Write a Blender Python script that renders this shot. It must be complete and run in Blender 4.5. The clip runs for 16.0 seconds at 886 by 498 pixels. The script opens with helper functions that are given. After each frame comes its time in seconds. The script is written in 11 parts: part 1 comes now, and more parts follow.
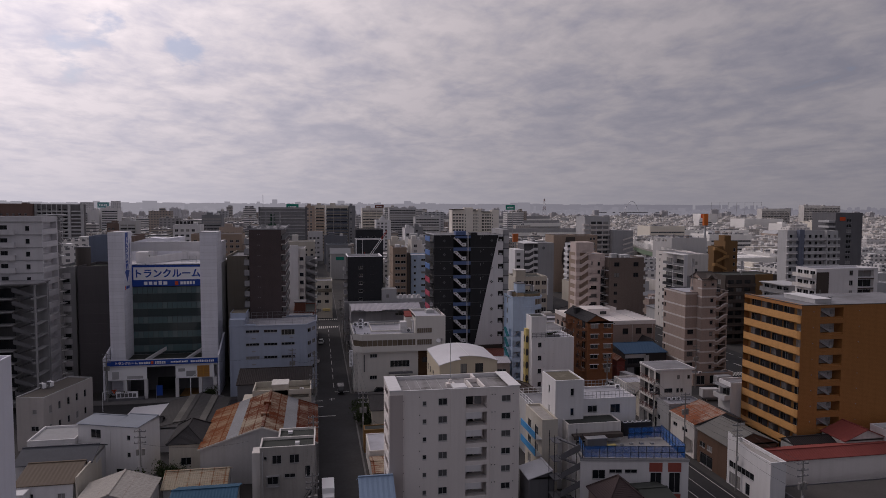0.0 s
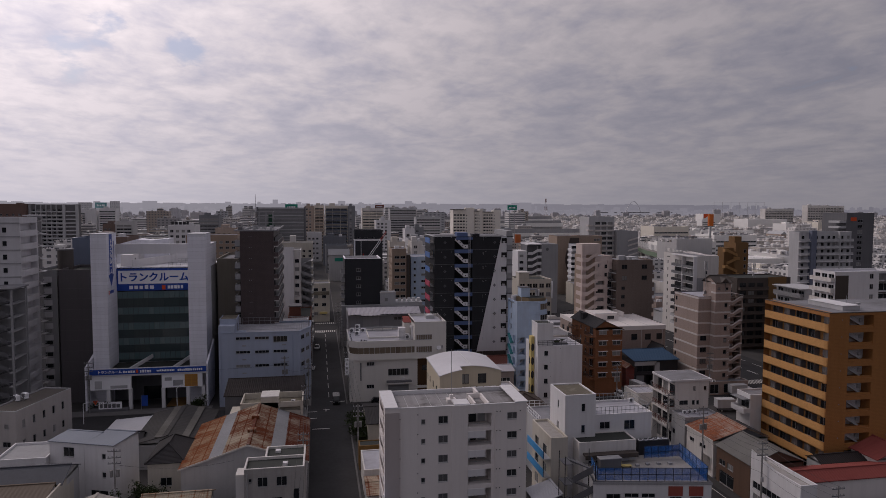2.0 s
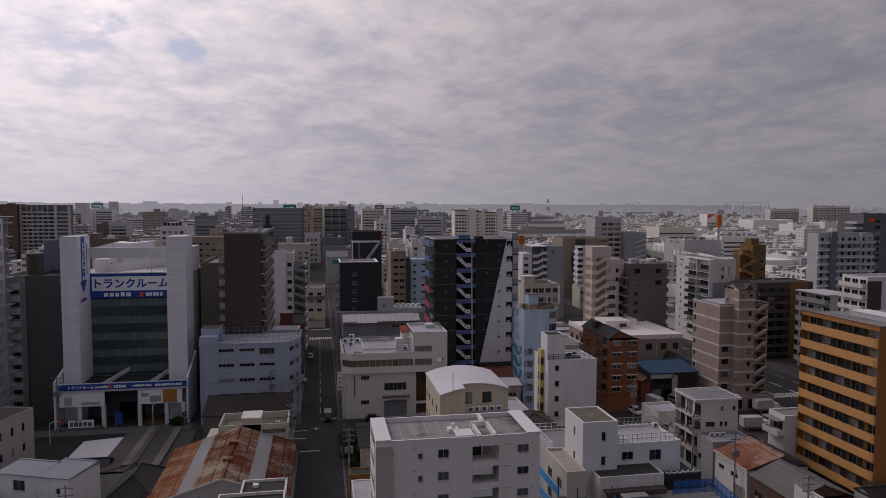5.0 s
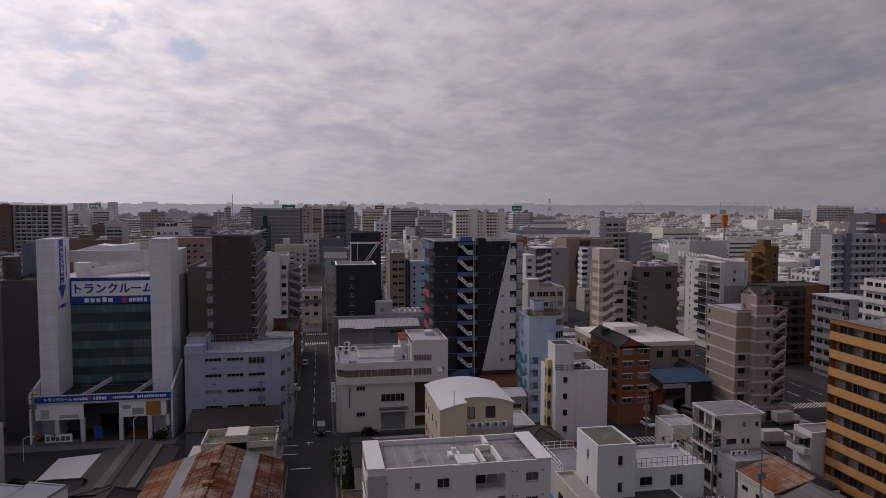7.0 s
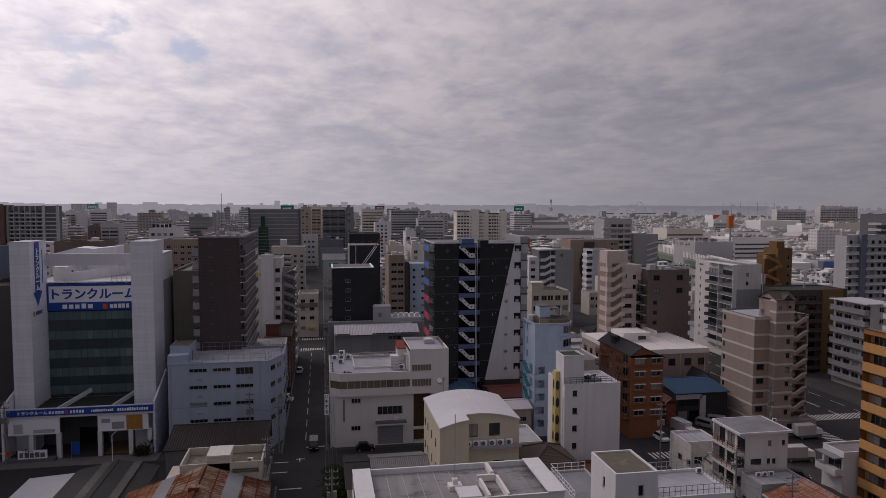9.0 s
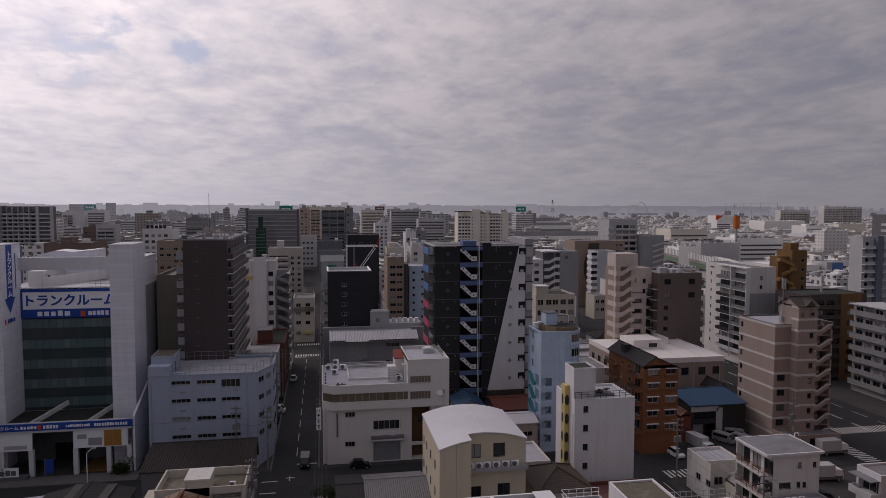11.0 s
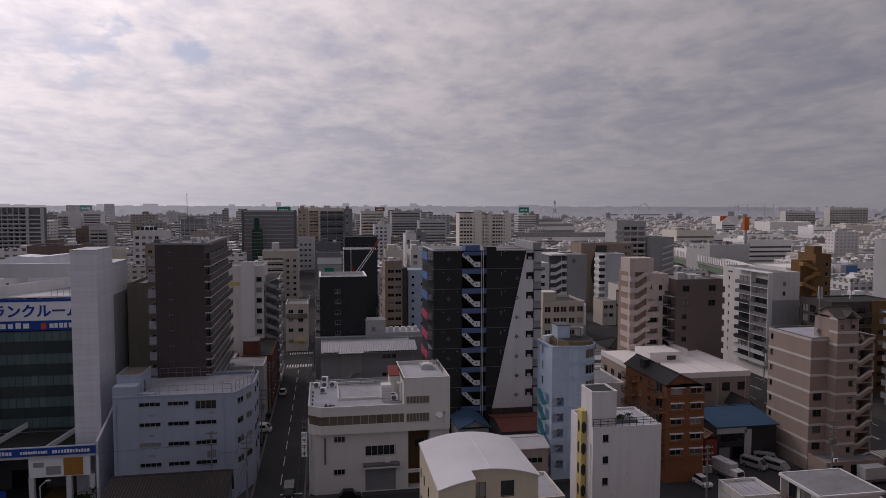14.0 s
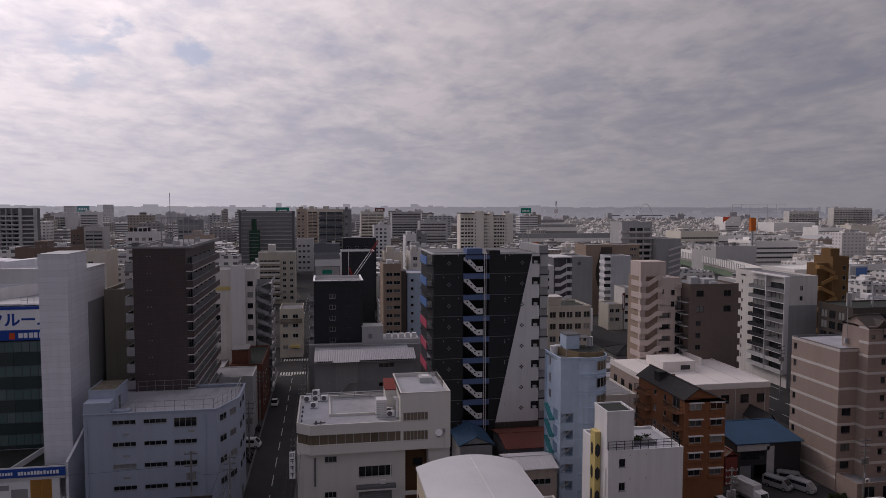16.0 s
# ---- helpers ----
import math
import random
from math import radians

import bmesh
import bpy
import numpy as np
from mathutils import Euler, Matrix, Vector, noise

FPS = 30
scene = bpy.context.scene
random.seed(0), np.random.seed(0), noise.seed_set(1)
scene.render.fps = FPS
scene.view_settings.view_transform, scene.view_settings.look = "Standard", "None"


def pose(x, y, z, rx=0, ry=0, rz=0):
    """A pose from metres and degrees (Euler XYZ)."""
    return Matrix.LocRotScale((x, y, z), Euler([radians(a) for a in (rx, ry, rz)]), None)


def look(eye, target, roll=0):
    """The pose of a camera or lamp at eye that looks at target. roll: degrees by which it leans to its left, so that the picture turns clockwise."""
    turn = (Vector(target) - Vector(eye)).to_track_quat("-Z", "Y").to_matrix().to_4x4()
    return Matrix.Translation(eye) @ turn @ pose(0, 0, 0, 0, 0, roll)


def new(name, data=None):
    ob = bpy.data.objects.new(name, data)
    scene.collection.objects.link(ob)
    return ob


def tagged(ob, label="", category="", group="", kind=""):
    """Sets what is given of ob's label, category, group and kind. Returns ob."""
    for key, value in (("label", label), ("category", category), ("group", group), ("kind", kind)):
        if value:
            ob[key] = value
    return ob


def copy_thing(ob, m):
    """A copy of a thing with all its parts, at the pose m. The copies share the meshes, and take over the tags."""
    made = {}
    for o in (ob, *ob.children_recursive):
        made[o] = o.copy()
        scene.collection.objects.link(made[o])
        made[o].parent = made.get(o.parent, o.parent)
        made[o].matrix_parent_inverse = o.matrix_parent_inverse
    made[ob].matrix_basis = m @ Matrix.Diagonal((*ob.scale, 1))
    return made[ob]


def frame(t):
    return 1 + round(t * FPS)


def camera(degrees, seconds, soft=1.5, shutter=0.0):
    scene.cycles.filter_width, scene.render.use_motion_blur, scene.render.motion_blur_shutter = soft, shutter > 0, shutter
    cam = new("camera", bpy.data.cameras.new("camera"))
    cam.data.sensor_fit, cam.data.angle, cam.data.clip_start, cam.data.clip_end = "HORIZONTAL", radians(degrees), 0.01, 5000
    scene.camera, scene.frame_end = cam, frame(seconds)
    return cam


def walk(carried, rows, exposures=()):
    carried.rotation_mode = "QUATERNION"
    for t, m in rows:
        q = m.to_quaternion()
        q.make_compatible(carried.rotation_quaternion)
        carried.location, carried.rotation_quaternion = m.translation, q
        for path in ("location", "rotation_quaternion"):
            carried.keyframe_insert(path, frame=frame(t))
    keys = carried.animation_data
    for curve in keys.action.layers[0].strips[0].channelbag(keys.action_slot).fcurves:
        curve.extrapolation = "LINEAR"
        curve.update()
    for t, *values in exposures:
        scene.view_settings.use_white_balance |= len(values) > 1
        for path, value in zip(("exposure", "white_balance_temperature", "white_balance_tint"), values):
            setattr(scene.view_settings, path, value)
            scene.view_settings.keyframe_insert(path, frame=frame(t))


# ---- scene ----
cam = camera(66.3, 16.0, soft=0.7)
PATH = [
    (0.0, (0.0, 0.0, 49.782), (18.259, 98.095, 43.149), 0.248),
    (2.0, (1.742, 8.83, 49.763), (19.855, 106.954, 43.148), 0.233),
    (4.0, (3.485, 17.661, 49.743), (21.45, 115.813, 43.158), 0.218),
    (6.0, (5.227, 26.491, 49.724), (23.046, 124.673, 43.179), 0.202),
    (8.0, (6.969, 35.321, 49.704), (24.642, 133.533, 43.212), 0.187),
    (10.0, (8.711, 44.151, 49.685), (26.238, 142.393, 43.255), 0.172),
    (12.0, (10.454, 52.982, 49.666), (27.834, 151.254, 43.31), 0.157),
    (14.0, (12.196, 61.812, 49.646), (29.43, 160.116, 43.376), 0.141),
    (16.0, (13.938, 70.642, 49.627), (31.026, 168.978, 43.454), 0.126),
]
walk(cam, [(t, look(eye, target, roll)) for t, eye, target, roll in PATH], exposures=[(0.0, 0.0, 6400, 17), (16.0, 0.0, 6400, 17)])

# ---- light ----
SUN_AZ, SUN_EL = -38.0, 36.0  # degrees from +y towards +x, and above the horizon
sun_way = Vector((math.sin(radians(SUN_AZ)) * math.cos(radians(SUN_EL)), math.cos(radians(SUN_AZ)) * math.cos(radians(SUN_EL)), math.sin(radians(SUN_EL))))
sun = new("sun", bpy.data.lights.new("sun", "SUN"))
sun.data.energy, sun.data.angle, sun.data.color = 0.55, radians(11), (1.0, 0.87, 0.74)
sun.matrix_world = look(sun_way * 300, (0, 0, 0))


class Nodes:
    """A short way to write node trees."""

    def __init__(self, tree):
        self.tree = tree

    def add(self, kind, **inputs):
        n = self.tree.nodes.new(kind)
        for key, value in inputs.items():
            key = key.replace("_", " ")
            slot = n.inputs[int(key[1:])] if key[0] == "i" and key[1:].isdigit() else n.inputs[key]
            if isinstance(value, bpy.types.NodeSocket):
                self.tree.links.new(value, slot)
            else:
                slot.default_value = value
        return n

    def math(self, op, a, b=0.0, clamp=False):
        n = self.add("ShaderNodeMath", i0=a, i1=b)
        n.operation, n.use_clamp = op, clamp
        return n.outputs[0]

    def vmath(self, op, a, b):
        n = self.add("ShaderNodeVectorMath", i0=a, i1=b)
        n.operation = op
        return n.outputs["Value" if op == "DOT_PRODUCT" else "Vector"]

    def mix(self, f, a, b, how="MIX"):
        n = self.tree.nodes.new("ShaderNodeMix")
        n.data_type, n.blend_type = "RGBA", how
        for slot, value in ((n.inputs[0], f), (n.inputs[6], a), (n.inputs[7], b)):
            if isinstance(value, bpy.types.NodeSocket):
                self.tree.links.new(value, slot)
            else:
                slot.default_value = value
        return n.outputs[2]

    def ramp(self, f, *stops):
        n = self.add("ShaderNodeValToRGB", Fac=f)
        while len(n.color_ramp.elements) < len(stops):
            n.color_ramp.elements.new(0.5)
        for e, (at, colour) in zip(n.color_ramp.elements, stops):
            e.position, e.color = at, (*colour, 1) if isinstance(colour, tuple) else (colour, colour, colour, 1)
        return n.outputs[0]

    def noise(self, vec, scale, detail=4.0, rough=0.55, distort=0.0):
        return self.add("ShaderNodeTexNoise", Vector=vec, Scale=scale, Detail=detail, Roughness=rough, Distortion=distort).outputs[0]


world = bpy.data.worlds.new("world")
scene.world = world
world.use_nodes = True
world.node_tree.nodes.clear()
W = Nodes(world.node_tree)
sky_dir = W.add("ShaderNodeTexCoord").outputs["Generated"]
sky = W.add("ShaderNodeTexSky")
sky.sky_type, sky.sun_disc, sky.sun_elevation, sky.sun_rotation = "NISHITA", False, radians(SUN_EL), radians(SUN_AZ)
sky.air_density, sky.dust_density = 1.2, 2.5
xyz = W.add("ShaderNodeSeparateXYZ", Vector=sky_dir).outputs
up = W.math("MAXIMUM", xyz[2], 0.0)
flat = W.math("ADD", up, 0.16)
layer = W.add("ShaderNodeCombineXYZ", X=W.math("DIVIDE", xyz[0], flat), Y=W.math("DIVIDE", xyz[1], flat), Z=0.0).outputs[0]
turned = W.add("ShaderNodeMapping", Vector=layer, Location=(2.7, 1.3, 0.0), Rotation=(0, 0, radians(-24)), Scale=(1.25, 1.0, 1.0)).outputs[0]
big = W.noise(turned, 0.5, 3.0, 0.5, 0.3)
mid_n = W.noise(turned, 2.6, 6.0, 0.56, 0.35)
fine = W.noise(turned, 7.5, 6.0, 0.58, 0.3)
cloud = W.math("ADD", W.math("MULTIPLY", big, 0.28), W.math("ADD", W.math("MULTIPLY", mid_n, 0.48), W.math("MULTIPLY", fine, 0.24)))
glow = W.math("POWER", W.math("MAXIMUM", W.vmath("DOT_PRODUCT", sky_dir, tuple(sun_way)), 0.0), 4.2)
low = W.math("POWER", W.math("SUBTRACT", 1.0, up, True), 7.0)
facing = W.vmath("DOT_PRODUCT", sky_dir, tuple(sun_way))
light = W.math("ADD", W.math("MULTIPLY", glow, 0.90), W.math("ADD", W.math("MULTIPLY", facing, 0.105), 0.245))
texture = W.ramp(cloud, (0.395, (0.71, 0.745, 0.83)), (0.465, (0.87, 0.885, 0.935)), (0.53, (1.06, 1.05, 1.035)), (0.59, (1.22, 1.19, 1.15)))
body = W.mix(1.0, W.add("ShaderNodeCombineColor", Red=light, Green=light, Blue=light).outputs[0], texture, "MULTIPLY")
cast = W.mix(W.math("ADD", W.math("MULTIPLY", facing, 0.7), 0.4, True), (0.935, 0.945, 1.08, 1), (1.015, 0.955, 0.975, 1))
tinted = W.mix(1.0, body, cast, "MULTIPLY")
thin = 0.0
for way in ((-0.2606, 0.9386, 0.2262), (-0.170, 0.9638, 0.2053), (-0.3039, 0.935, 0.1827)):
    lobe = W.math("POWER", W.math("MAXIMUM", W.vmath("DOT_PRODUCT", sky_dir, way), 0.0), 1500.0)
    thin = W.math("MAXIMUM", lobe, thin)
gap = W.ramp(W.math("SUBTRACT", cloud, W.math("MULTIPLY", thin, 0.20)), (0.30, 0.8), (0.38, 0.0))
blue = W.mix(1.0, sky.outputs[0], (0.05, 0.055, 0.07, 1), "MULTIPLY")
broken = W.mix(gap, tinted, blue)
lowlight = W.math("ADD", W.math("MULTIPLY", W.math("POWER", W.math("MAXIMUM", W.vmath("DOT_PRODUCT", sky_dir, (sun_way.x, sun_way.y, 0.12)), 0.0), 3.0), 0.62), W.math("ADD", W.math("MULTIPLY", facing, 0.10), 0.212))
haze = W.mix(1.0, W.add("ShaderNodeCombineColor", Red=lowlight, Green=lowlight, Blue=lowlight).outputs[0], (0.98, 0.955, 1.02, 1), "MULTIPLY")
final = W.mix(W.math("MULTIPLY", low, 0.85), broken, haze)
W.tree.links.new(W.add("ShaderNodeBackground", Color=final, Strength=1.0).outputs[0], W.add("ShaderNodeOutputWorld").inputs[0])

# ---- materials ----


def shader(name, colour, rough=0.75, metal=0.0, var=0.16, streak=0.2, grain=3.0, bump=0.15, random_shift=0.0, ior=1.3):
    """Painted or mineral surface: broad stains, vertical runs, fine grain and a slight relief."""
    m = bpy.data.materials.new(name)
    m.use_nodes = True
    m.node_tree.nodes.clear()
    n = Nodes(m.node_tree)
    at = n.add("ShaderNodeNewGeometry").outputs["Position"]
    broad = n.noise(at, 0.13, 5.0, 0.6)
    small = n.noise(at, grain, 6.0, 0.65)
    runs = n.noise(n.add("ShaderNodeMapping", Vector=at, Scale=(1.3, 1.3, 0.07)).outputs[0], 1.0, 4.0, 0.6)
    dirt = n.math("ADD", n.math("MULTIPLY", n.ramp(broad, (0.35, 0.0), (0.7, 1.0)), var), n.math("MULTIPLY", n.ramp(runs, (0.45, 0.0), (0.75, 1.0)), streak))
    dirt = n.math("ADD", dirt, n.math("MULTIPLY", n.ramp(small, (0.35, 0.0), (0.75, 1.0)), var * 0.6))
    dark = tuple(c * 0.45 for c in colour)
    col = n.mix(n.math("MINIMUM", dirt, 1.0), (*colour, 1), (dark[0], dark[1] * 0.97, dark[2] * 0.92, 1))
    if random_shift:
        shift = n.math("ADD", n.math("MULTIPLY", n.add("ShaderNodeObjectInfo").outputs["Random"], 2 * random_shift), 1 - random_shift)
        col = n.mix(1.0, col, n.add("ShaderNodeCombineColor", Red=shift, Green=shift, Blue=shift).outputs[0], "MULTIPLY")
    b = n.add("ShaderNodeBsdfPrincipled", Base_Color=col, Roughness=n.math("ADD", n.math("MULTIPLY", small, 0.15), rough - 0.07), Metallic=metal, IOR=ior)
    if bump:
        n.tree.links.new(n.add("ShaderNodeBump", Height=small, Strength=bump, Distance=0.03).outputs[0], b.inputs["Normal"])
    n.tree.links.new(b.outputs[0], n.add("ShaderNodeOutputMaterial").inputs[0])
    return m


def glazing(name, colour, curtain, share, rough=0.06):
    """Window glass, a dark room painted into its colour, some panes with pale curtains."""
    m = bpy.data.materials.new(name)
    m.use_nodes = True
    m.node_tree.nodes.clear()
    n = Nodes(m.node_tree)
    rnd = n.add("ShaderNodeObjectInfo").outputs["Random"]
    at = n.add("ShaderNodeNewGeometry").outputs["Position"]
    # Shade of the curtain's creases put into its colour as stretched stripes.
    fold_shade = n.noise(n.add("ShaderNodeMapping", Vector=at, Scale=(6, 6, 0.3)).outputs[0], 1.0, 2.0)
    cloth = n.mix(fold_shade, (*(c * 0.6 for c in curtain), 1), (*curtain, 1))
    f = n.ramp(rnd, (max(0.0, 0.98 - share), 0.0), (min(1.0, 1.02 - share), 0.9))
    col = n.mix(f, (*colour, 1), cloth)
    b = n.add("ShaderNodeBsdfPrincipled", Base_Color=col, Roughness=rough, IOR=1.5)
    n.tree.links.new(b.outputs[0], n.add("ShaderNodeOutputMaterial").inputs[0])
    return m


def rusty(name, base, rust, amount):
    """Old sheet roofing: rust running down the slope in streaks and patches, faded paint between."""
    m = bpy.data.materials.new(name)
    m.use_nodes = True
    m.node_tree.nodes.clear()
    n = Nodes(m.node_tree)
    at = n.add("ShaderNodeNewGeometry").outputs["Position"]
    broad = n.noise(at, 0.16, 3.0, 0.6)
    runs = n.noise(n.add("ShaderNodeMapping", Vector=at, Scale=(0.35, 4.4, 0.35)).outputs[0], 1.0, 6.0, 0.72)
    fine = n.noise(n.add("ShaderNodeMapping", Vector=at, Scale=(1.2, 8.5, 1.2)).outputs[0], 1.0, 5.0, 0.7)
    lap = n.math("PINGPONG", n.add("ShaderNodeSeparateXYZ", Vector=at).outputs[0], 0.95)
    laps = n.ramp(lap, (0.0, 0.12), (0.14, 0.0))
    f = n.math("ADD", laps, n.math("ADD", n.math("MULTIPLY", broad, 0.45), n.math("ADD", n.math("MULTIPLY", runs, 0.55), n.math("MULTIPLY", fine, 0.27))))
    k = n.ramp(f, (amount - 0.07, 0.0), (amount + 0.06, 1.0))
    red = n.mix(n.ramp(runs, (0.3, 0.0), (0.7, 1.0)), (*(c * 0.4 for c in rust), 1), (*rust, 1))
    pale = n.mix(n.ramp(fine, (0.3, 0.0), (0.7, 1.0)), (*(c * 0.55 for c in base), 1), (*base, 1))
    b = n.add("ShaderNodeBsdfPrincipled", Base_Color=n.mix(k, pale, red), Roughness=0.9, IOR=1.25)
    n.tree.links.new(n.add("ShaderNodeBump", Height=fine, Strength=0.3, Distance=0.03).outputs[0], b.inputs["Normal"])
    n.tree.links.new(b.outputs[0], n.add("ShaderNodeOutputMaterial").inputs[0])
    return m


def courses(name, colour, joint, height, length, rough=0.6, var=0.12, offset=0.5):
    """Small wall tiles or siding, too fine to build one by one at this distance."""
    m = shader(name, colour, rough, 0.0, var, 0.18, 3.0, 0.0)
    n = Nodes(m.node_tree)
    b = next(x for x in m.node_tree.nodes if x.type == "BSDF_PRINCIPLED")
    at = n.add("ShaderNodeNewGeometry").outputs["Position"]
    p = n.add("ShaderNodeSeparateXYZ", Vector=at).outputs
    vec = n.add("ShaderNodeCombineXYZ", X=n.math("ADD", p[0], p[1]), Y=p[2], Z=0.0).outputs[0]
    t = n.add("ShaderNodeTexBrick", Vector=vec, Scale=1.0, Color1=(1, 1, 1, 1), Color2=(0.92, 0.92, 0.92, 1), Mortar=(joint, joint, joint, 1), Mortar_Size=0.014, Brick_Width=length, Row_Height=height)
    t.offset = offset
    link = b.inputs["Base Color"].links[0].from_socket
    n.tree.links.new(n.mix(1.0, link, t.outputs[0], "MULTIPLY"), b.inputs["Base Color"])
    return m


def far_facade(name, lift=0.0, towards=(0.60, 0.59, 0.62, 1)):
    """Distant fronts: storeys, windows and balconies a pixel or two high; the paint differs from house to house."""
    m = bpy.data.materials.new(name)
    m.use_nodes = True
    m.node_tree.nodes.clear()
    n = Nodes(m.node_tree)
    g = n.add("ShaderNodeNewGeometry")
    p = n.add("ShaderNodeSeparateXYZ", Vector=g.outputs["Position"]).outputs
    nz = n.add("ShaderNodeSeparateXYZ", Vector=g.outputs["Normal"]).outputs
    rnd = g.outputs["Random Per Island"]
    paint = n.ramp(rnd, (0.0, (0.52, 0.48, 0.45)), (0.18, (0.80, 0.78, 0.76)), (0.3, (0.42, 0.35, 0.30)), (0.40, (0.62, 0.60, 0.60)), (0.52, (0.84, 0.82, 0.80)), (0.68, (0.36, 0.35, 0.36)), (0.76, (0.46, 0.40, 0.34)), (0.88, (0.50, 0.51, 0.54)), (1.0, (0.66, 0.62, 0.58)))
    paint.node.color_ramp.interpolation = "CONSTANT"
    along = n.math("ADD", p[0], p[1])
    floor_h = n.math("FRACT", n.math("DIVIDE", p[2], 2.9))
    col_w = n.math("FRACT", n.math("DIVIDE", along, n.math("ADD", 2.4, n.math("MULTIPLY", rnd, 2.6))))
    in_floor = n.math("MULTIPLY", n.math("GREATER_THAN", floor_h, 0.36), n.math("LESS_THAN", floor_h, 0.80))
    in_col = n.math("MULTIPLY", n.math("GREATER_THAN", col_w, 0.28), n.math("LESS_THAN", col_w, 0.78))
    wall = n.math("LESS_THAN", n.math("ABSOLUTE", nz[2]), 0.5)
    strip = n.math("GREATER_THAN", n.math("FRACT", n.math("MULTIPLY", rnd, 7.3)), 0.55)
    win = n.math("MULTIPLY", wall, n.math("MULTIPLY", in_floor, n.math("MAXIMUM", in_col, strip)))
    worn = n.mix(n.math("MULTIPLY", n.noise(g.outputs["Position"], 0.15, 4.0), 0.5), paint, (0.2, 0.19, 0.18, 1))
    roof = n.mix(n.math("FRACT", n.math("MULTIPLY", rnd, 13.7)), (0.42, 0.42, 0.42, 1), (0.80, 0.79, 0.78, 1))
    col = n.mix(n.math("GREATER_THAN", nz[2], 0.5), worn, roof)
    # Haze put into the base colour: pale windows and a lift over everything.
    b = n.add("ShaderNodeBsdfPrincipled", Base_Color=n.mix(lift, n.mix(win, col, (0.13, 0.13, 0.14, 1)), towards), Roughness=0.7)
    n.tree.links.new(b.outputs[0], n.add("ShaderNodeOutputMaterial").inputs[0])
    return m


WHITE = shader("white_paint", (0.74, 0.73, 0.74), 0.7, var=0.10, streak=0.16)
WHITE_WARM = shader("warm_white_paint", (0.70, 0.67, 0.64), 0.75, var=0.14, streak=0.26)
CLEAN_WARM = shader("clean_warm_white_paint", (0.80, 0.75, 0.725), 0.8, var=0.07, streak=0.12)
PIER = shader("taupe_pier_render", (0.50, 0.445, 0.43), 0.8, var=0.08, streak=0.1)
# Paler than the white paint, in place of sunlight on the eastern works.
BRIGHT = shader("bright_white_cladding", (0.88, 0.86, 0.83), 0.8, var=0.06, streak=0.08)
BARREL_CREAM = shader("butter_cream_render", (0.60, 0.53, 0.41), 0.8, var=0.08, streak=0.12)
LAVENDER_WHITE = shader("bluish_white_render", (0.84, 0.84, 0.92), 0.8, var=0.08, streak=0.1)
PALE_GREY = shader("pale_grey_render", (0.64, 0.63, 0.65), 0.8, var=0.1, streak=0.16)
CLEAN_CREAM = shader("clean_cream_paint", (0.68, 0.655, 0.62), 0.8, var=0.06, streak=0.08)
WALL_GREY = shader("warehouse_grey_sheet", (0.40, 0.40, 0.415), 0.8, var=0.1, streak=0.12)
CREAM = shader("cream_stucco", (0.57, 0.53, 0.46), 0.8, var=0.13, streak=0.22)
SIDING = courses("white_siding", (0.86, 0.86, 0.93), 0.62, 0.9, 40.0, 0.55, 0.06)
GREY_BLUE = shader("grey_blue_paint", (0.40, 0.45, 0.56), 0.7, var=0.12, streak=0.16)
GREY = shader("grey_render", (0.36, 0.36, 0.37), 0.75)
GREY_DARK = shader("dark_grey_render", (0.15, 0.15, 0.16), 0.7)
GREY_LIGHT = shader("light_grey_render", (0.50, 0.50, 0.51), 0.75)
CONCRETE = shader("old_concrete", (0.40, 0.38, 0.36), 0.85, var=0.26, streak=0.3)
DK_TILE = courses("dark_brown_tile", (0.085, 0.066, 0.066), 1.5, 0.30, 0.6, 0.45)
BLACK = courses("black_panel", (0.028, 0.029, 0.033), 1.8, 4.12, 60.0, 0.5, 0.05)
BLACK_TILE = courses("black_tile", (0.035, 0.037, 0.043), 1.6, 0.3, 0.6, 0.45)
BROWN = courses("amber_brown_tile", (0.38, 0.17, 0.055), 1.25, 0.25, 0.5, 0.5)
BROWN_LIGHT = courses("light_amber_tile", (0.58, 0.31, 0.115), 1.1, 0.25, 0.5, 0.5)
BRICK = courses("orange_brown_brick", (0.27, 0.115, 0.055), 0.75, 0.16, 0.45, 0.65)
BEIGE = courses("taupe_tile", (0.36, 0.285, 0.25), 1.15, 0.22, 0.45, 0.55)
BEIGE_PALE = shader("pale_band", (0.62, 0.58, 0.56), 0.6)
OLIVE = courses("olive_brown_tile", (0.165, 0.130, 0.113), 1.3, 0.25, 0.5, 0.5)
PINK = shader("pinkish_render", (0.62, 0.52, 0.48), 0.7)
LIGHT_BLUE = courses("pale_blue_tile", (0.52, 0.63, 0.78), 0.93, 0.9, 1.2, 0.7)
TAN = courses("tan_tile", (0.36, 0.275, 0.215), 1.1, 0.3, 0.6, 0.6)
REDBRICK = courses("red_brick", (0.175, 0.072, 0.05), 0.8, 0.2, 0.45, 0.7)
DARK_BROWN = shader("dark_brown_cladding", (0.085, 0.070, 0.062), 0.6)
ROOF = shader("grey_roof_membrane", (0.27, 0.27, 0.29), 0.85, var=0.6, streak=0.0, grain=0.9)
ROOF_PALE = shader("pale_roof_membrane", (0.47, 0.47, 0.52), 0.8, var=0.45, streak=0.0, grain=0.9)
ROOF_DARK = shader("dark_roof_membrane", (0.05, 0.055, 0.05), 0.8, var=0.35, streak=0.0, grain=0.9)
ROOF_MOSS = shader("weathered_roof_concrete", (0.30, 0.275, 0.22), 0.9, var=1.2, streak=0.0, grain=1.5)
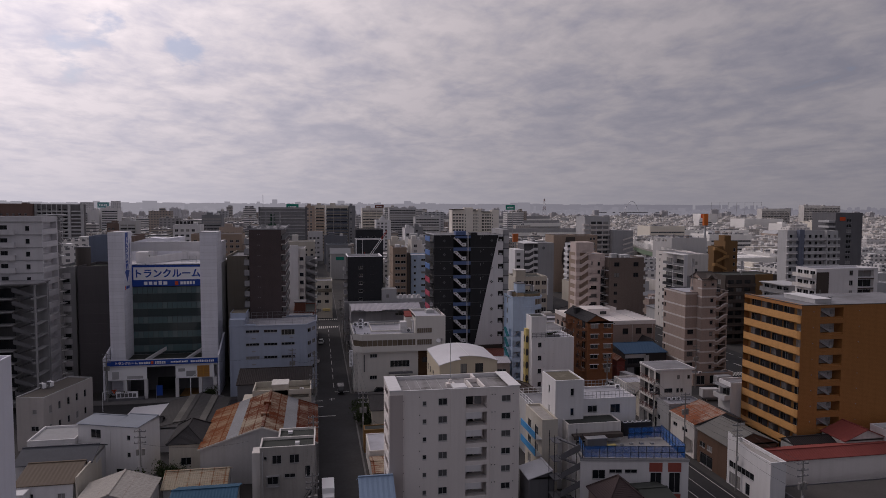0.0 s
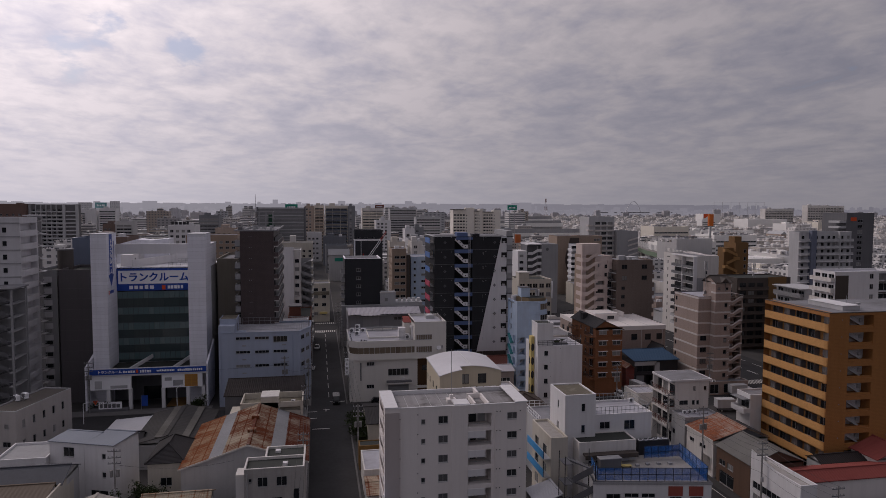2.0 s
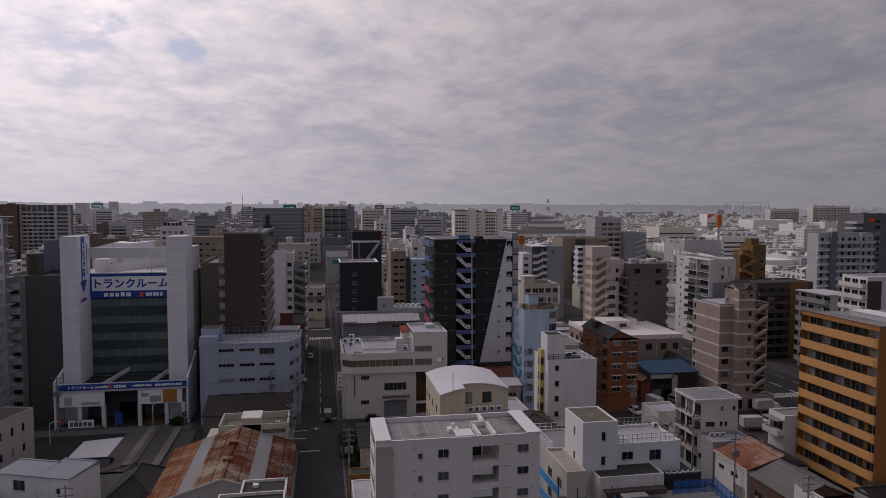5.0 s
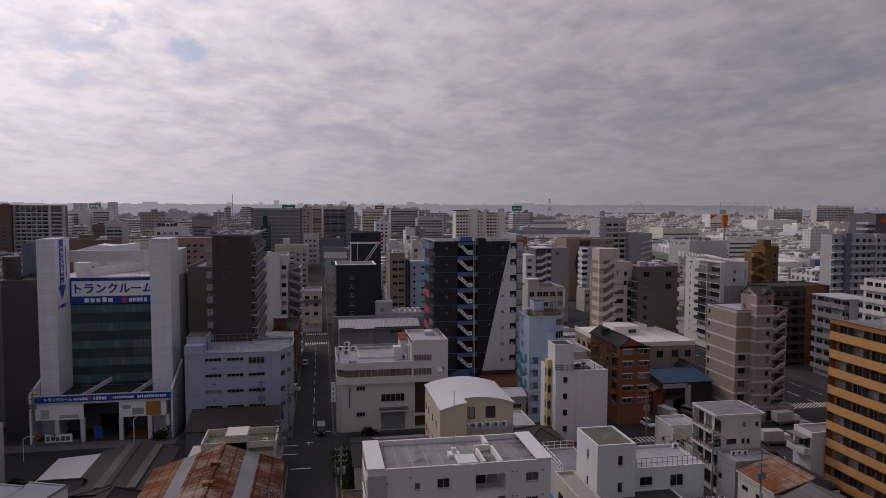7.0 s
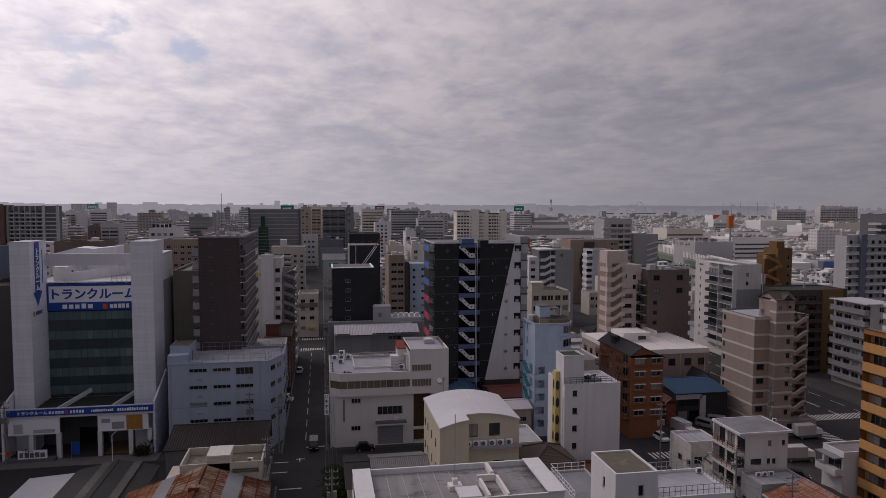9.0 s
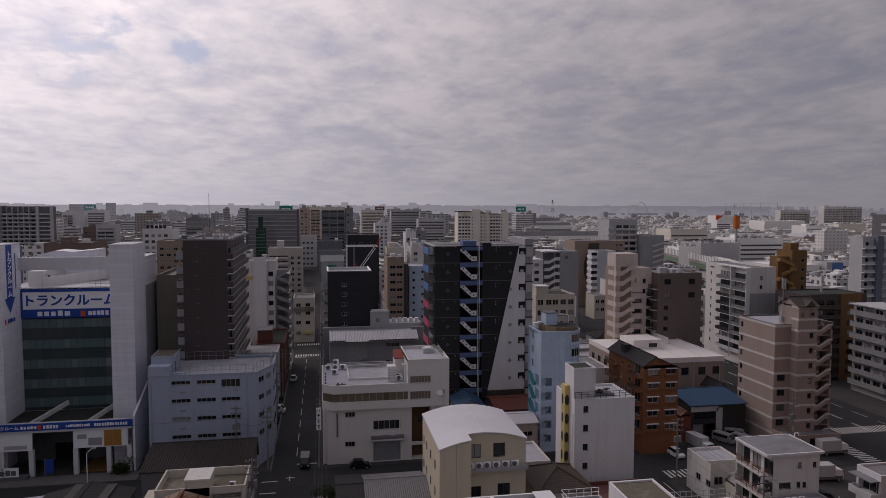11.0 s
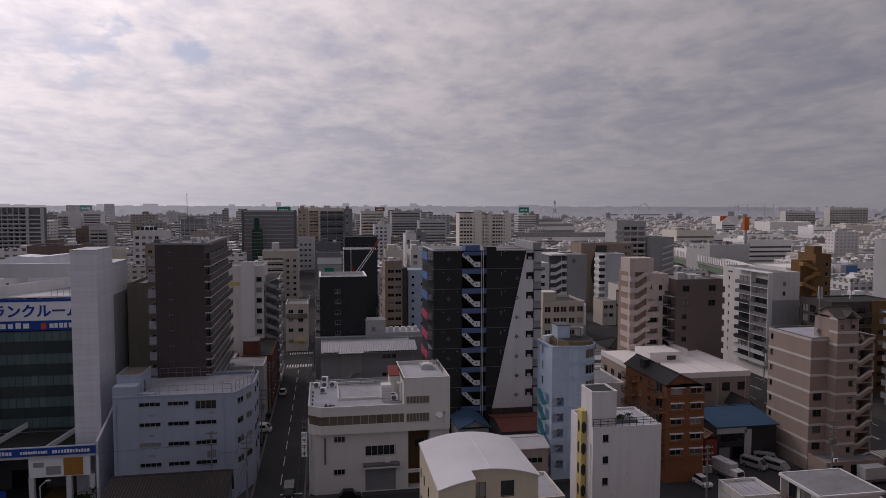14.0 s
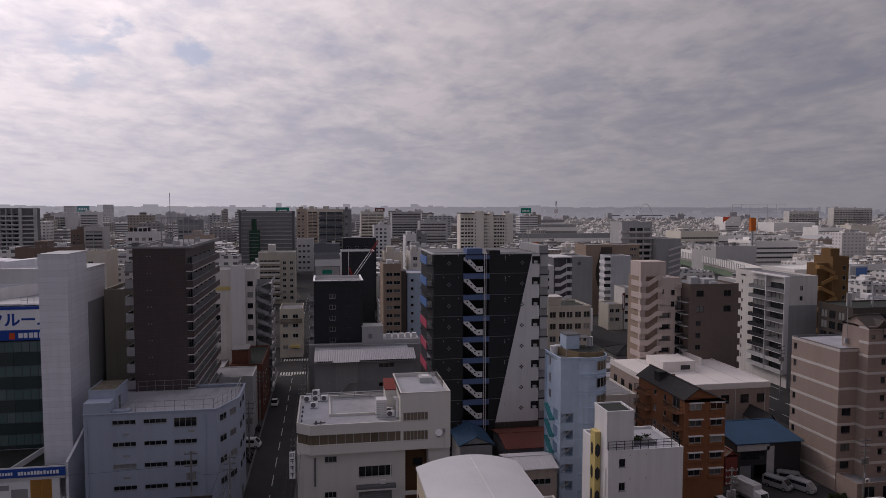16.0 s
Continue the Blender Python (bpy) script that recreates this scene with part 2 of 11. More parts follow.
PALE_LILAC = shader("pale_lilac_sheet", (0.56, 0.54, 0.58), 0.75, var=0.15, streak=0.0)
WHITE_METAL = shader("white_sheet_metal", (0.60, 0.60, 0.63), 0.7, var=0.2, streak=0.0)
GREY_METAL = shader("grey_sheet_metal", (0.24, 0.245, 0.26), 0.8, var=0.15, streak=0.05)
DARK_SHEET = shader("dark_corrugated_sheet", (0.032, 0.027, 0.027), 0.85, var=0.2, streak=0.0)
BLUE_SHEET = shader("blue_sheet_metal", (0.04, 0.085, 0.155), 0.85, var=0.2, streak=0.0)
PALE_BLUE_SHEET = shader("faded_blue_sheet", (0.22, 0.30, 0.42), 0.8, var=0.2, streak=0.0)
RED_SHEET = shader("red_sheet_metal", (0.27, 0.07, 0.06), 0.85, var=0.25, streak=0.0)
MAROON = shader("maroon_sheet", (0.19, 0.065, 0.05), 0.6, var=0.3, streak=0.0)
KAWARA = shader("dark_roof_tile", (0.045, 0.043, 0.045), 0.85, var=0.3, streak=0.0, grain=1.4)
KAWARA_BROWN = shader("brown_roof_tile", (0.10, 0.078, 0.066), 0.6, var=0.3, streak=0.0, grain=1.4)
RUST = rusty("rusted_corrugated_iron", (0.48, 0.40, 0.30), (0.185, 0.052, 0.022), 0.645)
RUST_ORANGE = rusty("orange_rusted_sheet", (0.44, 0.30, 0.19), (0.26, 0.075, 0.025), 0.615)
RUST_DARK = rusty("dark_rusted_sheet", (0.36, 0.28, 0.22), (0.15, 0.042, 0.022), 0.60)
SKYLIGHT = shader("dull_skylight_sheet", (0.26, 0.265, 0.28), 0.7, var=0.35, streak=0.0, grain=2.0)
SKYLIGHT_DIRTY = shader("dirty_skylight_sheet", (0.15, 0.145, 0.135), 0.8, var=0.6, streak=0.0, grain=2.0)
RUST_RED = rusty("red_rusted_sheet", (0.46, 0.37, 0.31), (0.32, 0.105, 0.05), 0.62)
ASPHALT = shader("asphalt", (0.042, 0.0415, 0.044), 0.9, var=0.4, streak=0.0, grain=1.2)
GROUND = shader("city_ground", (0.07, 0.067, 0.066), 0.9, var=0.4, streak=0.0, grain=0.4)
PAVING = shader("pavement_concrete", (0.17, 0.165, 0.165), 0.9, var=0.4, streak=0.0, grain=0.8)
LINE = shader("road_paint", (0.62, 0.61, 0.58), 0.8, var=0.35, streak=0.0)
ALU = shader("aluminium_frame", (0.46, 0.46, 0.47), 0.4, 0.6, var=0.05, streak=0.0, bump=0)
STEEL = shader("galvanised_steel", (0.40, 0.41, 0.42), 0.45, 0.6, var=0.1, streak=0.0, bump=0)
DARK_METAL = shader("dark_metal", (0.045, 0.045, 0.05), 0.5, 0.3, var=0.05, streak=0.0, bump=0)
GLASS = glazing("window_glass", (0.012, 0.015, 0.019), (0.34, 0.335, 0.33), 0.18)
GLASS_GREEN = glazing("green_curtain_glass", (0.11, 0.17, 0.175), (0.19, 0.26, 0.26), 0.35)
ALU_GREEN = shader("green_aluminium", (0.10, 0.125, 0.125), 0.45, var=0.1, streak=0.05)
GLASS_DEEP = glazing("dark_spandrel_glass", (0.045, 0.066, 0.068), (0.075, 0.095, 0.095), 0.3)
# Shade put into colour: near-black for openings and unlit rooms.
SHADE_BLACK = shader("unlit_recess", (0.022, 0.021, 0.021), 0.9, var=0.1, streak=0.0, bump=0)
SIGN_BLUE = shader("sign_blue", (0.025, 0.075, 0.36), 0.45, var=0.03, streak=0.0, bump=0)
SIGN_WHITE = shader("sign_white", (0.92, 0.92, 0.94), 0.45, var=0.03, streak=0.0, bump=0)
SIGN_ORANGE = shader("sign_orange", (0.70, 0.10, 0.03), 0.45, var=0.03, streak=0.0, bump=0)
SIGN_AMBER = shader("sign_amber", (0.52, 0.26, 0.05), 0.5, var=0.05, streak=0.0, bump=0)
SIGN_GREEN = shader("sign_green", (0.02, 0.26, 0.19), 0.5, var=0.05, streak=0.0, bump=0)
BLUE_PANEL = shader("blue_panel", (0.10, 0.20, 0.46), 0.5, var=0.1, streak=0.06, bump=0)
BAND_BLUE = shader("dusty_blue_panel", (0.105, 0.155, 0.30), 0.55, var=0.14, streak=0.1, bump=0)
PINK_PANEL = shader("pink_panel", (0.50, 0.085, 0.14), 0.5, var=0.1, streak=0.06, bump=0)
YELLOW = shader("yellow_panel", (0.62, 0.50, 0.20), 0.6, var=0.1)
OCHRE = shader("ochre_render", (0.22, 0.125, 0.045), 0.7)
DARK_OCHRE = shader("dark_ochre_render", (0.20, 0.115, 0.05), 0.8)
LIGHT_OCHRE = shader("light_ochre_render", (0.36, 0.205, 0.08), 0.75)
LEAF = shader("foliage", (0.038, 0.055, 0.02), 0.8, var=0.5, streak=0.0, grain=6.0)
BARK = shader("bark", (0.12, 0.09, 0.07), 0.9)
RUBBER = shader("rubber", (0.02, 0.02, 0.02), 0.9, var=0.0, streak=0.0, bump=0)
CAR_BLACK = shader("black_car_paint", (0.012, 0.012, 0.014), 0.25, var=0.0, streak=0.0, bump=0)
CAR_WHITE = shader("white_car_paint", (0.75, 0.75, 0.76), 0.3, var=0.03, streak=0.0, bump=0)
CAR_SILVER = shader("silver_car_paint", (0.42, 0.43, 0.45), 0.3, 0.4, var=0.03, streak=0.0, bump=0)
FAR = far_facade("distant_facade")
# Mixed towards grey so that distance haze is in the base colour.
FAR_HAZED = far_facade("far_pale_facade", 0.62)
# Warm lift puts the sunlight on the eastern works into the colour.
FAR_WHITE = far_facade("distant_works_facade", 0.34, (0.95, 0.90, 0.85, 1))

# ---- building kit ----
TAKEN = []  # footprints already built over: x0, x1, y0, y1


class Geo:
    """Vertices and faces of one mesh."""

    def __init__(self):
        self.v, self.f, self.m = [], [], []

    def face(self, points, m=0):
        k = len(self.v)
        self.v += [tuple(p) for p in points]
        self.f.append(tuple(range(k, k + len(points))))
        self.m.append(m)
        return self

    def box(self, x0, x1, y0, y1, z0, z1, m=0):
        k = len(self.v)
        self.v += [(x, y, z) for z in (z0, z1) for x, y in ((x0, y0), (x1, y0), (x1, y1), (x0, y1))]
        self.f += [(k + 3, k + 2, k + 1, k), (k + 4, k + 5, k + 6, k + 7)] + [(k + i, k + (i + 1) % 4, k + 4 + (i + 1) % 4, k + 4 + i) for i in range(4)]
        self.m += [m] * 6
        return self

    def prism(self, pts, z0, z1, m=0, top=None):
        """An upright prism over a counter-clockwise outline."""
        k, n = len(self.v), len(pts)
        self.v += [(x, y, z0) for x, y in pts] + [(x, y, z1) for x, y in pts]
        self.f += [tuple(range(k + n - 1, k - 1, -1)), tuple(range(k + n, k + 2 * n))] + [(k + i, k + (i + 1) % n, k + n + (i + 1) % n, k + n + i) for i in range(n)]
        self.m += [m, m if top is None else top] + [m] * n
        return self

    def tube(self, a, b, r, m=0, n=6, r1=None):
        a, b = Vector(a), Vector(b)
        turn = (b - a).to_track_quat("Z", "Y")
        k = len(self.v)
        for end, rad in ((a, r), (b, r if r1 is None else r1)):
            self.v += [tuple(end + turn @ Vector((rad * math.cos(2 * math.pi * i / n), rad * math.sin(2 * math.pi * i / n), 0))) for i in range(n)]
        self.f += [(k + i, k + (i + 1) % n, k + n + (i + 1) % n, k + n + i) for i in range(n)] + [tuple(range(k + n - 1, k - 1, -1)), tuple(range(k + n, k + 2 * n))]
        self.m += [m] * (n + 2)
        return self

    def bar(self, a, b, wide, thick, m=0):
        """A square bar from a to b."""
        a, b = Vector(a), Vector(b)
        turn = (b - a).to_track_quat("Z", "Y")
        k = len(self.v)
        for end in (a, b):
            self.v += [tuple(end + turn @ Vector((x * wide / 2, y * thick / 2, 0))) for x, y in ((-1, -1), (1, -1), (1, 1), (-1, 1))]
        self.f += [(k + 3, k + 2, k + 1, k), (k + 4, k + 5, k + 6, k + 7)] + [(k + i, k + (i + 1) % 4, k + 4 + (i + 1) % 4, k + 4 + i) for i in range(4)]
        self.m += [m] * 6
        return self

    def mesh(self, name, mats):
        me = bpy.data.meshes.new(name)
        spots, index, order = {}, [], []
        for p in self.v:
            key = (round(p[0], 4), round(p[1], 4), round(p[2], 4))
            if key not in spots:
                spots[key] = len(order)
                order.append(p)
            index.append(spots[key])
        kept = [(tuple(index[i] for i in f), m) for f, m in zip(self.f, self.m) if len({index[i] for i in f}) == len(f)]
        self.m = [m for f, m in kept]
        me.from_pydata(order, [], [f for f, m in kept])
        for mat in mats if isinstance(mats, (list, tuple)) else [mats]:
            me.materials.append(mat)
        me.polygons.foreach_set("material_index", self.m)
        me.update()
        return me


def thing(name, label, category, x=0.0, y=0.0, z=0.0, group="", kind="", rz=0.0):
    ob = new(name)
    ob.matrix_basis = pose(x, y, z, 0, 0, rz)
    return tagged(ob, label, category, group, kind)


def part(name, shape, mats, parent, label="", at=(0, 0, 0), rz=0.0):
    """A mesh object under a thing or a part."""
    me = shape.mesh(name, mats) if isinstance(shape, Geo) else shape
    ob = new(name, me)
    ob.parent = parent
    ob.matrix_basis = pose(*at, 0, 0, rz)
    return tagged(ob, label) if label else ob


SIDE_TURN = {"S": 0, "W": -90, "E": 90, "N": 180}
SHAPES = {}


def on_side(side, wide, deep, u, inward):
    """Local place of a spot u metres along a side, seen from outside from its left end, and inward metres behind it."""
    return {"S": (u, inward), "W": (inward, deep - u), "E": (wide - inward, u), "N": (wide - u, deep - inward)}[side]


def window_shapes(w, h, lights, frame, glass, near=True):
    key = (round(w, 2), round(h, 2), lights, frame.name, glass.name, near)
    if key not in SHAPES:
        g, t = Geo(), 0.07
        for i in range(lights):
            xa, xb = w * i / lights, w * (i + 1) / lights
            ia, ib = xa + (t if i == 0 else t / 2), xb - (t if i == lights - 1 else t / 2)
            out = [(xa, 0), (xb, 0), (xb, h), (xa, h)]
            inn = [(ia, t), (ib, t), (ib, h - t), (ia, h - t)]
            for k in range(4):
                a, b, c, d = out[k], out[(k + 1) % 4], inn[(k + 1) % 4], inn[k]
                g.face([(a[0], 0.06, a[1]), (b[0], 0.06, b[1]), (c[0], 0.06, c[1]), (d[0], 0.06, d[1])])
                g.face([(d[0], 0.06, d[1]), (c[0], 0.06, c[1]), (c[0], 0.14, c[1]), (d[0], 0.14, d[1])])
            if not near:
                g.face([(ia, 0.14, t), (ib, 0.14, t), (ib, 0.14, h - t), (ia, 0.14, h - t)], 1)
            g.face([(xa, -0.06, -0.02), (xb, -0.06, -0.02), (xb, 0.06, 0), (xa, 0.06, 0)])
            g.face([(xa, -0.06, -0.08), (xb, -0.06, -0.08), (xb, -0.06, -0.02), (xa, -0.06, -0.02)])
        SHAPES[key] = g.mesh("window", frame if near else [frame, glass]), Geo().box(t * 0.9, w - t * 0.9, 0.095, 0.105, t * 0.9, h - t * 0.9).mesh("pane", glass)
    return SHAPES[key]


def window(parent, side, wide, deep, u, z, w, h, lights=2, frame=None, glass=None, inward=0.0):
    near = parent.location.y < 200 and abs(parent.location.x) < 140
    a, b = window_shapes(w, h, lights, frame or ALU, glass or GLASS, near)
    x, y = on_side(side, wide, deep, u, inward)
    win = part("window", a, None, parent, at=(x, y, z), rz=SIDE_TURN[side])
    if near:
        part("pane", b, None, win)
    return win


def rects(us, zs, w, h, lights=2):
    return [(u, u + w, z, z + h, lights) for z in zs for u in us]


def steps(first, step, count):
    return [first + i * step for i in range(count)]


def wall_shell(g, wide, deep, h, holes, z0=0.0, depth=0.16, m=0, sides="SWEN"):
    """Four walls with rectangular openings that have reveals."""
    for side in sides:
        length = wide if side in "SN" else deep
        cut = [r for r in holes.get(side, ())]
        us = sorted({0.0, length, *(r[0] for r in cut), *(r[1] for r in cut)})
        zs = sorted({z0, h, *(r[2] for r in cut), *(r[3] for r in cut)})

        def spot(u, z, inward=0.0):
            return (*on_side(side, wide, deep, u, inward), z)

        for za, zb in zip(zs, zs[1:]):
            run = None
            for ua, ub in zip(us, us[1:]):
                um, zm = (ua + ub) / 2, (za + zb) / 2
                gone = any(r[0] < um < r[1] and r[2] < zm < r[3] for r in cut)
                if not gone:
                    run = (run[0], ub) if run else (ua, ub)
                if run and (gone or ub == us[-1]):
                    a, b = run
                    g.face([spot(a, za), spot(b, za), spot(b, zb), spot(a, zb)], m)
                    run = None
        for r in cut:
            a, b, c, d = r[:4]
            k = r[5] if len(r) > 5 else depth
            for p, q in (((a, c), (b, c)), ((b, c), (b, d)), ((b, d), (a, d)), ((a, d), (a, c))):
                g.face([spot(*p), spot(*p, k), spot(*q, k), spot(*q)], m)
            if len(r) > 5:
                g.face([spot(a, c, k), spot(b, c, k), spot(b, d, k), spot(a, d, k)], m)
    return g


def ring(g, out, inn, z_in, z_out, top):
    """A closed coping: outer rim from z_out up, inner face down to z_in, one connected mesh."""
    k = len(g.v)
    for (x0, x1, y0, y1), z in ((out, z_out), (out, top), (inn, top), (inn, z_in)):
        g.v += [(x0, y0, z), (x1, y0, z), (x1, y1, z), (x0, y1, z)]
    for r in range(3):
        a = k + 4 * r
        g.f += [(a + j, a + (j + 1) % 4, a + 4 + (j + 1) % 4, a + 4 + j) for j in range(4)]
        g.m += [0] * 4
    return g


def flat_roof(b, wide, deep, h, roof, parapet, coping, thick=0.22):
    z = h - parapet
    part("roof", Geo().box(thick, wide - thick, thick, deep - thick, z - 0.2, z), roof, b)
    if parapet > 0.05:
        g = Geo()
        ring(g, (-0.03, wide + 0.03, -0.03, deep + 0.03), (thick, wide - thick, thick, deep - thick), z, h - 0.004, h + 0.06)
        part("parapet", g, coping, b)


def building(name, label, x0, x1, y0, y1, h, wall, holes=None, roof=None, parapet=0.6, coping=None, category="building", group="", z0=0.0, frame=None, glass=None, sides="SWEN", base=0.0, top=True, rz=0.0):
    """A box-shaped house with real openings, windows, roof slab and parapet."""
    holes = holes or {}
    wide, deep = x1 - x0, y1 - y0
    b = thing(name, label, category, x0, y0, base, group, rz=rz)
    part("wall", wall_shell(Geo(), wide, deep, h, holes, z0, sides=sides), wall, b)
    for side, cut in holes.items():
        for r in cut:
            if r[4]:
                k = r[5] if len(r) > 5 else 0.0
                window(b, side, wide, deep, r[0], r[2], r[1] - r[0], r[3] - r[2], r[4], frame, glass, inward=k - 0.15 if k else 0.0)
    if top:
        flat_roof(b, wide, deep, h, roof or ROOF, parapet, coping or wall)
    TAKEN.append((x0, x1, y0, y1))
    b["wide"], b["deep"] = wide, deep
    return b


def balcony(b, side, u0, u1, z, out=1.1, high=1.1, wall=None, slab=None, solid=True, label=""):
    """A projecting balcony: slab and parapet, or slab and railing."""
    w = u1 - u0
    key = ("balcony", round(w, 2), out, high, wall.name, slab.name if slab else "", solid)
    if key not in SHAPES:
        g = Geo().box(0, w, -out, 0, -0.16, 0, 1)
        if solid:
            g.box(0, w, -out, -out + 0.1, 0, high).box(0, 0.1, -out + 0.1, 0, 0, high).box(w - 0.1, w, -out + 0.1, 0, 0, high)
        else:
            g.box(0, w, -out, -out + 0.05, high - 0.06, high).box(0, 0.05, -out + 0.05, 0, high - 0.06, high).box(w - 0.05, w, -out + 0.05, 0, high - 0.06, high)
            n = max(3, int(w / 0.22))
            for i in range(n + 1):
                x = (w - 0.03) * i / n
                g.box(x, x + 0.03, -out + 0.01, -out + 0.04, 0, high - 0.06)
            for i in range(5):
                y = -out + out * (i + 0.5) / 5
                g.box(0.01, 0.04, y, y + 0.03, 0, high - 0.06).box(w - 0.04, w - 0.01, y, y + 0.03, 0, high - 0.06)
        SHAPES[key] = g.mesh("balcony", [wall, slab or wall])
    x, y = on_side(side, b["wide"], b["deep"], u0, 0.0)
    return part("balcony", SHAPES[key], None, b, label, at=(x, y, z), rz=SIDE_TURN[side])


def railing(parent, pts, z, high=1.0, mat=None, gap=0.9, bars=2, name="railing"):
    """Posts and rails along a run of points."""
    g = Geo()
    for (xa, ya), (xb, yb) in zip(pts, pts[1:]):
        run = math.hypot(xb - xa, yb - ya)
        n = max(1, round(run / gap))
        for i in range(n + 1):
            x, y = xa + (xb - xa) * i / n, ya + (yb - ya) * i / n
            g.box(x - 0.03, x + 0.03, y - 0.03, y + 0.03, z, z + high)
        for k in range(bars):
            zz = z + high * (k + 1) / bars
            g.bar((xa, ya, zz), (xb, yb, zz), 0.06, 0.06)
    return part(name, g, mat or STEEL, parent)


def stepped(g, x0, x1, y0, y1, z0, z1, n=9, thick=0.2):
    """A flight of n steps climbing from x0 to x1, as one solid."""
    top, low = [], []
    for i in range(n):
        xa, xb, z = x0 + (x1 - x0) * i / n, x0 + (x1 - x0) * (i + 1) / n, z0 + (z1 - z0) * (i + 1) / n
        top += [(xa, z), (xb, z)]
    low = [(x1, z1 - thick), (x0, z0 - thick + (z1 - z0) / n)]
    prof = top + low
    g.face([(x, y0, z) for x, z in prof]).face([(x, y1, z) for x, z in prof][::-1])
    for (xa, za), (xb, zb) in zip(prof, prof[1:] + prof[:1]):
        g.face([(xa, y0, za), (xa, y1, za), (xb, y1, zb), (xb, y0, zb)])
    return g


def stair_flights(parent, x0, x1, y0, y1, zs, rise, mat, mirror=True, name="stair_flight"):
    """Outside stairs seen from the front: two half flights and a sloping side plate for each storey."""
    key = ("flight", round(x1 - x0, 2), round(y1 - y0, 2), round(rise, 2), mat.name, mirror)
    if key not in SHAPES:
        run, wide = x1 - x0, (y1 - y0) / 2
        a, c = (0, run) if mirror else (run, 0)
        lower = stepped(Geo(), a, c, 0.08, wide, 0, rise / 2).mesh(name, mat)
        upper = stepped(Geo(), c, a, wide + 0.05, 2 * wide, rise / 2, rise).mesh(name, mat)
        plate = Geo()
        k = [(a, 0.0), (c, rise / 2), (c, rise / 2 + 1.0), (a, 1.0)]
        plate.face([(x, 0, z) for x, z in k]).face([(x, 0.06, z) for x, z in k][::-1])
        for (xa, za), (xb, zb) in zip(k, k[1:] + k[:1]):
            plate.face([(xa, 0, za), (xa, 0.06, za), (xb, 0.06, zb), (xb, 0, zb)])
        SHAPES[key] = lower, upper, plate.mesh("side_plate", mat)
    for z in zs:
        for me in SHAPES[key]:
            part(me.name.split(".")[0], me, None, parent, at=(x0, y0, z))


def gable(b, wide, deep, eave, ridge, mat, along="y", over=0.4, mats_end=None, ribs=0.0, rib_high=0.05, name="roof", thick=0.12, ridge_at=0.5, eave2=None):
    """A pitched roof over a box, as a solid sheet with ribs or courses."""
    g = Geo()
    ln, sp = (deep, wide) if along == "y" else (wide, deep)
    far_eave = eave if eave2 is None else eave2
    prof = [(-over, eave - over * (ridge - eave) / (sp * ridge_at)), (sp * ridge_at, ridge), (sp + over, far_eave - over * (ridge - far_eave) / (sp * (1 - ridge_at)))]

    def put(s, t, z):
        return (s, t, z) if along == "y" else (t, s, z)

    n = max(1, int((ln + 2 * over) / ribs)) if ribs else 1
    for (sa, za), (sb, zb) in zip(prof, prof[1:]):
        for i in range(n):
            ta, tb = -over + (ln + 2 * over) * i / n, -over + (ln + 2 * over) * (i + 1) / n
            tm = (ta + tb) / 2
            if ribs:
                q = [(ta, 0.0), (tm, rib_high), (tb, 0.0)]
                for (t1, e1), (t2, e2) in zip(q, q[1:]):
                    g.face([put(sa, t1, za + e1), put(sb, t1, zb + e1), put(sb, t2, zb + e2), put(sa, t2, za + e2)][:: -1 if along == "y" else 1])
            else:
                g.face([put(sa, ta, za), put(sb, ta, zb), put(sb, tb, zb), put(sa, tb, za)][:: -1 if along == "y" else 1])
        g.face([put(sa, -over, za - thick), put(sb, -over, zb - thick), put(sb, ln + over, zb - thick), put(sa, ln + over, za - thick)])
        for t in (-over, ln + over):
            g.face([put(sa, t, za - thick), put(sb, t, zb - thick), put(sb, t, zb), put(sa, t, za)])
    for s, z in (prof[0], prof[2]):
        g.face([put(s, -over, z - thick), put(s, ln + over, z - thick), put(s, ln + over, z), put(s, -over, z)])
    part(name, g, mat, b)
    for t in (0.0, ln):
        ends = Geo().face([put(0, t, eave - 0.3), put(sp, t, eave - 0.3), put(sp, t, far_eave - 0.02), put(sp * ridge_at, t, ridge - 0.03), put(0, t, eave - 0.02)])
        part("gable_wall", ends, mats_end or mat, b)
    cap = Geo().bar(put(sp * ridge_at, -over, ridge + 0.04), put(sp * ridge_at, ln + over, ridge + 0.04), 0.35, 0.14)
    part("ridge_cap", cap, mat, b)


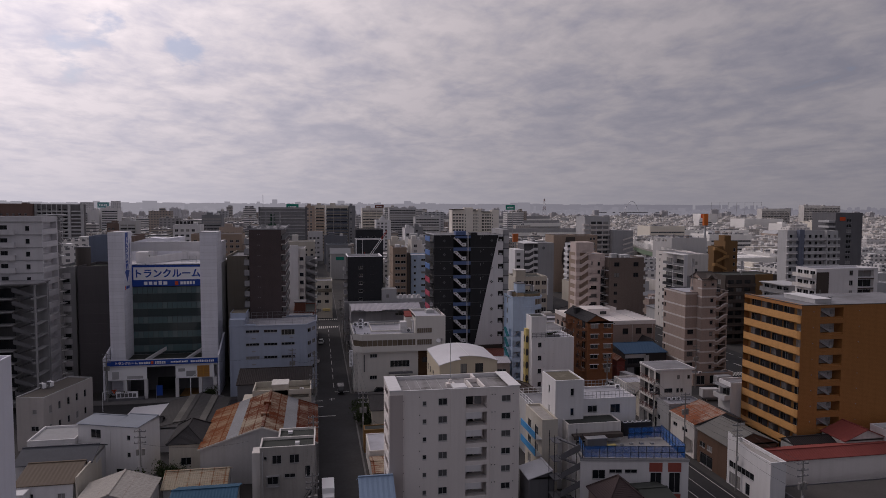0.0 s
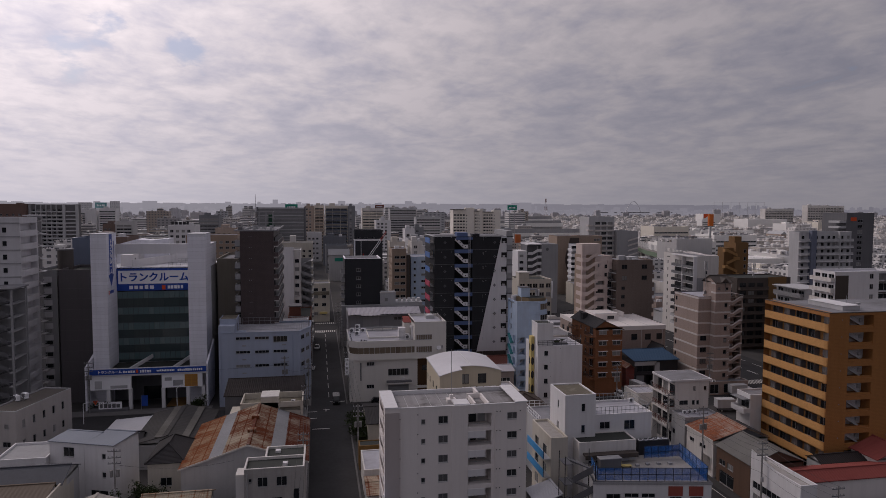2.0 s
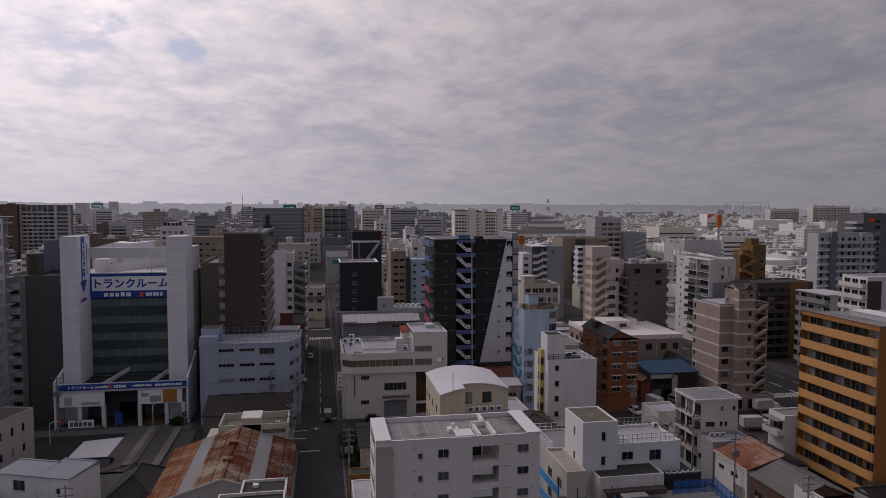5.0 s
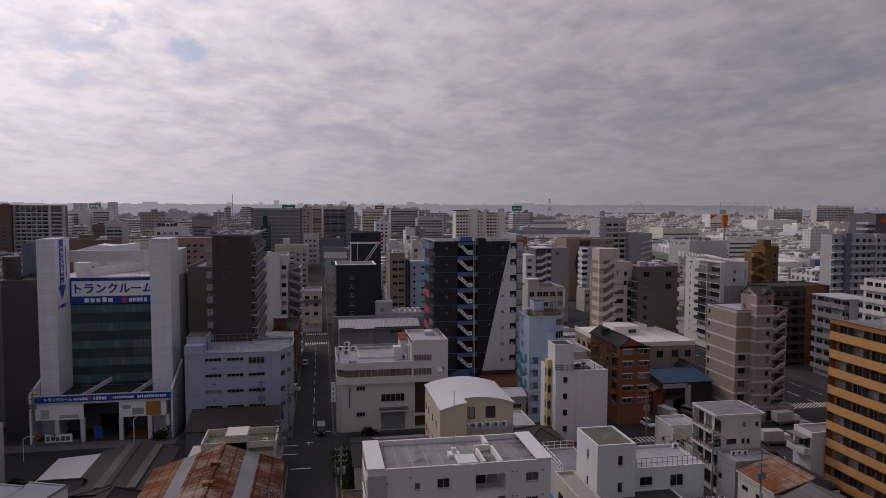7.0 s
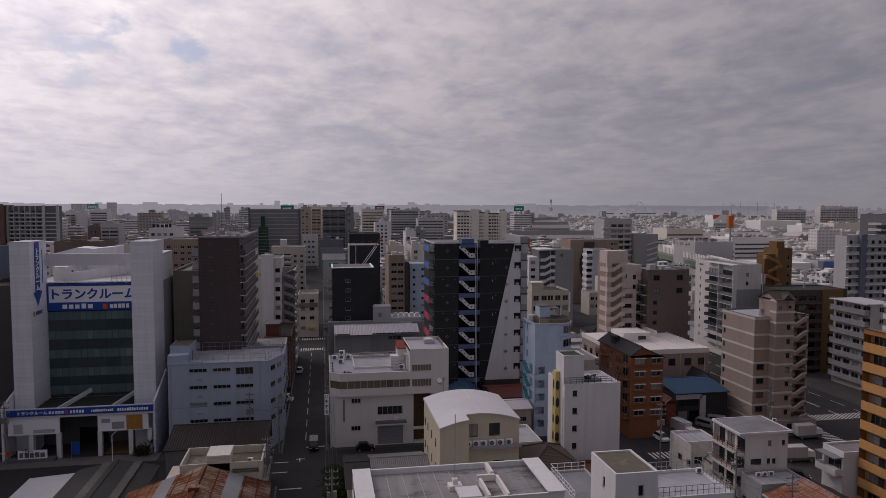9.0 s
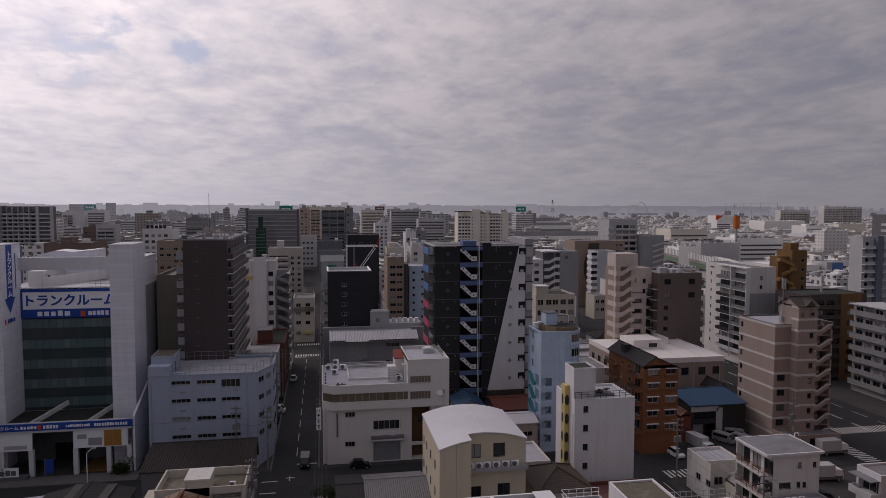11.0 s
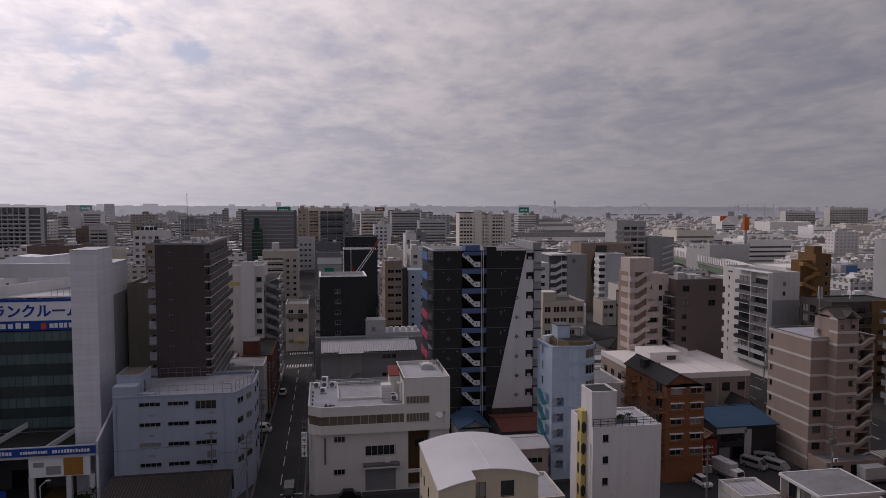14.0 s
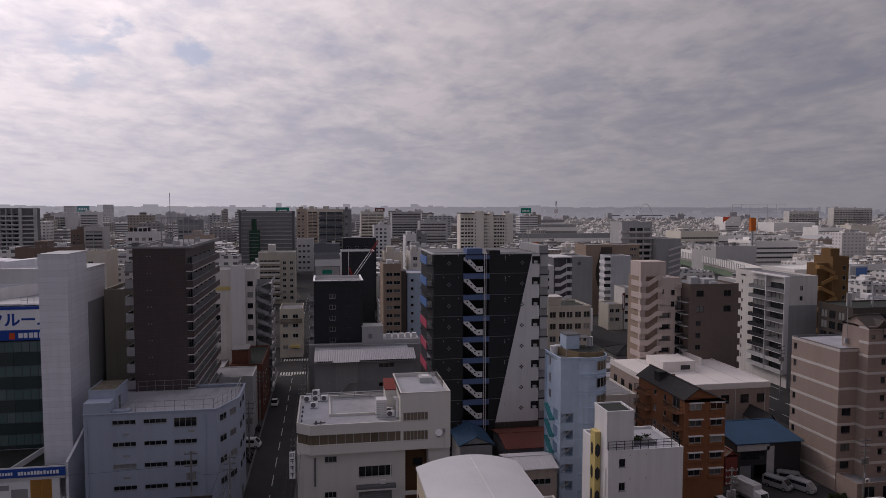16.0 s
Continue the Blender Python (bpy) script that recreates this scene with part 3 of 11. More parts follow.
def hip(b, wide, deep, eave, ridge, mat, over=0.5, courses_n=16):
    """A hipped roof with stepped tile courses."""
    g, flat_part = Geo(), min(wide, deep) / 2
    for i in range(courses_n):
        f0, f1 = i / courses_n, (i + 1) / courses_n
        a0, a1 = -over + (flat_part + over) * f0, -over + (flat_part + over) * f1
        z0, z1 = eave + (ridge - eave) * f0 + 0.04, eave + (ridge - eave) * f1
        lo = [(a0, a0), (wide - a0, a0), (wide - a0, deep - a0), (a0, deep - a0)]
        hi = [(a1, a1), (wide - a1, a1), (wide - a1, deep - a1), (a1, deep - a1)]
        for k in range(4):
            (xa, ya), (xb, yb), (xc, yc), (xd, yd) = lo[k], lo[(k + 1) % 4], hi[(k + 1) % 4], hi[k]
            g.face([(xa, ya, z0), (xb, yb, z0), (xc, yc, z1), (xd, yd, z1)])
            zl = eave + (ridge - eave) * f0 - (0.09 if i == 0 else 0)
            g.face([(xa, ya, zl), (xb, yb, zl), (xb, yb, z0), (xa, ya, z0)])
    part("roof", g, mat, b)
    r = Geo()
    for cx, cy in ((0, 0), (1, 0), (1, 1), (0, 1)):
        px, py = -over + cx * (wide + 2 * over), -over + cy * (deep + 2 * over)
        qx = flat_part if cx == 0 else wide - flat_part
        qy = flat_part if cy == 0 else deep - flat_part
        r.bar((px, py, eave + 0.08), (qx, qy, ridge + 0.08), 0.28, 0.16)
    r.bar((flat_part, flat_part, ridge + 0.08), (wide - flat_part, deep - flat_part, ridge + 0.08), 0.3, 0.2)
    part("ridge_tiles", r, mat, b)


def house(label, x0, x1, y0, y1, eave, ridge, wall, roof, style="gable", along="y", holes=None, ribs=0.0, group="", name="house", over=0.4):
    b = building(name, label, x0, x1, y0, y1, eave, wall, holes, group=group, category="house", top=False)
    if style == "hip":
        hip(b, x1 - x0, y1 - y0, eave, ridge, roof, over)
    else:
        gable(b, x1 - x0, y1 - y0, eave, ridge, roof, along, over, wall, ribs)
    return b


def letters(text, size, mat, parent, at, rz=0.0, squeeze=1.0, vertical=False, name="lettering", label="", field=None):
    """Built-in lettering as a thin mesh, standing upright; field (width, height) stretches it from its lower left corner."""
    cu = bpy.data.curves.new("lettering", "FONT")
    cu.body = "\n".join(text) if vertical else text
    cu.size, cu.extrude, cu.align_x, cu.offset = size, 0.02, "CENTER", 0.010 * size
    cu.space_line = 0.92
    tmp = bpy.data.objects.new("lettering", cu)
    scene.collection.objects.link(tmp)
    me = bpy.data.meshes.new_from_object(tmp.evaluated_get(bpy.context.evaluated_depsgraph_get()))
    bpy.data.objects.remove(tmp)
    bold = bmesh.new()
    for k, (dx, dz) in enumerate(((-1, -1), (1, 1), (-1, 1), (1, -1))):
        copy = me.copy()
        copy.transform(Matrix.Translation((dx * 0.017 * size, dz * 0.014 * size, k * 0.004)))
        bold.from_mesh(copy)
        bpy.data.meshes.remove(copy)
    bold.to_mesh(me)
    bold.free()
    me.transform(Matrix.Rotation(radians(90), 4, "X") @ Matrix.Diagonal((squeeze, 1, 1, 1)))
    if field:
        xs, zs = [v.co.x for v in me.vertices], [v.co.z for v in me.vertices]
        me.transform(Matrix.Diagonal((field[0] / (max(xs) - min(xs)), 1, field[1] / (max(zs) - min(zs)), 1)) @ Matrix.Translation((-min(xs), 0, -min(zs))))
    me.materials.clear()
    me.materials.append(mat)
    ob = part(name, me, None, parent, label, at, rz)
    return ob


def bars(parent, mat, x0, z0, length, high, count, y, rz=0.0, at=(0, 0, 0), name="sign_lettering"):
    """Writing too small to read, as blocks of its size."""
    g, rng = Geo(), random.Random(int(abs(x0) * 100) + count)
    w = length / count
    for i in range(count):
        g.box(x0 + i * w, x0 + i * w + w * rng.uniform(0.6, 0.85), y - 0.03, y, z0, z0 + high * rng.uniform(0.8, 1.0))
    return part(name, g, mat, parent, at=at, rz=rz)


# ---- ground and roads ----
def structure(name, g, mats, label, category="ground"):
    ob = new(name, g.mesh(name, mats))
    return tagged(ob, label, category, kind="structure")


structure("ground", Geo().box(-4600, 4600, -1500, 4900, -1.0, 0.0), GROUND, "grey-brown city ground between streets and houses")
g = Geo().box(-0.2, 8.3, -200, 160, 0, 0.02).box(-0.2, 8.3, 176, 278, 0, 0.02).box(-0.2, 8.3, 290, 454, 0, 0.02)
g.face([(-0.2, 454, 0.02), (8.3, 454, 0.02), (3.5, 596, 0.02), (-8.0, 596, 0.02)])
g.box(-140, 140, 160, 176, 0, 0.021).box(-200, 130, 278, 290, 0, 0.021)
structure("road_main", g, ASPHALT, "dark asphalt street running away between the blocks", "road")
g = Geo().box(62.6, 70.6, -200, 160, 0, 0.019).box(62.6, 70.6, 176, 278, 0, 0.019)
structure("road_east", g, ASPHALT, "asphalt back street with a white edge line", "road")
g = Geo().box(118, 140, 176.2, 278, 0, 0.018).box(110, 126, 290.2, 900, 0, 0.018).box(118, 160, 306, 322, 0, 0.0175).box(118, 140, -200, 159.8, 0, 0.018).box(70.6, 120, 160.2, 175.8, 0.021, 0.024)
structure("road_avenue", g, ASPHALT, "wide asphalt avenue with zebra crossings", "road")
g = Geo().box(-58, -24, 176.0, 180.3, 0, 0.12)
structure("pavement_storage", g, PAVING, "pale paved forecourt of the storage building", "pavement")
g = Geo()
for a, b in ((-200, 159.7), (176.3, 277.7), (290.3, 453)):
    g.box(-0.55, -0.25, a, b, 0, 0.13).box(8.35, 8.65, a, b, 0, 0.13)
structure("kerb", g, PAVING, "low concrete kerb along the street", "kerb")
g = Geo()
for y in steps(183, 9.0, 10):
    g.box(4.1, 4.25, y, y + 5.0, 0.021, 0.026)
for y in steps(300, 10.0, 15):
    g.box(4.0, 4.2, y, y + 5, 0.021, 0.026)
g.box(4.3, 8.1, 178.6, 179.05, 0.0215, 0.027).box(0.1, 4.0, 158.2, 158.6, 0.0215, 0.027).box(-1.6, 1.2, 166, 166.3, 0.0215, 0.027)
g.box(-1.6, 1.2, 171.0, 171.3, 0.0215, 0.027).box(0.2, 4.0, 272.2, 272.6, 0.0215, 0.027)
g.box(69.6, 69.75, -100, 159, 0.0215, 0.026).box(63.4, 63.55, -100, 159, 0.0215, 0.026).box(66.4, 66.5, 60, 150, 0.0215, 0.026)
for x in (122, 128.8, 129.2, 136):
    for y in steps(178, 8, 12):
        g.box(x, x + 0.15, y, y + 5.0, 0.021, 0.026)
g.box(3.2, 3.4, 171, 173, 0.0225, 0.027).box(2.6, 4.2, 172.2, 172.5, 0.0226, 0.0272)
structure("road_markings", g, LINE, "worn white road markings", "road marking")


def crossing(label, x0, x1, y0, y1, along="x", pitch=0.9):
    z = thing("crosswalk", label, "crosswalk", (x0 + x1) / 2, (y0 + y1) / 2, 0.0, "zebra crossings", "structure")
    n = int(((x1 - x0) if along == "x" else (y1 - y0)) / pitch)
    g = Geo().box(-0.225, 0.225, -(y1 - y0) / 2, (y1 - y0) / 2, 0.026, 0.031) if along == "x" else Geo().box(-(x1 - x0) / 2, (x1 - x0) / 2, -0.225, 0.225, 0.026, 0.031)
    me = g.mesh("stripe", LINE)
    for i in range(n):
        c = (i + 0.5 - n / 2) * pitch
        part("stripe", me, None, z, at=(c, 0, 0) if along == "x" else (0, c, 0))


crossing("white zebra stripes across the street", 0.2, 8.3, 273.4, 276.6, pitch=0.8)
crossing("white zebra stripes beyond the junction", 0.2, 8.3, 291.5, 294.5, pitch=0.8)
crossing("white zebra stripes on the back street", 71.5, 77.5, 160.6, 164.0)
crossing("white zebra stripes across the avenue", 119, 139, 176.6, 180.4)
crossing("white zebra stripes across the side street", 113.5, 117.0, 161, 175, "y")

# ---- storage building ----
LOCKER = shader("amber_locker_print", (0.44, 0.22, 0.06), 0.6)


def storage_building():
    b = thing("storage_building", "white self-storage building with two towers, green glass front and blue sign", "building", -52.4, 180.0)
    TAKEN.append((-53, -24, 180, 210))
    part("wall", Geo().box(0.2, 26.4, 13.4, 32, 0, 33.2), SIDING, b)
    part("roof", Geo().box(0.5, 25, 13.6, 31.7, 33.2, 33.3), WHITE_METAL, b)
    part("side_cladding", Geo().box(26.4, 26.62, 13.5, 32, 0, 33.38), GREY, b)
    part("roof_house", Geo().box(3.9, 6.8, 16, 22, 33.3, 36.3), WHITE, b)
    part("roof_house_door", Geo().box(6.82, 6.88, 18, 19, 33.3, 35.3), GREY_DARK, b)
    part("plant_screen", Geo().bar((7.1, 14.6, 34.1), (15.1, 27.0, 34.5), 0.35, 2.0), WHITE, b, "white slanting plant screen")
    part("plant_screen", Geo().box(6.9, 7.3, 22.0, 27.0, 33.3, 36.4).box(6.9, 20.0, 27.0, 27.3, 33.3, 36.0), WHITE, b)
    part("roof_duct", Geo().box(9.2, 10.4, 22.0, 25.5, 33.3, 34.6), GREY_LIGHT, b)
    railing(b, [(16.0, 14.0), (22.0, 14.0), (22.0, 26.0), (16.0, 26.0)], 33.3, 1.1, STEEL, 1.0, 2)
    up = Geo()
    prof = [(0.2, 33.3), (13.8, 33.3), (13.8, 40.0), (9.0, 39.5), (5.5, 39.8), (0.2, 38.4)]
    up.face([(x, 26.0, z) for x, z in prof]).face([(x, 32.0, z) for x, z in prof][::-1])
    for (xa, za), (xb, zb) in zip(prof, prof[1:] + prof[:1]):
        up.face([(xa, 26.0, za), (xa, 32.0, za), (xb, 32.0, zb), (xb, 26.0, zb)])
    part("upper_wing", up, SIDING, b)
    part("upper_volume", Geo().box(22.4, 26.6, 13.4, 22.8, 33.4, 39.1), SIDING, b)
    part("upper_volume_rim", Geo().box(22.3, 26.7, 13.5, 22.9, 39.1, 39.25), WHITE_METAL, b)
    part("tower", Geo().box(0, 3.6, 5.0, 13.4, 0, 42.1), SIDING, b, "white clad stair tower")
    part("tower", Geo().box(22.4, 26.6, 4.6, 13.4, 0, 42.1), SIDING, b, "white clad stair tower")
    part("tower_coping", Geo().box(-0.05, 3.65, 4.95, 13.45, 42.1, 42.2), WHITE_METAL, b)
    part("tower_coping", Geo().box(22.35, 26.65, 4.55, 13.45, 42.1, 42.2), WHITE_METAL, b)
    part("roof_beam", Geo().box(3.6, 22.4, 12.6, 13.35, 36.8, 39.3), WHITE, b)
    # glass front between the towers
    bays = 15
    # Near-black wall paints the dark of the rooms behind the glass.
    part("front_wall", Geo().box(3.62, 22.38, 13.2, 13.39, 8.8, 33.1), SHADE_BLACK, b)
    rows = [(9.48, 11.27), (13.27, 15.05), (17.19, 19.04), (21.16, 22.94), (25.3, 27.05)]
    rail = Geo().box(0, 18.76, -0.05, 0.06, -0.04, 0.04).mesh("transom", ALU_GREEN)
    mull = Geo().box(-0.03, 0.03, -0.05, 0.06, 0, 1.78).mesh("mullion", ALU_GREEN)
    pane = Geo().box(0.04, 18.76 / bays - 0.04, 0, 0.04, 0.03, 1.75).mesh("glass_pane", GLASS_GREEN)
    wide_pane = 18.76 / 5
    last = 8.8
    for za, zb in rows:
        for k in range(5):
            part("spandrel", Geo().box(0.015, wide_pane - 0.015, 0.03, 0.06, last + 0.03, za - 0.03), GLASS_DEEP, b, at=(3.62 + k * wide_pane, 13.1, 0))
        part("transom", rail, None, b, at=(3.62, 13.1, za))
        part("transom", rail, None, b, at=(3.62, 13.1, zb))
        for k in range(bays):
            part("glass_pane", pane, None, b, at=(3.62 + k * 18.76 / bays, 13.12, za))
            if k:
                part("mullion", mull, None, b, at=(3.62 + k * 18.76 / bays, 13.1, za))
        last = zb
    # upper sign
    sign = part("sign_board", Geo().box(3.62, 22.38, 12.85, 13.1, 29.05, 32.45), SIGN_WHITE, b, "white sign board with blue katakana")
    part("sign_band", Geo().box(3.62, 22.38, 12.83, 13.1, 27.31, 29.03), SIGN_BLUE, b, "blue sign band")
    part("sign_rim", Geo().box(3.62, 22.38, 12.8, 13.1, 32.47, 32.95).box(3.62, 4.0, 12.8, 12.84, 29.05, 32.45), SIGN_BLUE, b)
    for x in steps(5.0, 2.4, 8):
        part("sign_lamp", Geo().bar((x, 12.8, 33.0), (x, 12.0, 33.3), 0.05, 0.05).box(x - 0.15, x + 0.15, 11.8, 12.05, 33.2, 33.35), GREY, b)
    letters("トランクルーム", 2.5, SIGN_BLUE, sign, (4.6, 12.84, 29.7), field=(16.5, 2.25))
    bars(sign, SIGN_WHITE, 6.6, 27.7, 6.2, 1.05, 5, 12.82)
    bars(sign, SIGN_ORANGE, 14.5, 27.5, 1.25, 1.3, 1, 12.82)
    bars(sign, SIGN_WHITE, 15.9, 27.7, 4.0, 1.0, 5, 12.82)
    # arrow on the inner tower face
    arrow = Geo()
    arrow.box(3.61, 3.66, 7.3, 9.6, 31.9, 42.0)
    arrow.face([(3.66, 6.2, 32.0), (3.66, 10.6, 32.0), (3.66, 8.4, 29.05)])
    part("arrow_sign", arrow, SIGN_BLUE, b, "blue arrow sign pointing down")
    letters("トランクルーム", 1.42, SIGN_WHITE, b, (3.68, 7.6, 32.2), 90, 1.0, True, field=(1.7, 8.6))
    bars(b, SIGN_ORANGE, 0.0, 27.2, 0.9, 1.0, 1, 0.0, 90, (3.62, 6.0, 0))
    bars(b, SIGN_BLUE, 0.0, 27.3, 3.2, 0.8, 5, 0.0, 90, (3.62, 7.2, 0))
    bars(b, SIGN_BLUE, 0.0, 33.5, 0.5, 7.0, 1, 0.0, 90, (3.62, 10.9, 0))
    # canopy with band and shopfront
    part("canopy", Geo().box(0.4, 26.9, 0.2, 12.9, 8.3, 8.7).box(0.4, 26.9, 0.2, 0.5, 8.7, 10.2), WHITE, b)
    part("canopy_roof", Geo().box(0.6, 26.7, 0.6, 12.8, 8.7, 8.8), ROOF_DARK, b)
    band = part("sign_band", Geo().box(0.5, 27.0, 0.02, 0.19, 8.75, 10.05), SIGN_BLUE, b, "long blue sign band over the entrance")
    letters("トランクルーム", 0.78, SIGN_WHITE, band, (5.0, 0.0, 9.12))
    bars(band, SIGN_WHITE, 8.0, 9.1, 2.8, 0.55, 5, 0.01)
    bars(band, SIGN_ORANGE, 10.9, 9.0, 0.75, 0.8, 1, 0.01)
    bars(band, SIGN_WHITE, 11.8, 9.05, 2.7, 0.7, 5, 0.01)
    bars(band, SIGN_WHITE, 15.6, 9.15, 4.2, 0.5, 11, 0.01)
    bars(band, SIGN_WHITE, 20.4, 9.1, 5.8, 0.6, 13, 0.01)
    for x0, x1, y1 in ((-0.6, -0.2, 13.0), (26.95, 27.35, 11.5)):
        wing = Geo()
        k = [(0.3, 0.0), (y1, 0.0), (y1, 14.5), (0.3, 10.6)]
        wing.face([(x0, y, z) for y, z in k][::-1]).face([(x1, y, z) for y, z in k])
        for (ya, za), (yb, zb) in zip(k, k[1:] + k[:1]):
            wing.face([(x0, ya, za), (x0, yb, zb), (x1, yb, zb), (x1, ya, za)])
        part("wing_wall", wing, SIDING, b)
    for xa in (8.0, 18.0):
        part("canopy_fin", Geo().bar((xa, 1.0, 8.9), (xa + 4.2, 11.5, 10.6), 0.25, 0.9), WHITE, b)
    for xa, xb in ((0.5, 9.7), (16.6, 26.0)):
        part("display_board", Geo().box(xa, xb, 0.45, 0.75, 5.0, 8.3), SIGN_WHITE, b, "white display board with faded pictures")
    part("picture_panel", Geo().box(21.9, 24.9, 0.4, 0.45, 5.15, 8.1), SIGN_AMBER, b, "amber picture panel of locker doors")
    for i in range(6):
        part("locker_door", Geo().box(22.1 + (i % 2) * 1.4, 23.35 + (i % 2) * 1.4, 0.37, 0.4, 5.3 + (i // 2) * 0.93, 6.12 + (i // 2) * 0.93), LOCKER, b)
    part("picture_shape", Geo().box(1.5, 3.1, 0.42, 0.45, 5.3, 7.2).box(5.0, 8.8, 0.42, 0.45, 5.3, 6.0), GREY_LIGHT, b)
    part("picture_shape", Geo().box(17.3, 18.9, 0.42, 0.45, 6.7, 7.5).box(19.2, 21.5, 0.42, 0.45, 5.4, 6.8), GREY, b)
    col = Geo().box(-0.4, 0.4, -0.4, 0.4, 0, 5.0).mesh("column", WHITE)
    for x in (4.5, 9.4, 16.9, 22.6, 26.2):
        part("column", col, None, b, at=(x, 0.9, 0))
    part("back_wall", Geo().box(0.3, 26.5, 9.0, 9.3, 0, 8.3), GREY_DARK, b)
    part("entrance_glass", Geo().box(10.5, 16, 8.85, 8.98, 0.1, 3.4), GLASS, b)
    part("planter", Geo().box(0.2, 9.2, -1.0, 0.3, 0.12, 0.75), GREY_DARK, b)
    part("ramp_stripes", Geo().box(17.4, 22.0, 1.2, 8.6, 0.12, 0.2), OCHRE, b)
    bill = thing("notice_board", "small white notice board standing in the forecourt", "sign", -47.2, 179.2, 0.12)
    part("board", Geo().box(-2.6, 2.6, -0.05, 0.05, 0.5, 2.3), SIGN_WHITE, bill)
    bars(bill, GREY_DARK, -2.3, 0.9, 4.6, 1.0, 5, -0.06)
    part("post", Geo().box(-2.2, -2.1, -0.05, 0.05, 0, 0.5), STEEL, bill)
    part("post", Geo().box(2.1, 2.2, -0.05, 0.05, 0, 0.5), STEEL, bill)
    flag = thing("banner", "blue vertical banner on a pole", "banner", -40.2, 179.0, 0.12)
    part("pole", Geo().tube((0, 0, 0), (0, 0, 3.8), 0.04), STEEL, flag)
    part("cloth", Geo().box(0.05, 1.5, -0.02, 0.02, 1.0, 3.6), SIGN_BLUE, flag)


storage_building()


BLACKISH = courses("dark_storey_panels", (0.125, 0.115, 0.12), 1.5, 2.6, 30.0, 0.35)


def neighbours_of_storage():
    # set-back wing and beige block behind the towers
    building("office_annex", "olive-grey annex with few small windows behind the storage building", -25.2, -19.4, 200, 224, 34.7, shader("olive_taupe_tile", (0.29, 0.26, 0.215), 0.7), {"E": rects([2.2, 5.4], steps(6.0, 5.4, 6), 0.5, 0.9, 1)}, ROOF)
    building("dark_office_block", "dark brown windowless office block beside the storage building", -61.0, -53.4, 189, 203.8, 33.2, BLACKISH, {}, ROOF_DARK)
    b = thing("stair_drum", "rounded dark metal stair drum beside a dark office block", "building", -62.0, 197.0)
    part("drum", Geo().prism([(1.85 * math.cos(a), 1.85 * math.sin(a)) for a in steps(0, math.pi / 14, 28)], 0, 37.6), shader("brown_drum_metal", (0.10, 0.088, 0.082), 0.6), b)
    part("drum_cap", Geo().prism([(1.9 * math.cos(a), 1.9 * math.sin(a)) for a in steps(0, math.pi / 14, 28)], 37.6, 37.9), GREY_DARK, b)
    building("blue_grey_block", "blue-grey block with flat roof", -62.6, -57.0, 204, 215, 40.3, shader("slate_blue_paint", (0.16, 0.19, 0.26), 0.7), roof=ROOF)
    b = building("pencil_building", "slim grey office with one window per floor", -68.0, -63.0, 193.6, 208, 32.8, GREY, {"S": rects([0.7], steps(2.0, 2.95, 10), 2.9, 1.1, 2)}, ROOF_DARK)
    for z in steps(1.7, 2.95, 10):
        part("pale_band", Geo().box(-0.02, 3.8, -0.06, -0.005, z + 1.5, z + 2.9), PALE_GREY, b)
    # stepped apartment house at the left edge, and its open stairs
    hs = {"S": rects([8.2], steps(2.6, 3.1, 14), 0.9, 1.1, 1) + rects([2.6], steps(2.3, 3.1, 14), 1.6, 1.6), "E": [(0.6, 9.4, z, z + 1.7, 0, 1.4) for z in steps(2.9, 3.1, 14)]}
    b = building("apartment_house", "grey fourteen-storey apartment house with ledges at each storey", -77.5, -65.6, 179.5, 189.6, 46.2, PALE_GREY, hs, ROOF, frame=DARK_METAL)
    for z in steps(4.6, 3.1, 14):
        part("storey_ledge", Geo().box(-0.1, 12.0, -0.14, -0.004, z, z + 0.22), GREY, b)
        balcony(b, "S", 0.6, 6.0, z - 2.8, 0.9, 1.1, PALE_GREY)
    es = thing("outside_stairs", "pale steel outside stairs behind an apartment house", "staircase", -69.0, 190.2)
    flight = Geo().bar((0.6, 0.5, 0.1), (3.4, 0.5, 1.6), 0.9, 0.14).bar((3.4, 1.7, 1.6), (0.6, 1.7, 3.1), 0.9, 0.14).mesh("flight", GREY_LIGHT)
    deck = Geo().box(3.2, 4.3, 0, 2.2, 1.5, 1.65).mesh("landing", PALE_GREY)
    rail = Geo().bar((0.6, 0.02, 1.1), (3.4, 0.02, 2.6), 0.05, 0.4).bar((3.4, 0.02, 2.6), (4.3, 0.02, 2.6), 0.05, 0.4).mesh("hand_rail", GREY)
    for z in steps(0.2, 3.1, 15):
        for me in (flight, deck, rail):
            part(me.name.split(".")[0], me, None, es, at=(0, 0, z))
    part("post", Geo().box(3.0, 3.15, 2.3, 2.45, 0, 46.5), GREY, es)
    part("wall", Geo().box(0, 3.0, 2.5, 2.7, 0, 46.5), GREY, es)
    part("stair_roof", Geo().box(0, 4.4, -0.2, 2.7, 46.5, 46.7), PALE_GREY, es)
    st = thing("stair_house", "grey stair house with open steel flights", "building", -78.0, 171.0)
    TAKEN.append((-78, -64, 171, 179))
    part("frame", Geo().box(0, 0.35, 0, 0.35, 0, 30.6).box(4.6, 4.95, 0, 0.35, 0, 30.6).box(13.3, 13.7, 0, 0.4, 0, 30.6).box(13.3, 13.7, 7.6, 8.0, 0, 30.6).box(0, 13.7, 6.8, 7.2, 0, 30.2), GREY, st)
    part("roof", Geo().box(-0.2, 14, -0.2, 8.3, 30.6, 30.9), ROOF, st)
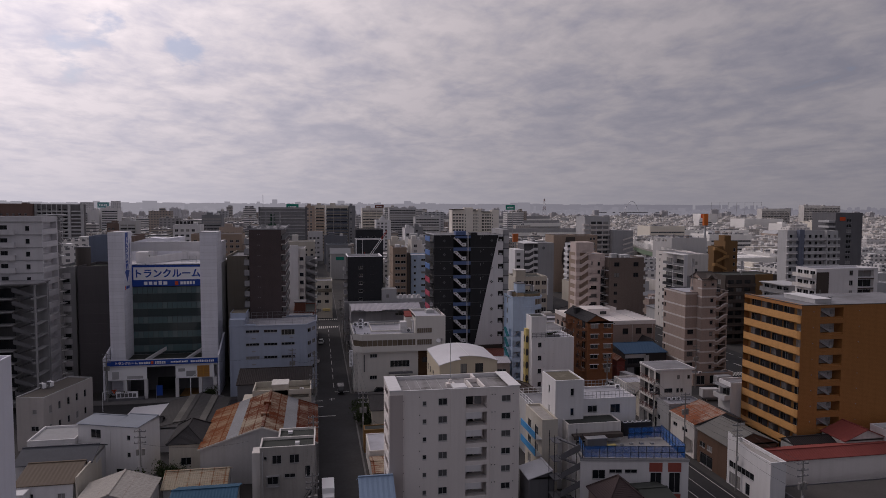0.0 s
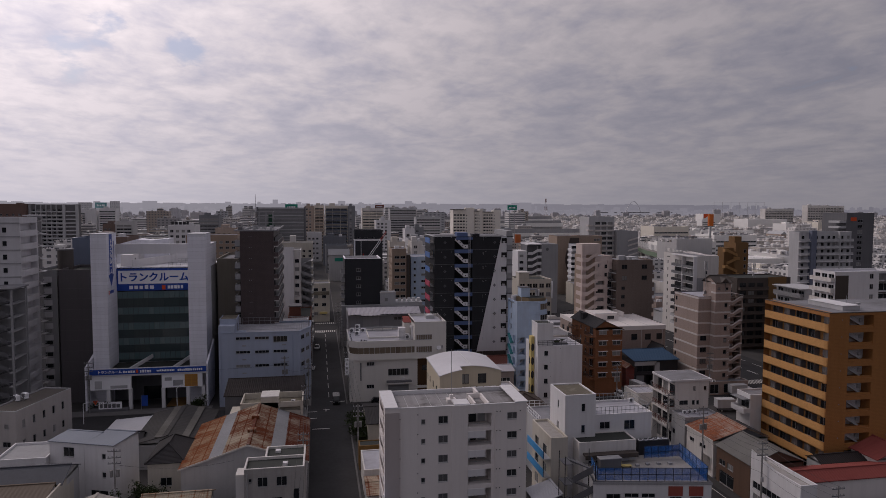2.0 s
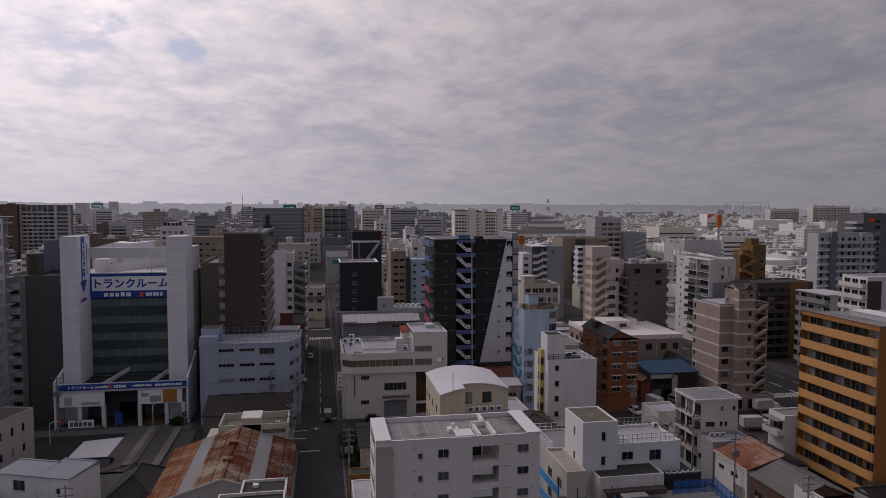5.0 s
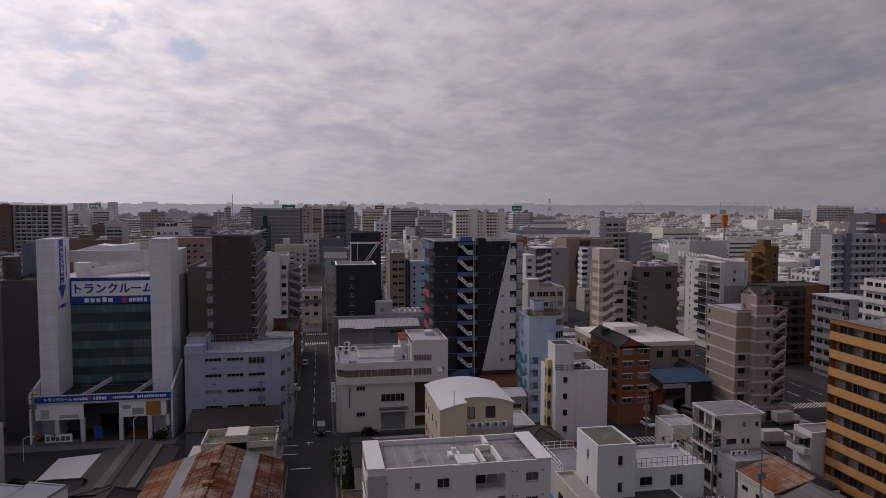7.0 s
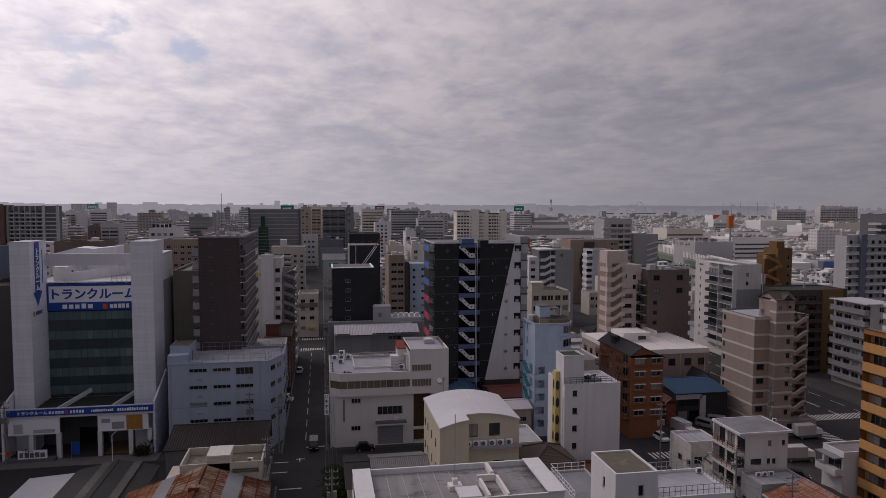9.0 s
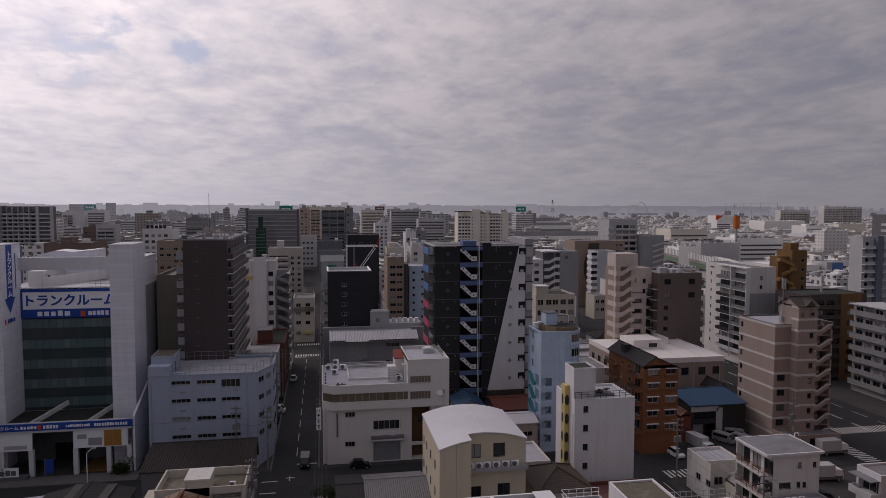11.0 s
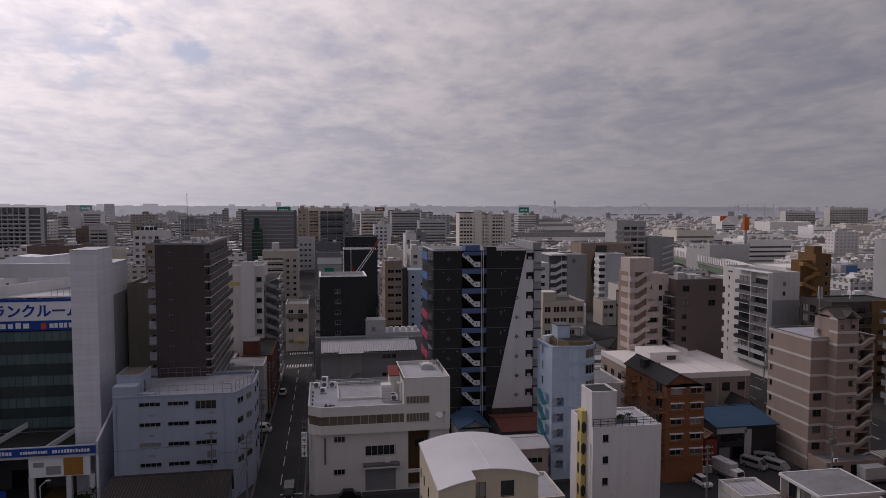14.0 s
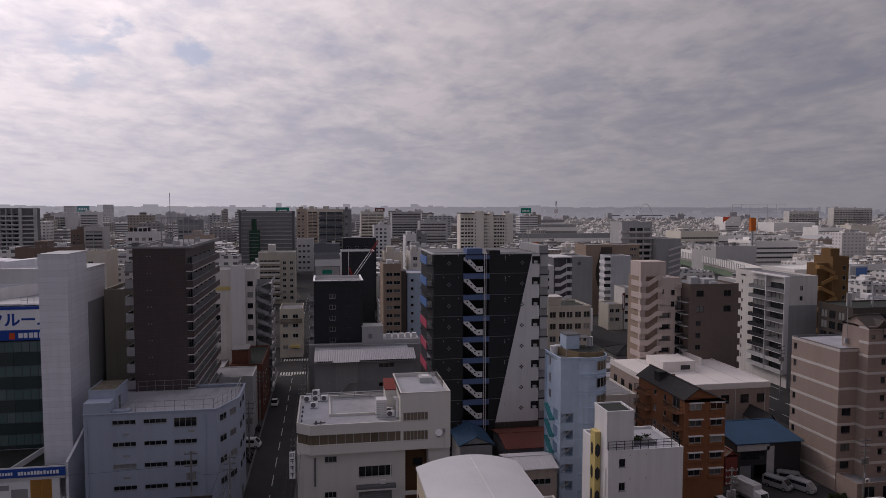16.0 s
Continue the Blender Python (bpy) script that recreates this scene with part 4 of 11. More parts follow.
    stair_flights(st, 8.4, 12.4, 0.4, 4.4, steps(0.2, 3.05, 10), 3.05, GREY_DARK, False)
    for z in steps(3.0, 3.05, 9):
        part("landing", Geo().box(0, 8.4, 0.2, 7, z - 0.2, z), GREY, st)
        part("landing", Geo().box(12.4, 13.7, 0.2, 7, z - 0.2, z), GREY, st)
        part("hand_rail", Geo().box(12.4, 13.7, 0.1, 0.16, z + 0.9, z + 1.0), STEEL, st)
        part("glazing", Geo().box(0.4, 8.0, 3.0, 3.05, z, z + 2.2), GLASS, st)
        part("wall_panel", Geo().box(0.35, 4.6, 0.1, 0.25, z, z + 1.1), GREY_LIGHT, st)
    building("brick_apartment_house", "reddish brown apartment house with dark balconies", -254, -213.8, 568, 585, 48.6, shader("faded_red_brown_tile", (0.165, 0.105, 0.09), 0.75), {"S": rects(steps(1, 4.2, 9), steps(2, 2.9, 14), 1.6, 1.5)}, ROOF)


neighbours_of_storage()


# ---- blue-grey office ----
def blue_grey_office():
    b = thing("office_building", "blue-grey painted office with ribbon windows and roof railing", "building", -22.2, 178.8)
    TAKEN.append((-22.2, 0.4, 178, 200))
    top = 18.25
    out = [(0, 0), (19.2, 0), (21.85, 6.2), (21.85, 15), (0, 15)]
    holes = []
    for r, z in enumerate(steps(6.2, 3.41, 4)):
        for k, u in enumerate((4.0, 8.5, 12.9)):
            tall = r == 3 and k == 2
            holes.append((u, u + 3.4, z - (0.75 if tall else 0.0), z + 0.72, 4))
    front = wall_shell(Geo(), 19.2, 22, top, {"S": holes}, sides="S")
    for (xa, ya), (xb, yb) in zip(out[1:], out[2:] + out[:1]):
        front.face([(xa, ya, 0), (xb, yb, 0), (xb, yb, top), (xa, ya, top)])
    part("wall", front, GREY_BLUE, b)
    for u0, u1, z0, z1, n in holes:
        window(b, "S", 19.2, 22, u0, z0, u1 - u0, z1 - z0, n, frame=STEEL)
    grille = Geo().box(0, 0.95, -0.06, 0.0, 0, 0.32)
    for i in range(3):
        grille.box(0.04, 0.91, -0.09, -0.06, 0.05 + i * 0.09, 0.1 + i * 0.09)
    grille = grille.mesh("vent_grille", GREY)
    for z in steps(8.0, 3.41, 3):
        for x in (5.5, 15.0):
            part("vent_grille", grille, None, b, at=(x, 0, z))
    part("roof", Geo().prism([(0.25, 0.25), (19.0, 0.25), (21.6, 6.3), (21.6, 14.7), (0.25, 14.7)], 17.7, 17.8), ROOF_PALE, b)
    for x in steps(5.2, 1.6, 10):
        part("roof_seam", Geo().box(x, x + 0.07, 0.5 + max(0, x - 18.6) * 2.3, 14.5, 17.8, 17.84), GREY_LIGHT, b)
    g = Geo()
    for (xa, ya), (xb, yb) in zip(out, out[1:] + out[:1]):
        g.bar((xa, ya, top), (xb, yb, top), 0.3, 0.14)
    part("parapet", g, GREY_BLUE, b)
    part("penthouse", Geo().box(0.0, 3.75, -0.003, 2.5, top, 19.95).box(0.0, 3.9, 2.5, 9.0, 17.8, 21.15), GREY_BLUE, b)
    part("penthouse_roof", Geo().box(0.1, 3.8, 2.6, 8.9, 21.15, 21.2), ROOF_MOSS, b)
    part("penthouse_rim", Geo().box(-0.06, 3.96, 2.44, 2.56, 21.1, 21.32).box(3.84, 3.96, 2.56, 9.06, 21.1, 21.32).box(-0.06, 0.06, 2.56, 9.06, 21.1, 21.32), GREY_BLUE, b)
    part("penthouse_door", Geo().box(3.9, 3.96, 4.0, 4.9, 17.8, 19.9), GREY_DARK, b)
    railing(b, [(4.2, 1.2), (18.6, 1.2), (21.3, 7.0), (21.3, 14.2), (4.2, 14.2)], 17.8, 1.75, STEEL, 1.4, 2)
    part("roof_upstand", Geo().box(3.8, 6.4, 0.5, 1.6, 17.8, 18.5), GREY_BLUE, b)
    part("corner_trim", Geo().box(19.1, 19.26, -0.06, 0.06, 0, top), GREY_BLUE, b)
    part("downpipe", Geo().tube((0.5, -0.1, 0.2), (0.5, -0.1, 17.6), 0.06).tube((17.6, -0.1, 0.2), (17.6, -0.1, 17.6), 0.06), GREY_BLUE, b)
    part("door", Geo().box(21.85, 21.93, 9, 10, 0, 2.1), GREY_DARK, b)
    chamfer = math.degrees(math.atan2(6.2, 2.65))
    pane = Geo().box(0, 1.7, -0.05, 0.03, 0, 0.95).mesh("side_window", GLASS)
    trim = Geo().box(-0.08, 1.78, -0.08, -0.05, -0.08, 0.02).box(-0.08, 1.78, -0.08, -0.05, 0.93, 1.03).box(0.8, 0.88, -0.08, -0.05, 0.02, 0.93).mesh("window_trim", STEEL)
    for z in steps(5.8, 3.41, 4):
        for d in (1.1, 4.0):
            x, y = 19.2 + 2.65 * d / 6.74, 6.2 * d / 6.74
            w1 = part("side_window", pane, None, b, at=(x, y, z), rz=chamfer)
            part("window_trim", trim, None, w1)
        for y in (7.4, 11.0):
            part("side_glazing", Geo().box(21.85, 21.89, y, y + 2.0, z, z + 1.0), GLASS, b)


blue_grey_office()


# ---- dark brown tower ----
def dark_tower():
    fl, n = 2.91, 13
    x0, x1, y0, y1, h = -18.4, -9.8, 193.0, 224.0, 42.35
    zs = steps(3.63, fl, n)
    hs = {"E": [(u, u + 4.0, z + 0.02, z + 2.15, 2) for z in zs for u in steps(1.2, 5.0, 6)], "W": rects([1.0], [z + 0.2 for z in zs], 1.2, 1.6)}
    b = building("apartment_tower", "dark brown tiled apartment tower with grey balconies", x0, x1, y0, y1, h, DK_TILE, hs, ROOF, 0.5, DK_TILE, frame=DARK_METAL)
    slab = Geo().box(8.6, 9.75, 0.0, 30.5, -0.2, 0.0).mesh("balcony_slab", BEIGE_PALE)
    wall = Geo().box(9.6, 9.72, 0.06, 30.4, 0.0, 1.16).mesh("balcony_parapet", DK_TILE)
    cheek = Geo().box(8.62, 9.6, 0.06, 0.16, 0.0, 1.16).mesh("balcony_cheek", DK_TILE)
    rail = Geo().box(9.58, 9.74, 0.04, 30.4, 1.17, 1.23).box(8.62, 9.58, 0.04, 0.18, 1.17, 1.23).mesh("hand_rail", GREY)
    split = Geo().box(8.62, 9.58, -0.04, 0.04, 0.0, 2.1).mesh("balcony_divider", GREY_LIGHT)
    unit = Geo().box(8.75, 9.05, -0.4, 0.4, 0.02, 0.62).mesh("balcony_unit", GREY_LIGHT)
    end = Geo().box(-1.35, 0.0, 0.2, 0.32, 0.0, 1.5).box(-1.35, -1.23, 0.32, 4.0, 0.0, 1.5).mesh("gallery_parapet", GREY)
    deep_end = Geo().box(-1.6, -1.36, 3.2, 3.34, -0.2, 1.3).mesh("gallery_return", GREY_DARK)
    deck = Geo().box(-1.5, 0.0, 0.2, 30.4, -0.2, 0.0).mesh("gallery_slab", GREY_DARK)
    strut = Geo().bar((-1.3, 0.3, 1.5), (-0.05, 0.3, 2.3), 0.06, 0.06).mesh("gallery_strut", STEEL)
    for z in zs:
        for me in (slab, wall, cheek, rail, end, deep_end, deck, strut):
            part(me.name.split(".")[0], me, None, b, at=(0, 0, z))
        part("entry_door", Geo().box(-0.05, 0.0, 1.2, 2.4, z + 0.1, z + 2.1), DARK_METAL, b)
        for u in steps(5.6, 5.0, 5):
            part("balcony_divider", split, None, b, at=(0, u, z))
        for u in steps(1.0, 5.0, 6):
            part("balcony_unit", unit, None, b, at=(0, u, z))
    cap = Geo().tube((0, -0.1, 0), (0, 0, 0), 0.09).mesh("vent_cap", GREY)
    for z in steps(6.2, fl, n):
        for x in (2.35, 2.85):
            part("vent_cap", cap, None, b, at=(x, 0, z))
    part("roof_slab", Geo().box(-1.5, 9.75, -0.05, 31, 42.43, 42.6), ROOF, b)
    part("roof_rim", Geo().box(9.5, 9.75, -0.05, 31, 42.6, 43.0).box(-1.5, 9.5, -0.05, 0.15, 42.6, 42.8).box(-1.5, -1.3, 0.15, 31, 42.6, 42.8).box(0.9, 1.15, 0.15, 26, 42.6, 43.0), GREY, b)
    for x, y, w1, m in ((-0.6, 2, 1.0, GREY_DARK), (0.0, 4, 0.8, GREY), (3.0, 5, 0.7, GREY), (5.0, 8, 0.9, GREY_LIGHT), (2.2, 14, 1.2, GREY), (6.2, 21, 1.0, GREY_LIGHT), (4.2, 11, 0.6, WHITE), (7.4, 4.0, 0.6, GREY)):
        part("roof_unit", Geo().box(x, x + w1, y, y + w1, 42.6, 42.6 + w1 * 0.8), m, b)
    for x, y in ((2.0, 3.0), (3.9, 2.4), (6.0, 3.4), (8.4, 2.6), (7.6, 9.0), (2.6, 8.5)):
        part("roof_vent", Geo().tube((x, y, 42.6), (x, y, 43.0), 0.18, 0, 8), GREY_LIGHT, b)
    mast = thing("roof_mast", "steel aerial frame and mast on the tower roof", "antenna", -13.9, 210, 42.6)
    for x in (-3.0, -1.0, 1.0, 3.0):
        for y in (-2.5, 2.5):
            part("frame_post", Geo().bar((x, y, 0), (x, y, 4.9), 0.14, 0.14), GREY, mast)
    for z in (1.6, 3.2, 4.8):
        part("frame_ring", Geo().bar((-3.0, -2.5, z), (3.0, -2.5, z), 0.1, 0.1).bar((3.0, -2.5, z), (3.0, 2.5, z), 0.1, 0.1).bar((3.0, 2.5, z), (-3.0, 2.5, z), 0.1, 0.1).bar((-3.0, 2.5, z), (-3.0, -2.5, z), 0.1, 0.1), GREY, mast)
    part("mast", Geo().tube((-1.9, 0, 0), (-1.9, 0, 9.7), 0.05), GREY_DARK, mast)


dark_tower()


# ---- cream office on the corner ----
def corner_office():
    lower = {"S": [(4.24, 6.16, 9.05, 10.05, 3), (4.2, 6.1, 3.3, 4.28, 3), (9.6, 14.9, 6.37, 8.13, 5), (9.6, 14.9, 0.05, 3.95, 0, 0.4), (17.1, 20.9, 0.05, 10.6, 0, 2.5)], "W": rects(steps(1.5, 3.4, 3), [3.4, 7.6], 1.6, 1.1) + [(12.5, 13.4, 0, 10.7, 0)]}
    lower["S"].append((0.0, 1.0, 0, 10.7, 0))
    b = building("corner_office", "cream corner office with brown ribbon window and flat roof", 9.3, 33.7, 177.6, 191, 10.7, CLEAN_CREAM, lower, top=False)
    part("chamfer_wall", Geo().face([(0, 0.9, 0), (1.0, 0, 0), (1.0, 0, 10.7), (0, 0.9, 10.7)]), CLEAN_CREAM, b)
    plan = [(2.05, -0.9), (16.25, -0.9), (16.25, 16.4), (-0.1, 16.4), (-0.1, 0.9)]
    up = Geo().prism(plan, 10.7, 12.25).prism(plan, 13.85, 15.0)
    # Near-black inner core paints the dark behind the ribbon window.
    up.prism([(2.3, -0.5), (16.25, -0.5), (16.25, 16.3), (0.2, 16.3), (0.2, 1.2)], 12.0, 14.0, 1)
    part("upper_storey", up, [CLEAN_CREAM, SHADE_BLACK], b)
    bronze = glazing("bronze_glass", (0.10, 0.075, 0.05), (0.20, 0.155, 0.11), 0.9, 0.3)
    pane = Geo().box(0.05, 1.30, 0, 0.05, 0, 1.6).mesh("pane", bronze)
    post = Geo().box(-0.05, 0.05, -0.06, 0.06, 0, 1.6).mesh("mullion", ALU)
    for i in range(14):
        part("pane", pane, None, b, at=(2.15 + i * 1.33, -0.66, 12.25))
        part("mullion", post, None, b, at=(2.15 + i * 1.33, -0.66, 12.25))
    for i in range(6):
        part("pane", pane, None, b, at=(0.06, 1.6 + (i + 1) * 1.41, 12.25), rz=-90)
    slant = math.degrees(math.atan2(-1.8, 2.15))
    slim = Geo().box(0.04, 0.88, 0, 0.05, 0, 1.6).mesh("pane", bronze)
    for k in range(3):
        part("pane", slim, None, b, at=(0.08 + k * 0.7, 1.0 - k * 0.6, 12.25), rz=slant)
    part("roof", Geo().prism([(2.2, -0.65), (16.2, -0.65), (16.2, 16.2), (0.1, 16.2), (0.1, 1.1)], 15.0, 15.04), ROOF_PALE, b)
    rim = plan + plan[:1]
    for (xa, ya), (xb, yb) in zip(rim, rim[1:]):
        if xa < 16.2 or xb < 16.2:
            part("parapet", Geo().bar((xa + 0.1, ya + 0.1, 15.24), (xb + 0.1, yb + 0.1, 15.24), 0.26, 0.5) if abs(xa - xb) > 0.1 and abs(ya - yb) > 0.1 else Geo().box(min(xa, xb), max(xa, xb) + 0.25 * (xa == xb), min(ya, yb) - 0.02, max(ya, yb) + 0.25 * (ya == yb), 15.0, 15.5), CLEAN_CREAM, b)
    for y, z in ((15.2, 16.1), (15.6, 15.7), (14.6, 15.4)):
        part("roof_pipe", Geo().tube((1.0, y, z), (15.2, y, z), 0.1), STEEL, b)
    for x in steps(1.2, 2.8, 6):
        part("pipe_stand", Geo().box(x, x + 0.12, 15.1, 15.7, 15.04, 16.1), STEEL, b)
    part("roof_pipe", Geo().tube((12.4, 3.0, 15.5), (15.8, 3.4, 15.5), 0.12).tube((13.0, 1.0, 15.3), (16.0, 1.0, 15.3), 0.09), STEEL, b)
    part("plant_box", Geo().box(12.7, 14.4, 3.0, 5.0, 15.04, 17.9), WHITE, b, "white louvred plant box")
    for z in steps(15.4, 0.32, 7):
        part("louvre", Geo().box(12.68, 14.42, 2.95, 3.0, z, z + 0.08), GREY_LIGHT, b)
    part("roof_upstand", Geo().box(5.0, 12.6, 4.6, 4.9, 15.04, 15.45).box(5.0, 5.3, 4.9, 16.0, 15.04, 15.45).box(5.3, 12.6, 15.7, 16.0, 15.04, 15.45), CLEAN_CREAM, b)
    part("gutter_stub", Geo().box(0.5, 0.75, 2.5, 2.9, 15.04, 15.4).box(0.5, 0.75, 5.0, 5.4, 15.04, 15.4).box(0.5, 0.75, 7.5, 7.9, 15.04, 15.4).box(0.5, 0.75, 10.0, 10.4, 15.04, 15.4), GREY_DARK, b)
    part("valve_cluster", Geo().tube((2.6, 0.6, 15.3), (4.4, 0.9, 15.3), 0.12).box(2.8, 3.1, 0.5, 0.8, 15.04, 15.7).box(3.6, 3.8, 0.6, 0.9, 15.04, 15.6), GREY_DARK, b)
    blk = {"S": [(0.42, 4.45, 15.46, 16.8, 7), (0.42, 4.45, 12.25, 13.8, 7)]}
    part("stair_block", wall_shell(Geo(), 8.1, 13.0, 19.95, blk, 10.7), CLEAN_CREAM, b, at=(16.25, -0.9, 0))
    for u0, u1, z0, z1, n in blk["S"]:
        w1 = window(b, "S", 8.1, 13, u0, z0, u1 - u0, z1 - z0, n, glass=bronze)
        w1.location.x += 16.25
        w1.location.y -= 0.9
    part("stair_block_roof", Geo().box(16.5, 24.1, -0.65, 11.9, 19.3, 19.4), ROOF_PALE, b)
    part("block_parapet", Geo().box(16.25, 24.35, -0.9, -0.65, 19.9, 20.02).box(24.1, 24.35, -0.65, 12.1, 19.4, 20.02).box(16.25, 16.5, -0.65, 12.1, 19.4, 20.02).box(16.5, 24.1, 11.9, 12.1, 19.4, 20.02), CLEAN_CREAM, b)
    part("plant_room", Geo().box(14.4, 16.2, 5.6, 9.4, 15.04, 18.8), CLEAN_CREAM, b)
    part("plant_room_roof", Geo().box(14.3, 16.24, 5.5, 9.5, 18.8, 19.0).face([(14.3, 5.5, 19.0), (16.24, 5.5, 19.0), (16.24, 9.5, 19.9), (14.3, 9.5, 19.9)]), RED_SHEET, b, "faded red sheet roof")
    part("roof_hatch", Geo().box(20.4, 22.6, 7.0, 9.4, 19.4, 20.3), GREY_LIGHT, b)
    part("roof_hatch_lid", Geo().box(20.9, 22.1, 7.4, 9.0, 20.3, 20.45), WHITE, b)
    railing(b, [(22.8, 11.2), (23.9, 11.2), (23.9, 4.0)], 19.4, 1.3, DARK_METAL, 0.9, 2)
    part("duct", Geo().tube((16.1, 2.2, 15.2), (16.1, 2.2, 18.2), 0.28, 0, 8).tube((16.1, 2.2, 18.2), (15.5, 2.6, 18.4), 0.28, 0, 8), WHITE, b)
    part("shutter", Geo().box(9.6, 14.9, 0.3, 0.38, 0.05, 3.95), GREY_METAL, b, "grey roller shutter")
    for z in steps(0.3, 0.36, 10):
        part("shutter_slat", Geo().box(9.6, 14.9, 0.27, 0.3, z, z + 0.05), GREY, b)
    part("awning", Geo().box(9.2, 15.5, -1.2, -0.01, 4.75, 5.15), GREY_DARK, b)
    part("awning_trim", Geo().box(9.2, 15.5, -1.2, -0.9, 4.5, 4.75), CLEAN_CREAM, b)
    part("wall_unit", Geo().box(13.0, 13.9, -0.5, -0.02, 5.2, 5.8), WHITE, b)
    part("wall_unit_pipe", Geo().tube((14.0, -0.1, 5.5), (14.7, -0.1, 5.5), 0.06).tube((14.7, -0.1, 5.5), (14.7, -0.1, 8.3), 0.06), WHITE, b)
    part("recess_wall", Geo().box(17.1, 20.9, 2.2, 2.4, 0, 10.6), shader("brown_recess_render", (0.12, 0.065, 0.034)), b)
    part("recess_beam", Geo().box(17.1, 20.9, 0.02, 0.3, 2.9, 3.5), CLEAN_CREAM, b)
    part("recess_window", Geo().box(18.6, 20.2, 2.1, 2.19, 6.9, 8.2), GLASS, b)
    part("downpipe", Geo().box(2.6, 2.9, -0.2, 0.0, 5.38, 9.95), GREY_DARK, b)
    part("satellite_dish", Geo().tube((22.4, -1.0, 13.2), (22.4, -1.25, 13.4), 0.6, 0, 16), WHITE, b)
    part("meter_box", Geo().box(23.1, 23.5, -1.1, -0.91, 13.3, 13.9).box(23.28, 23.34, -0.97, -0.91, 10.8, 13.3), GREY, b)
    sign = part("blade_sign", Geo().box(-1.2, -0.3, -0.6, -0.35, 7.07, 11.32), SIGN_WHITE, b, "white vertical shop sign with black characters")
    part("sign_arm", Geo().box(-0.3, 0.2, -0.5, -0.44, 7.6, 7.7).box(-0.3, 0.2, -0.5, -0.44, 10.6, 10.7), STEEL, sign)
    for z in (9.75, 8.65, 7.55):
        part("sign_lettering", Geo().box(-1.06, -0.44, -0.64, -0.6, z + 0.38, z + 0.48).box(-1.06, -0.44, -0.64, -0.6, z + 0.1, z + 0.2).box(-0.8, -0.7, -0.645, -0.605, z - 0.25, z + 0.48), DARK_METAL, sign)
    part("sign_lettering", Geo().box(-1.06, -0.82, -0.64, -0.6, 10.6, 10.85).box(-0.68, -0.44, -0.64, -0.6, 10.6, 10.85).box(-1.06, -0.82, -0.64, -0.6, 10.95, 11.2).box(-0.68, -0.44, -0.64, -0.6, 10.95, 11.2), GREY, sign)


corner_office()


# ---- black and white apartment house ----
# Dark disc laid on the stair side to paint the shade of a hole.
HOLE_DISC = Geo().tube((0, -0.02, 0), (0, 0.02, 0), 0.17, 0, 8).mesh("stringer_hole", DARK_METAL)


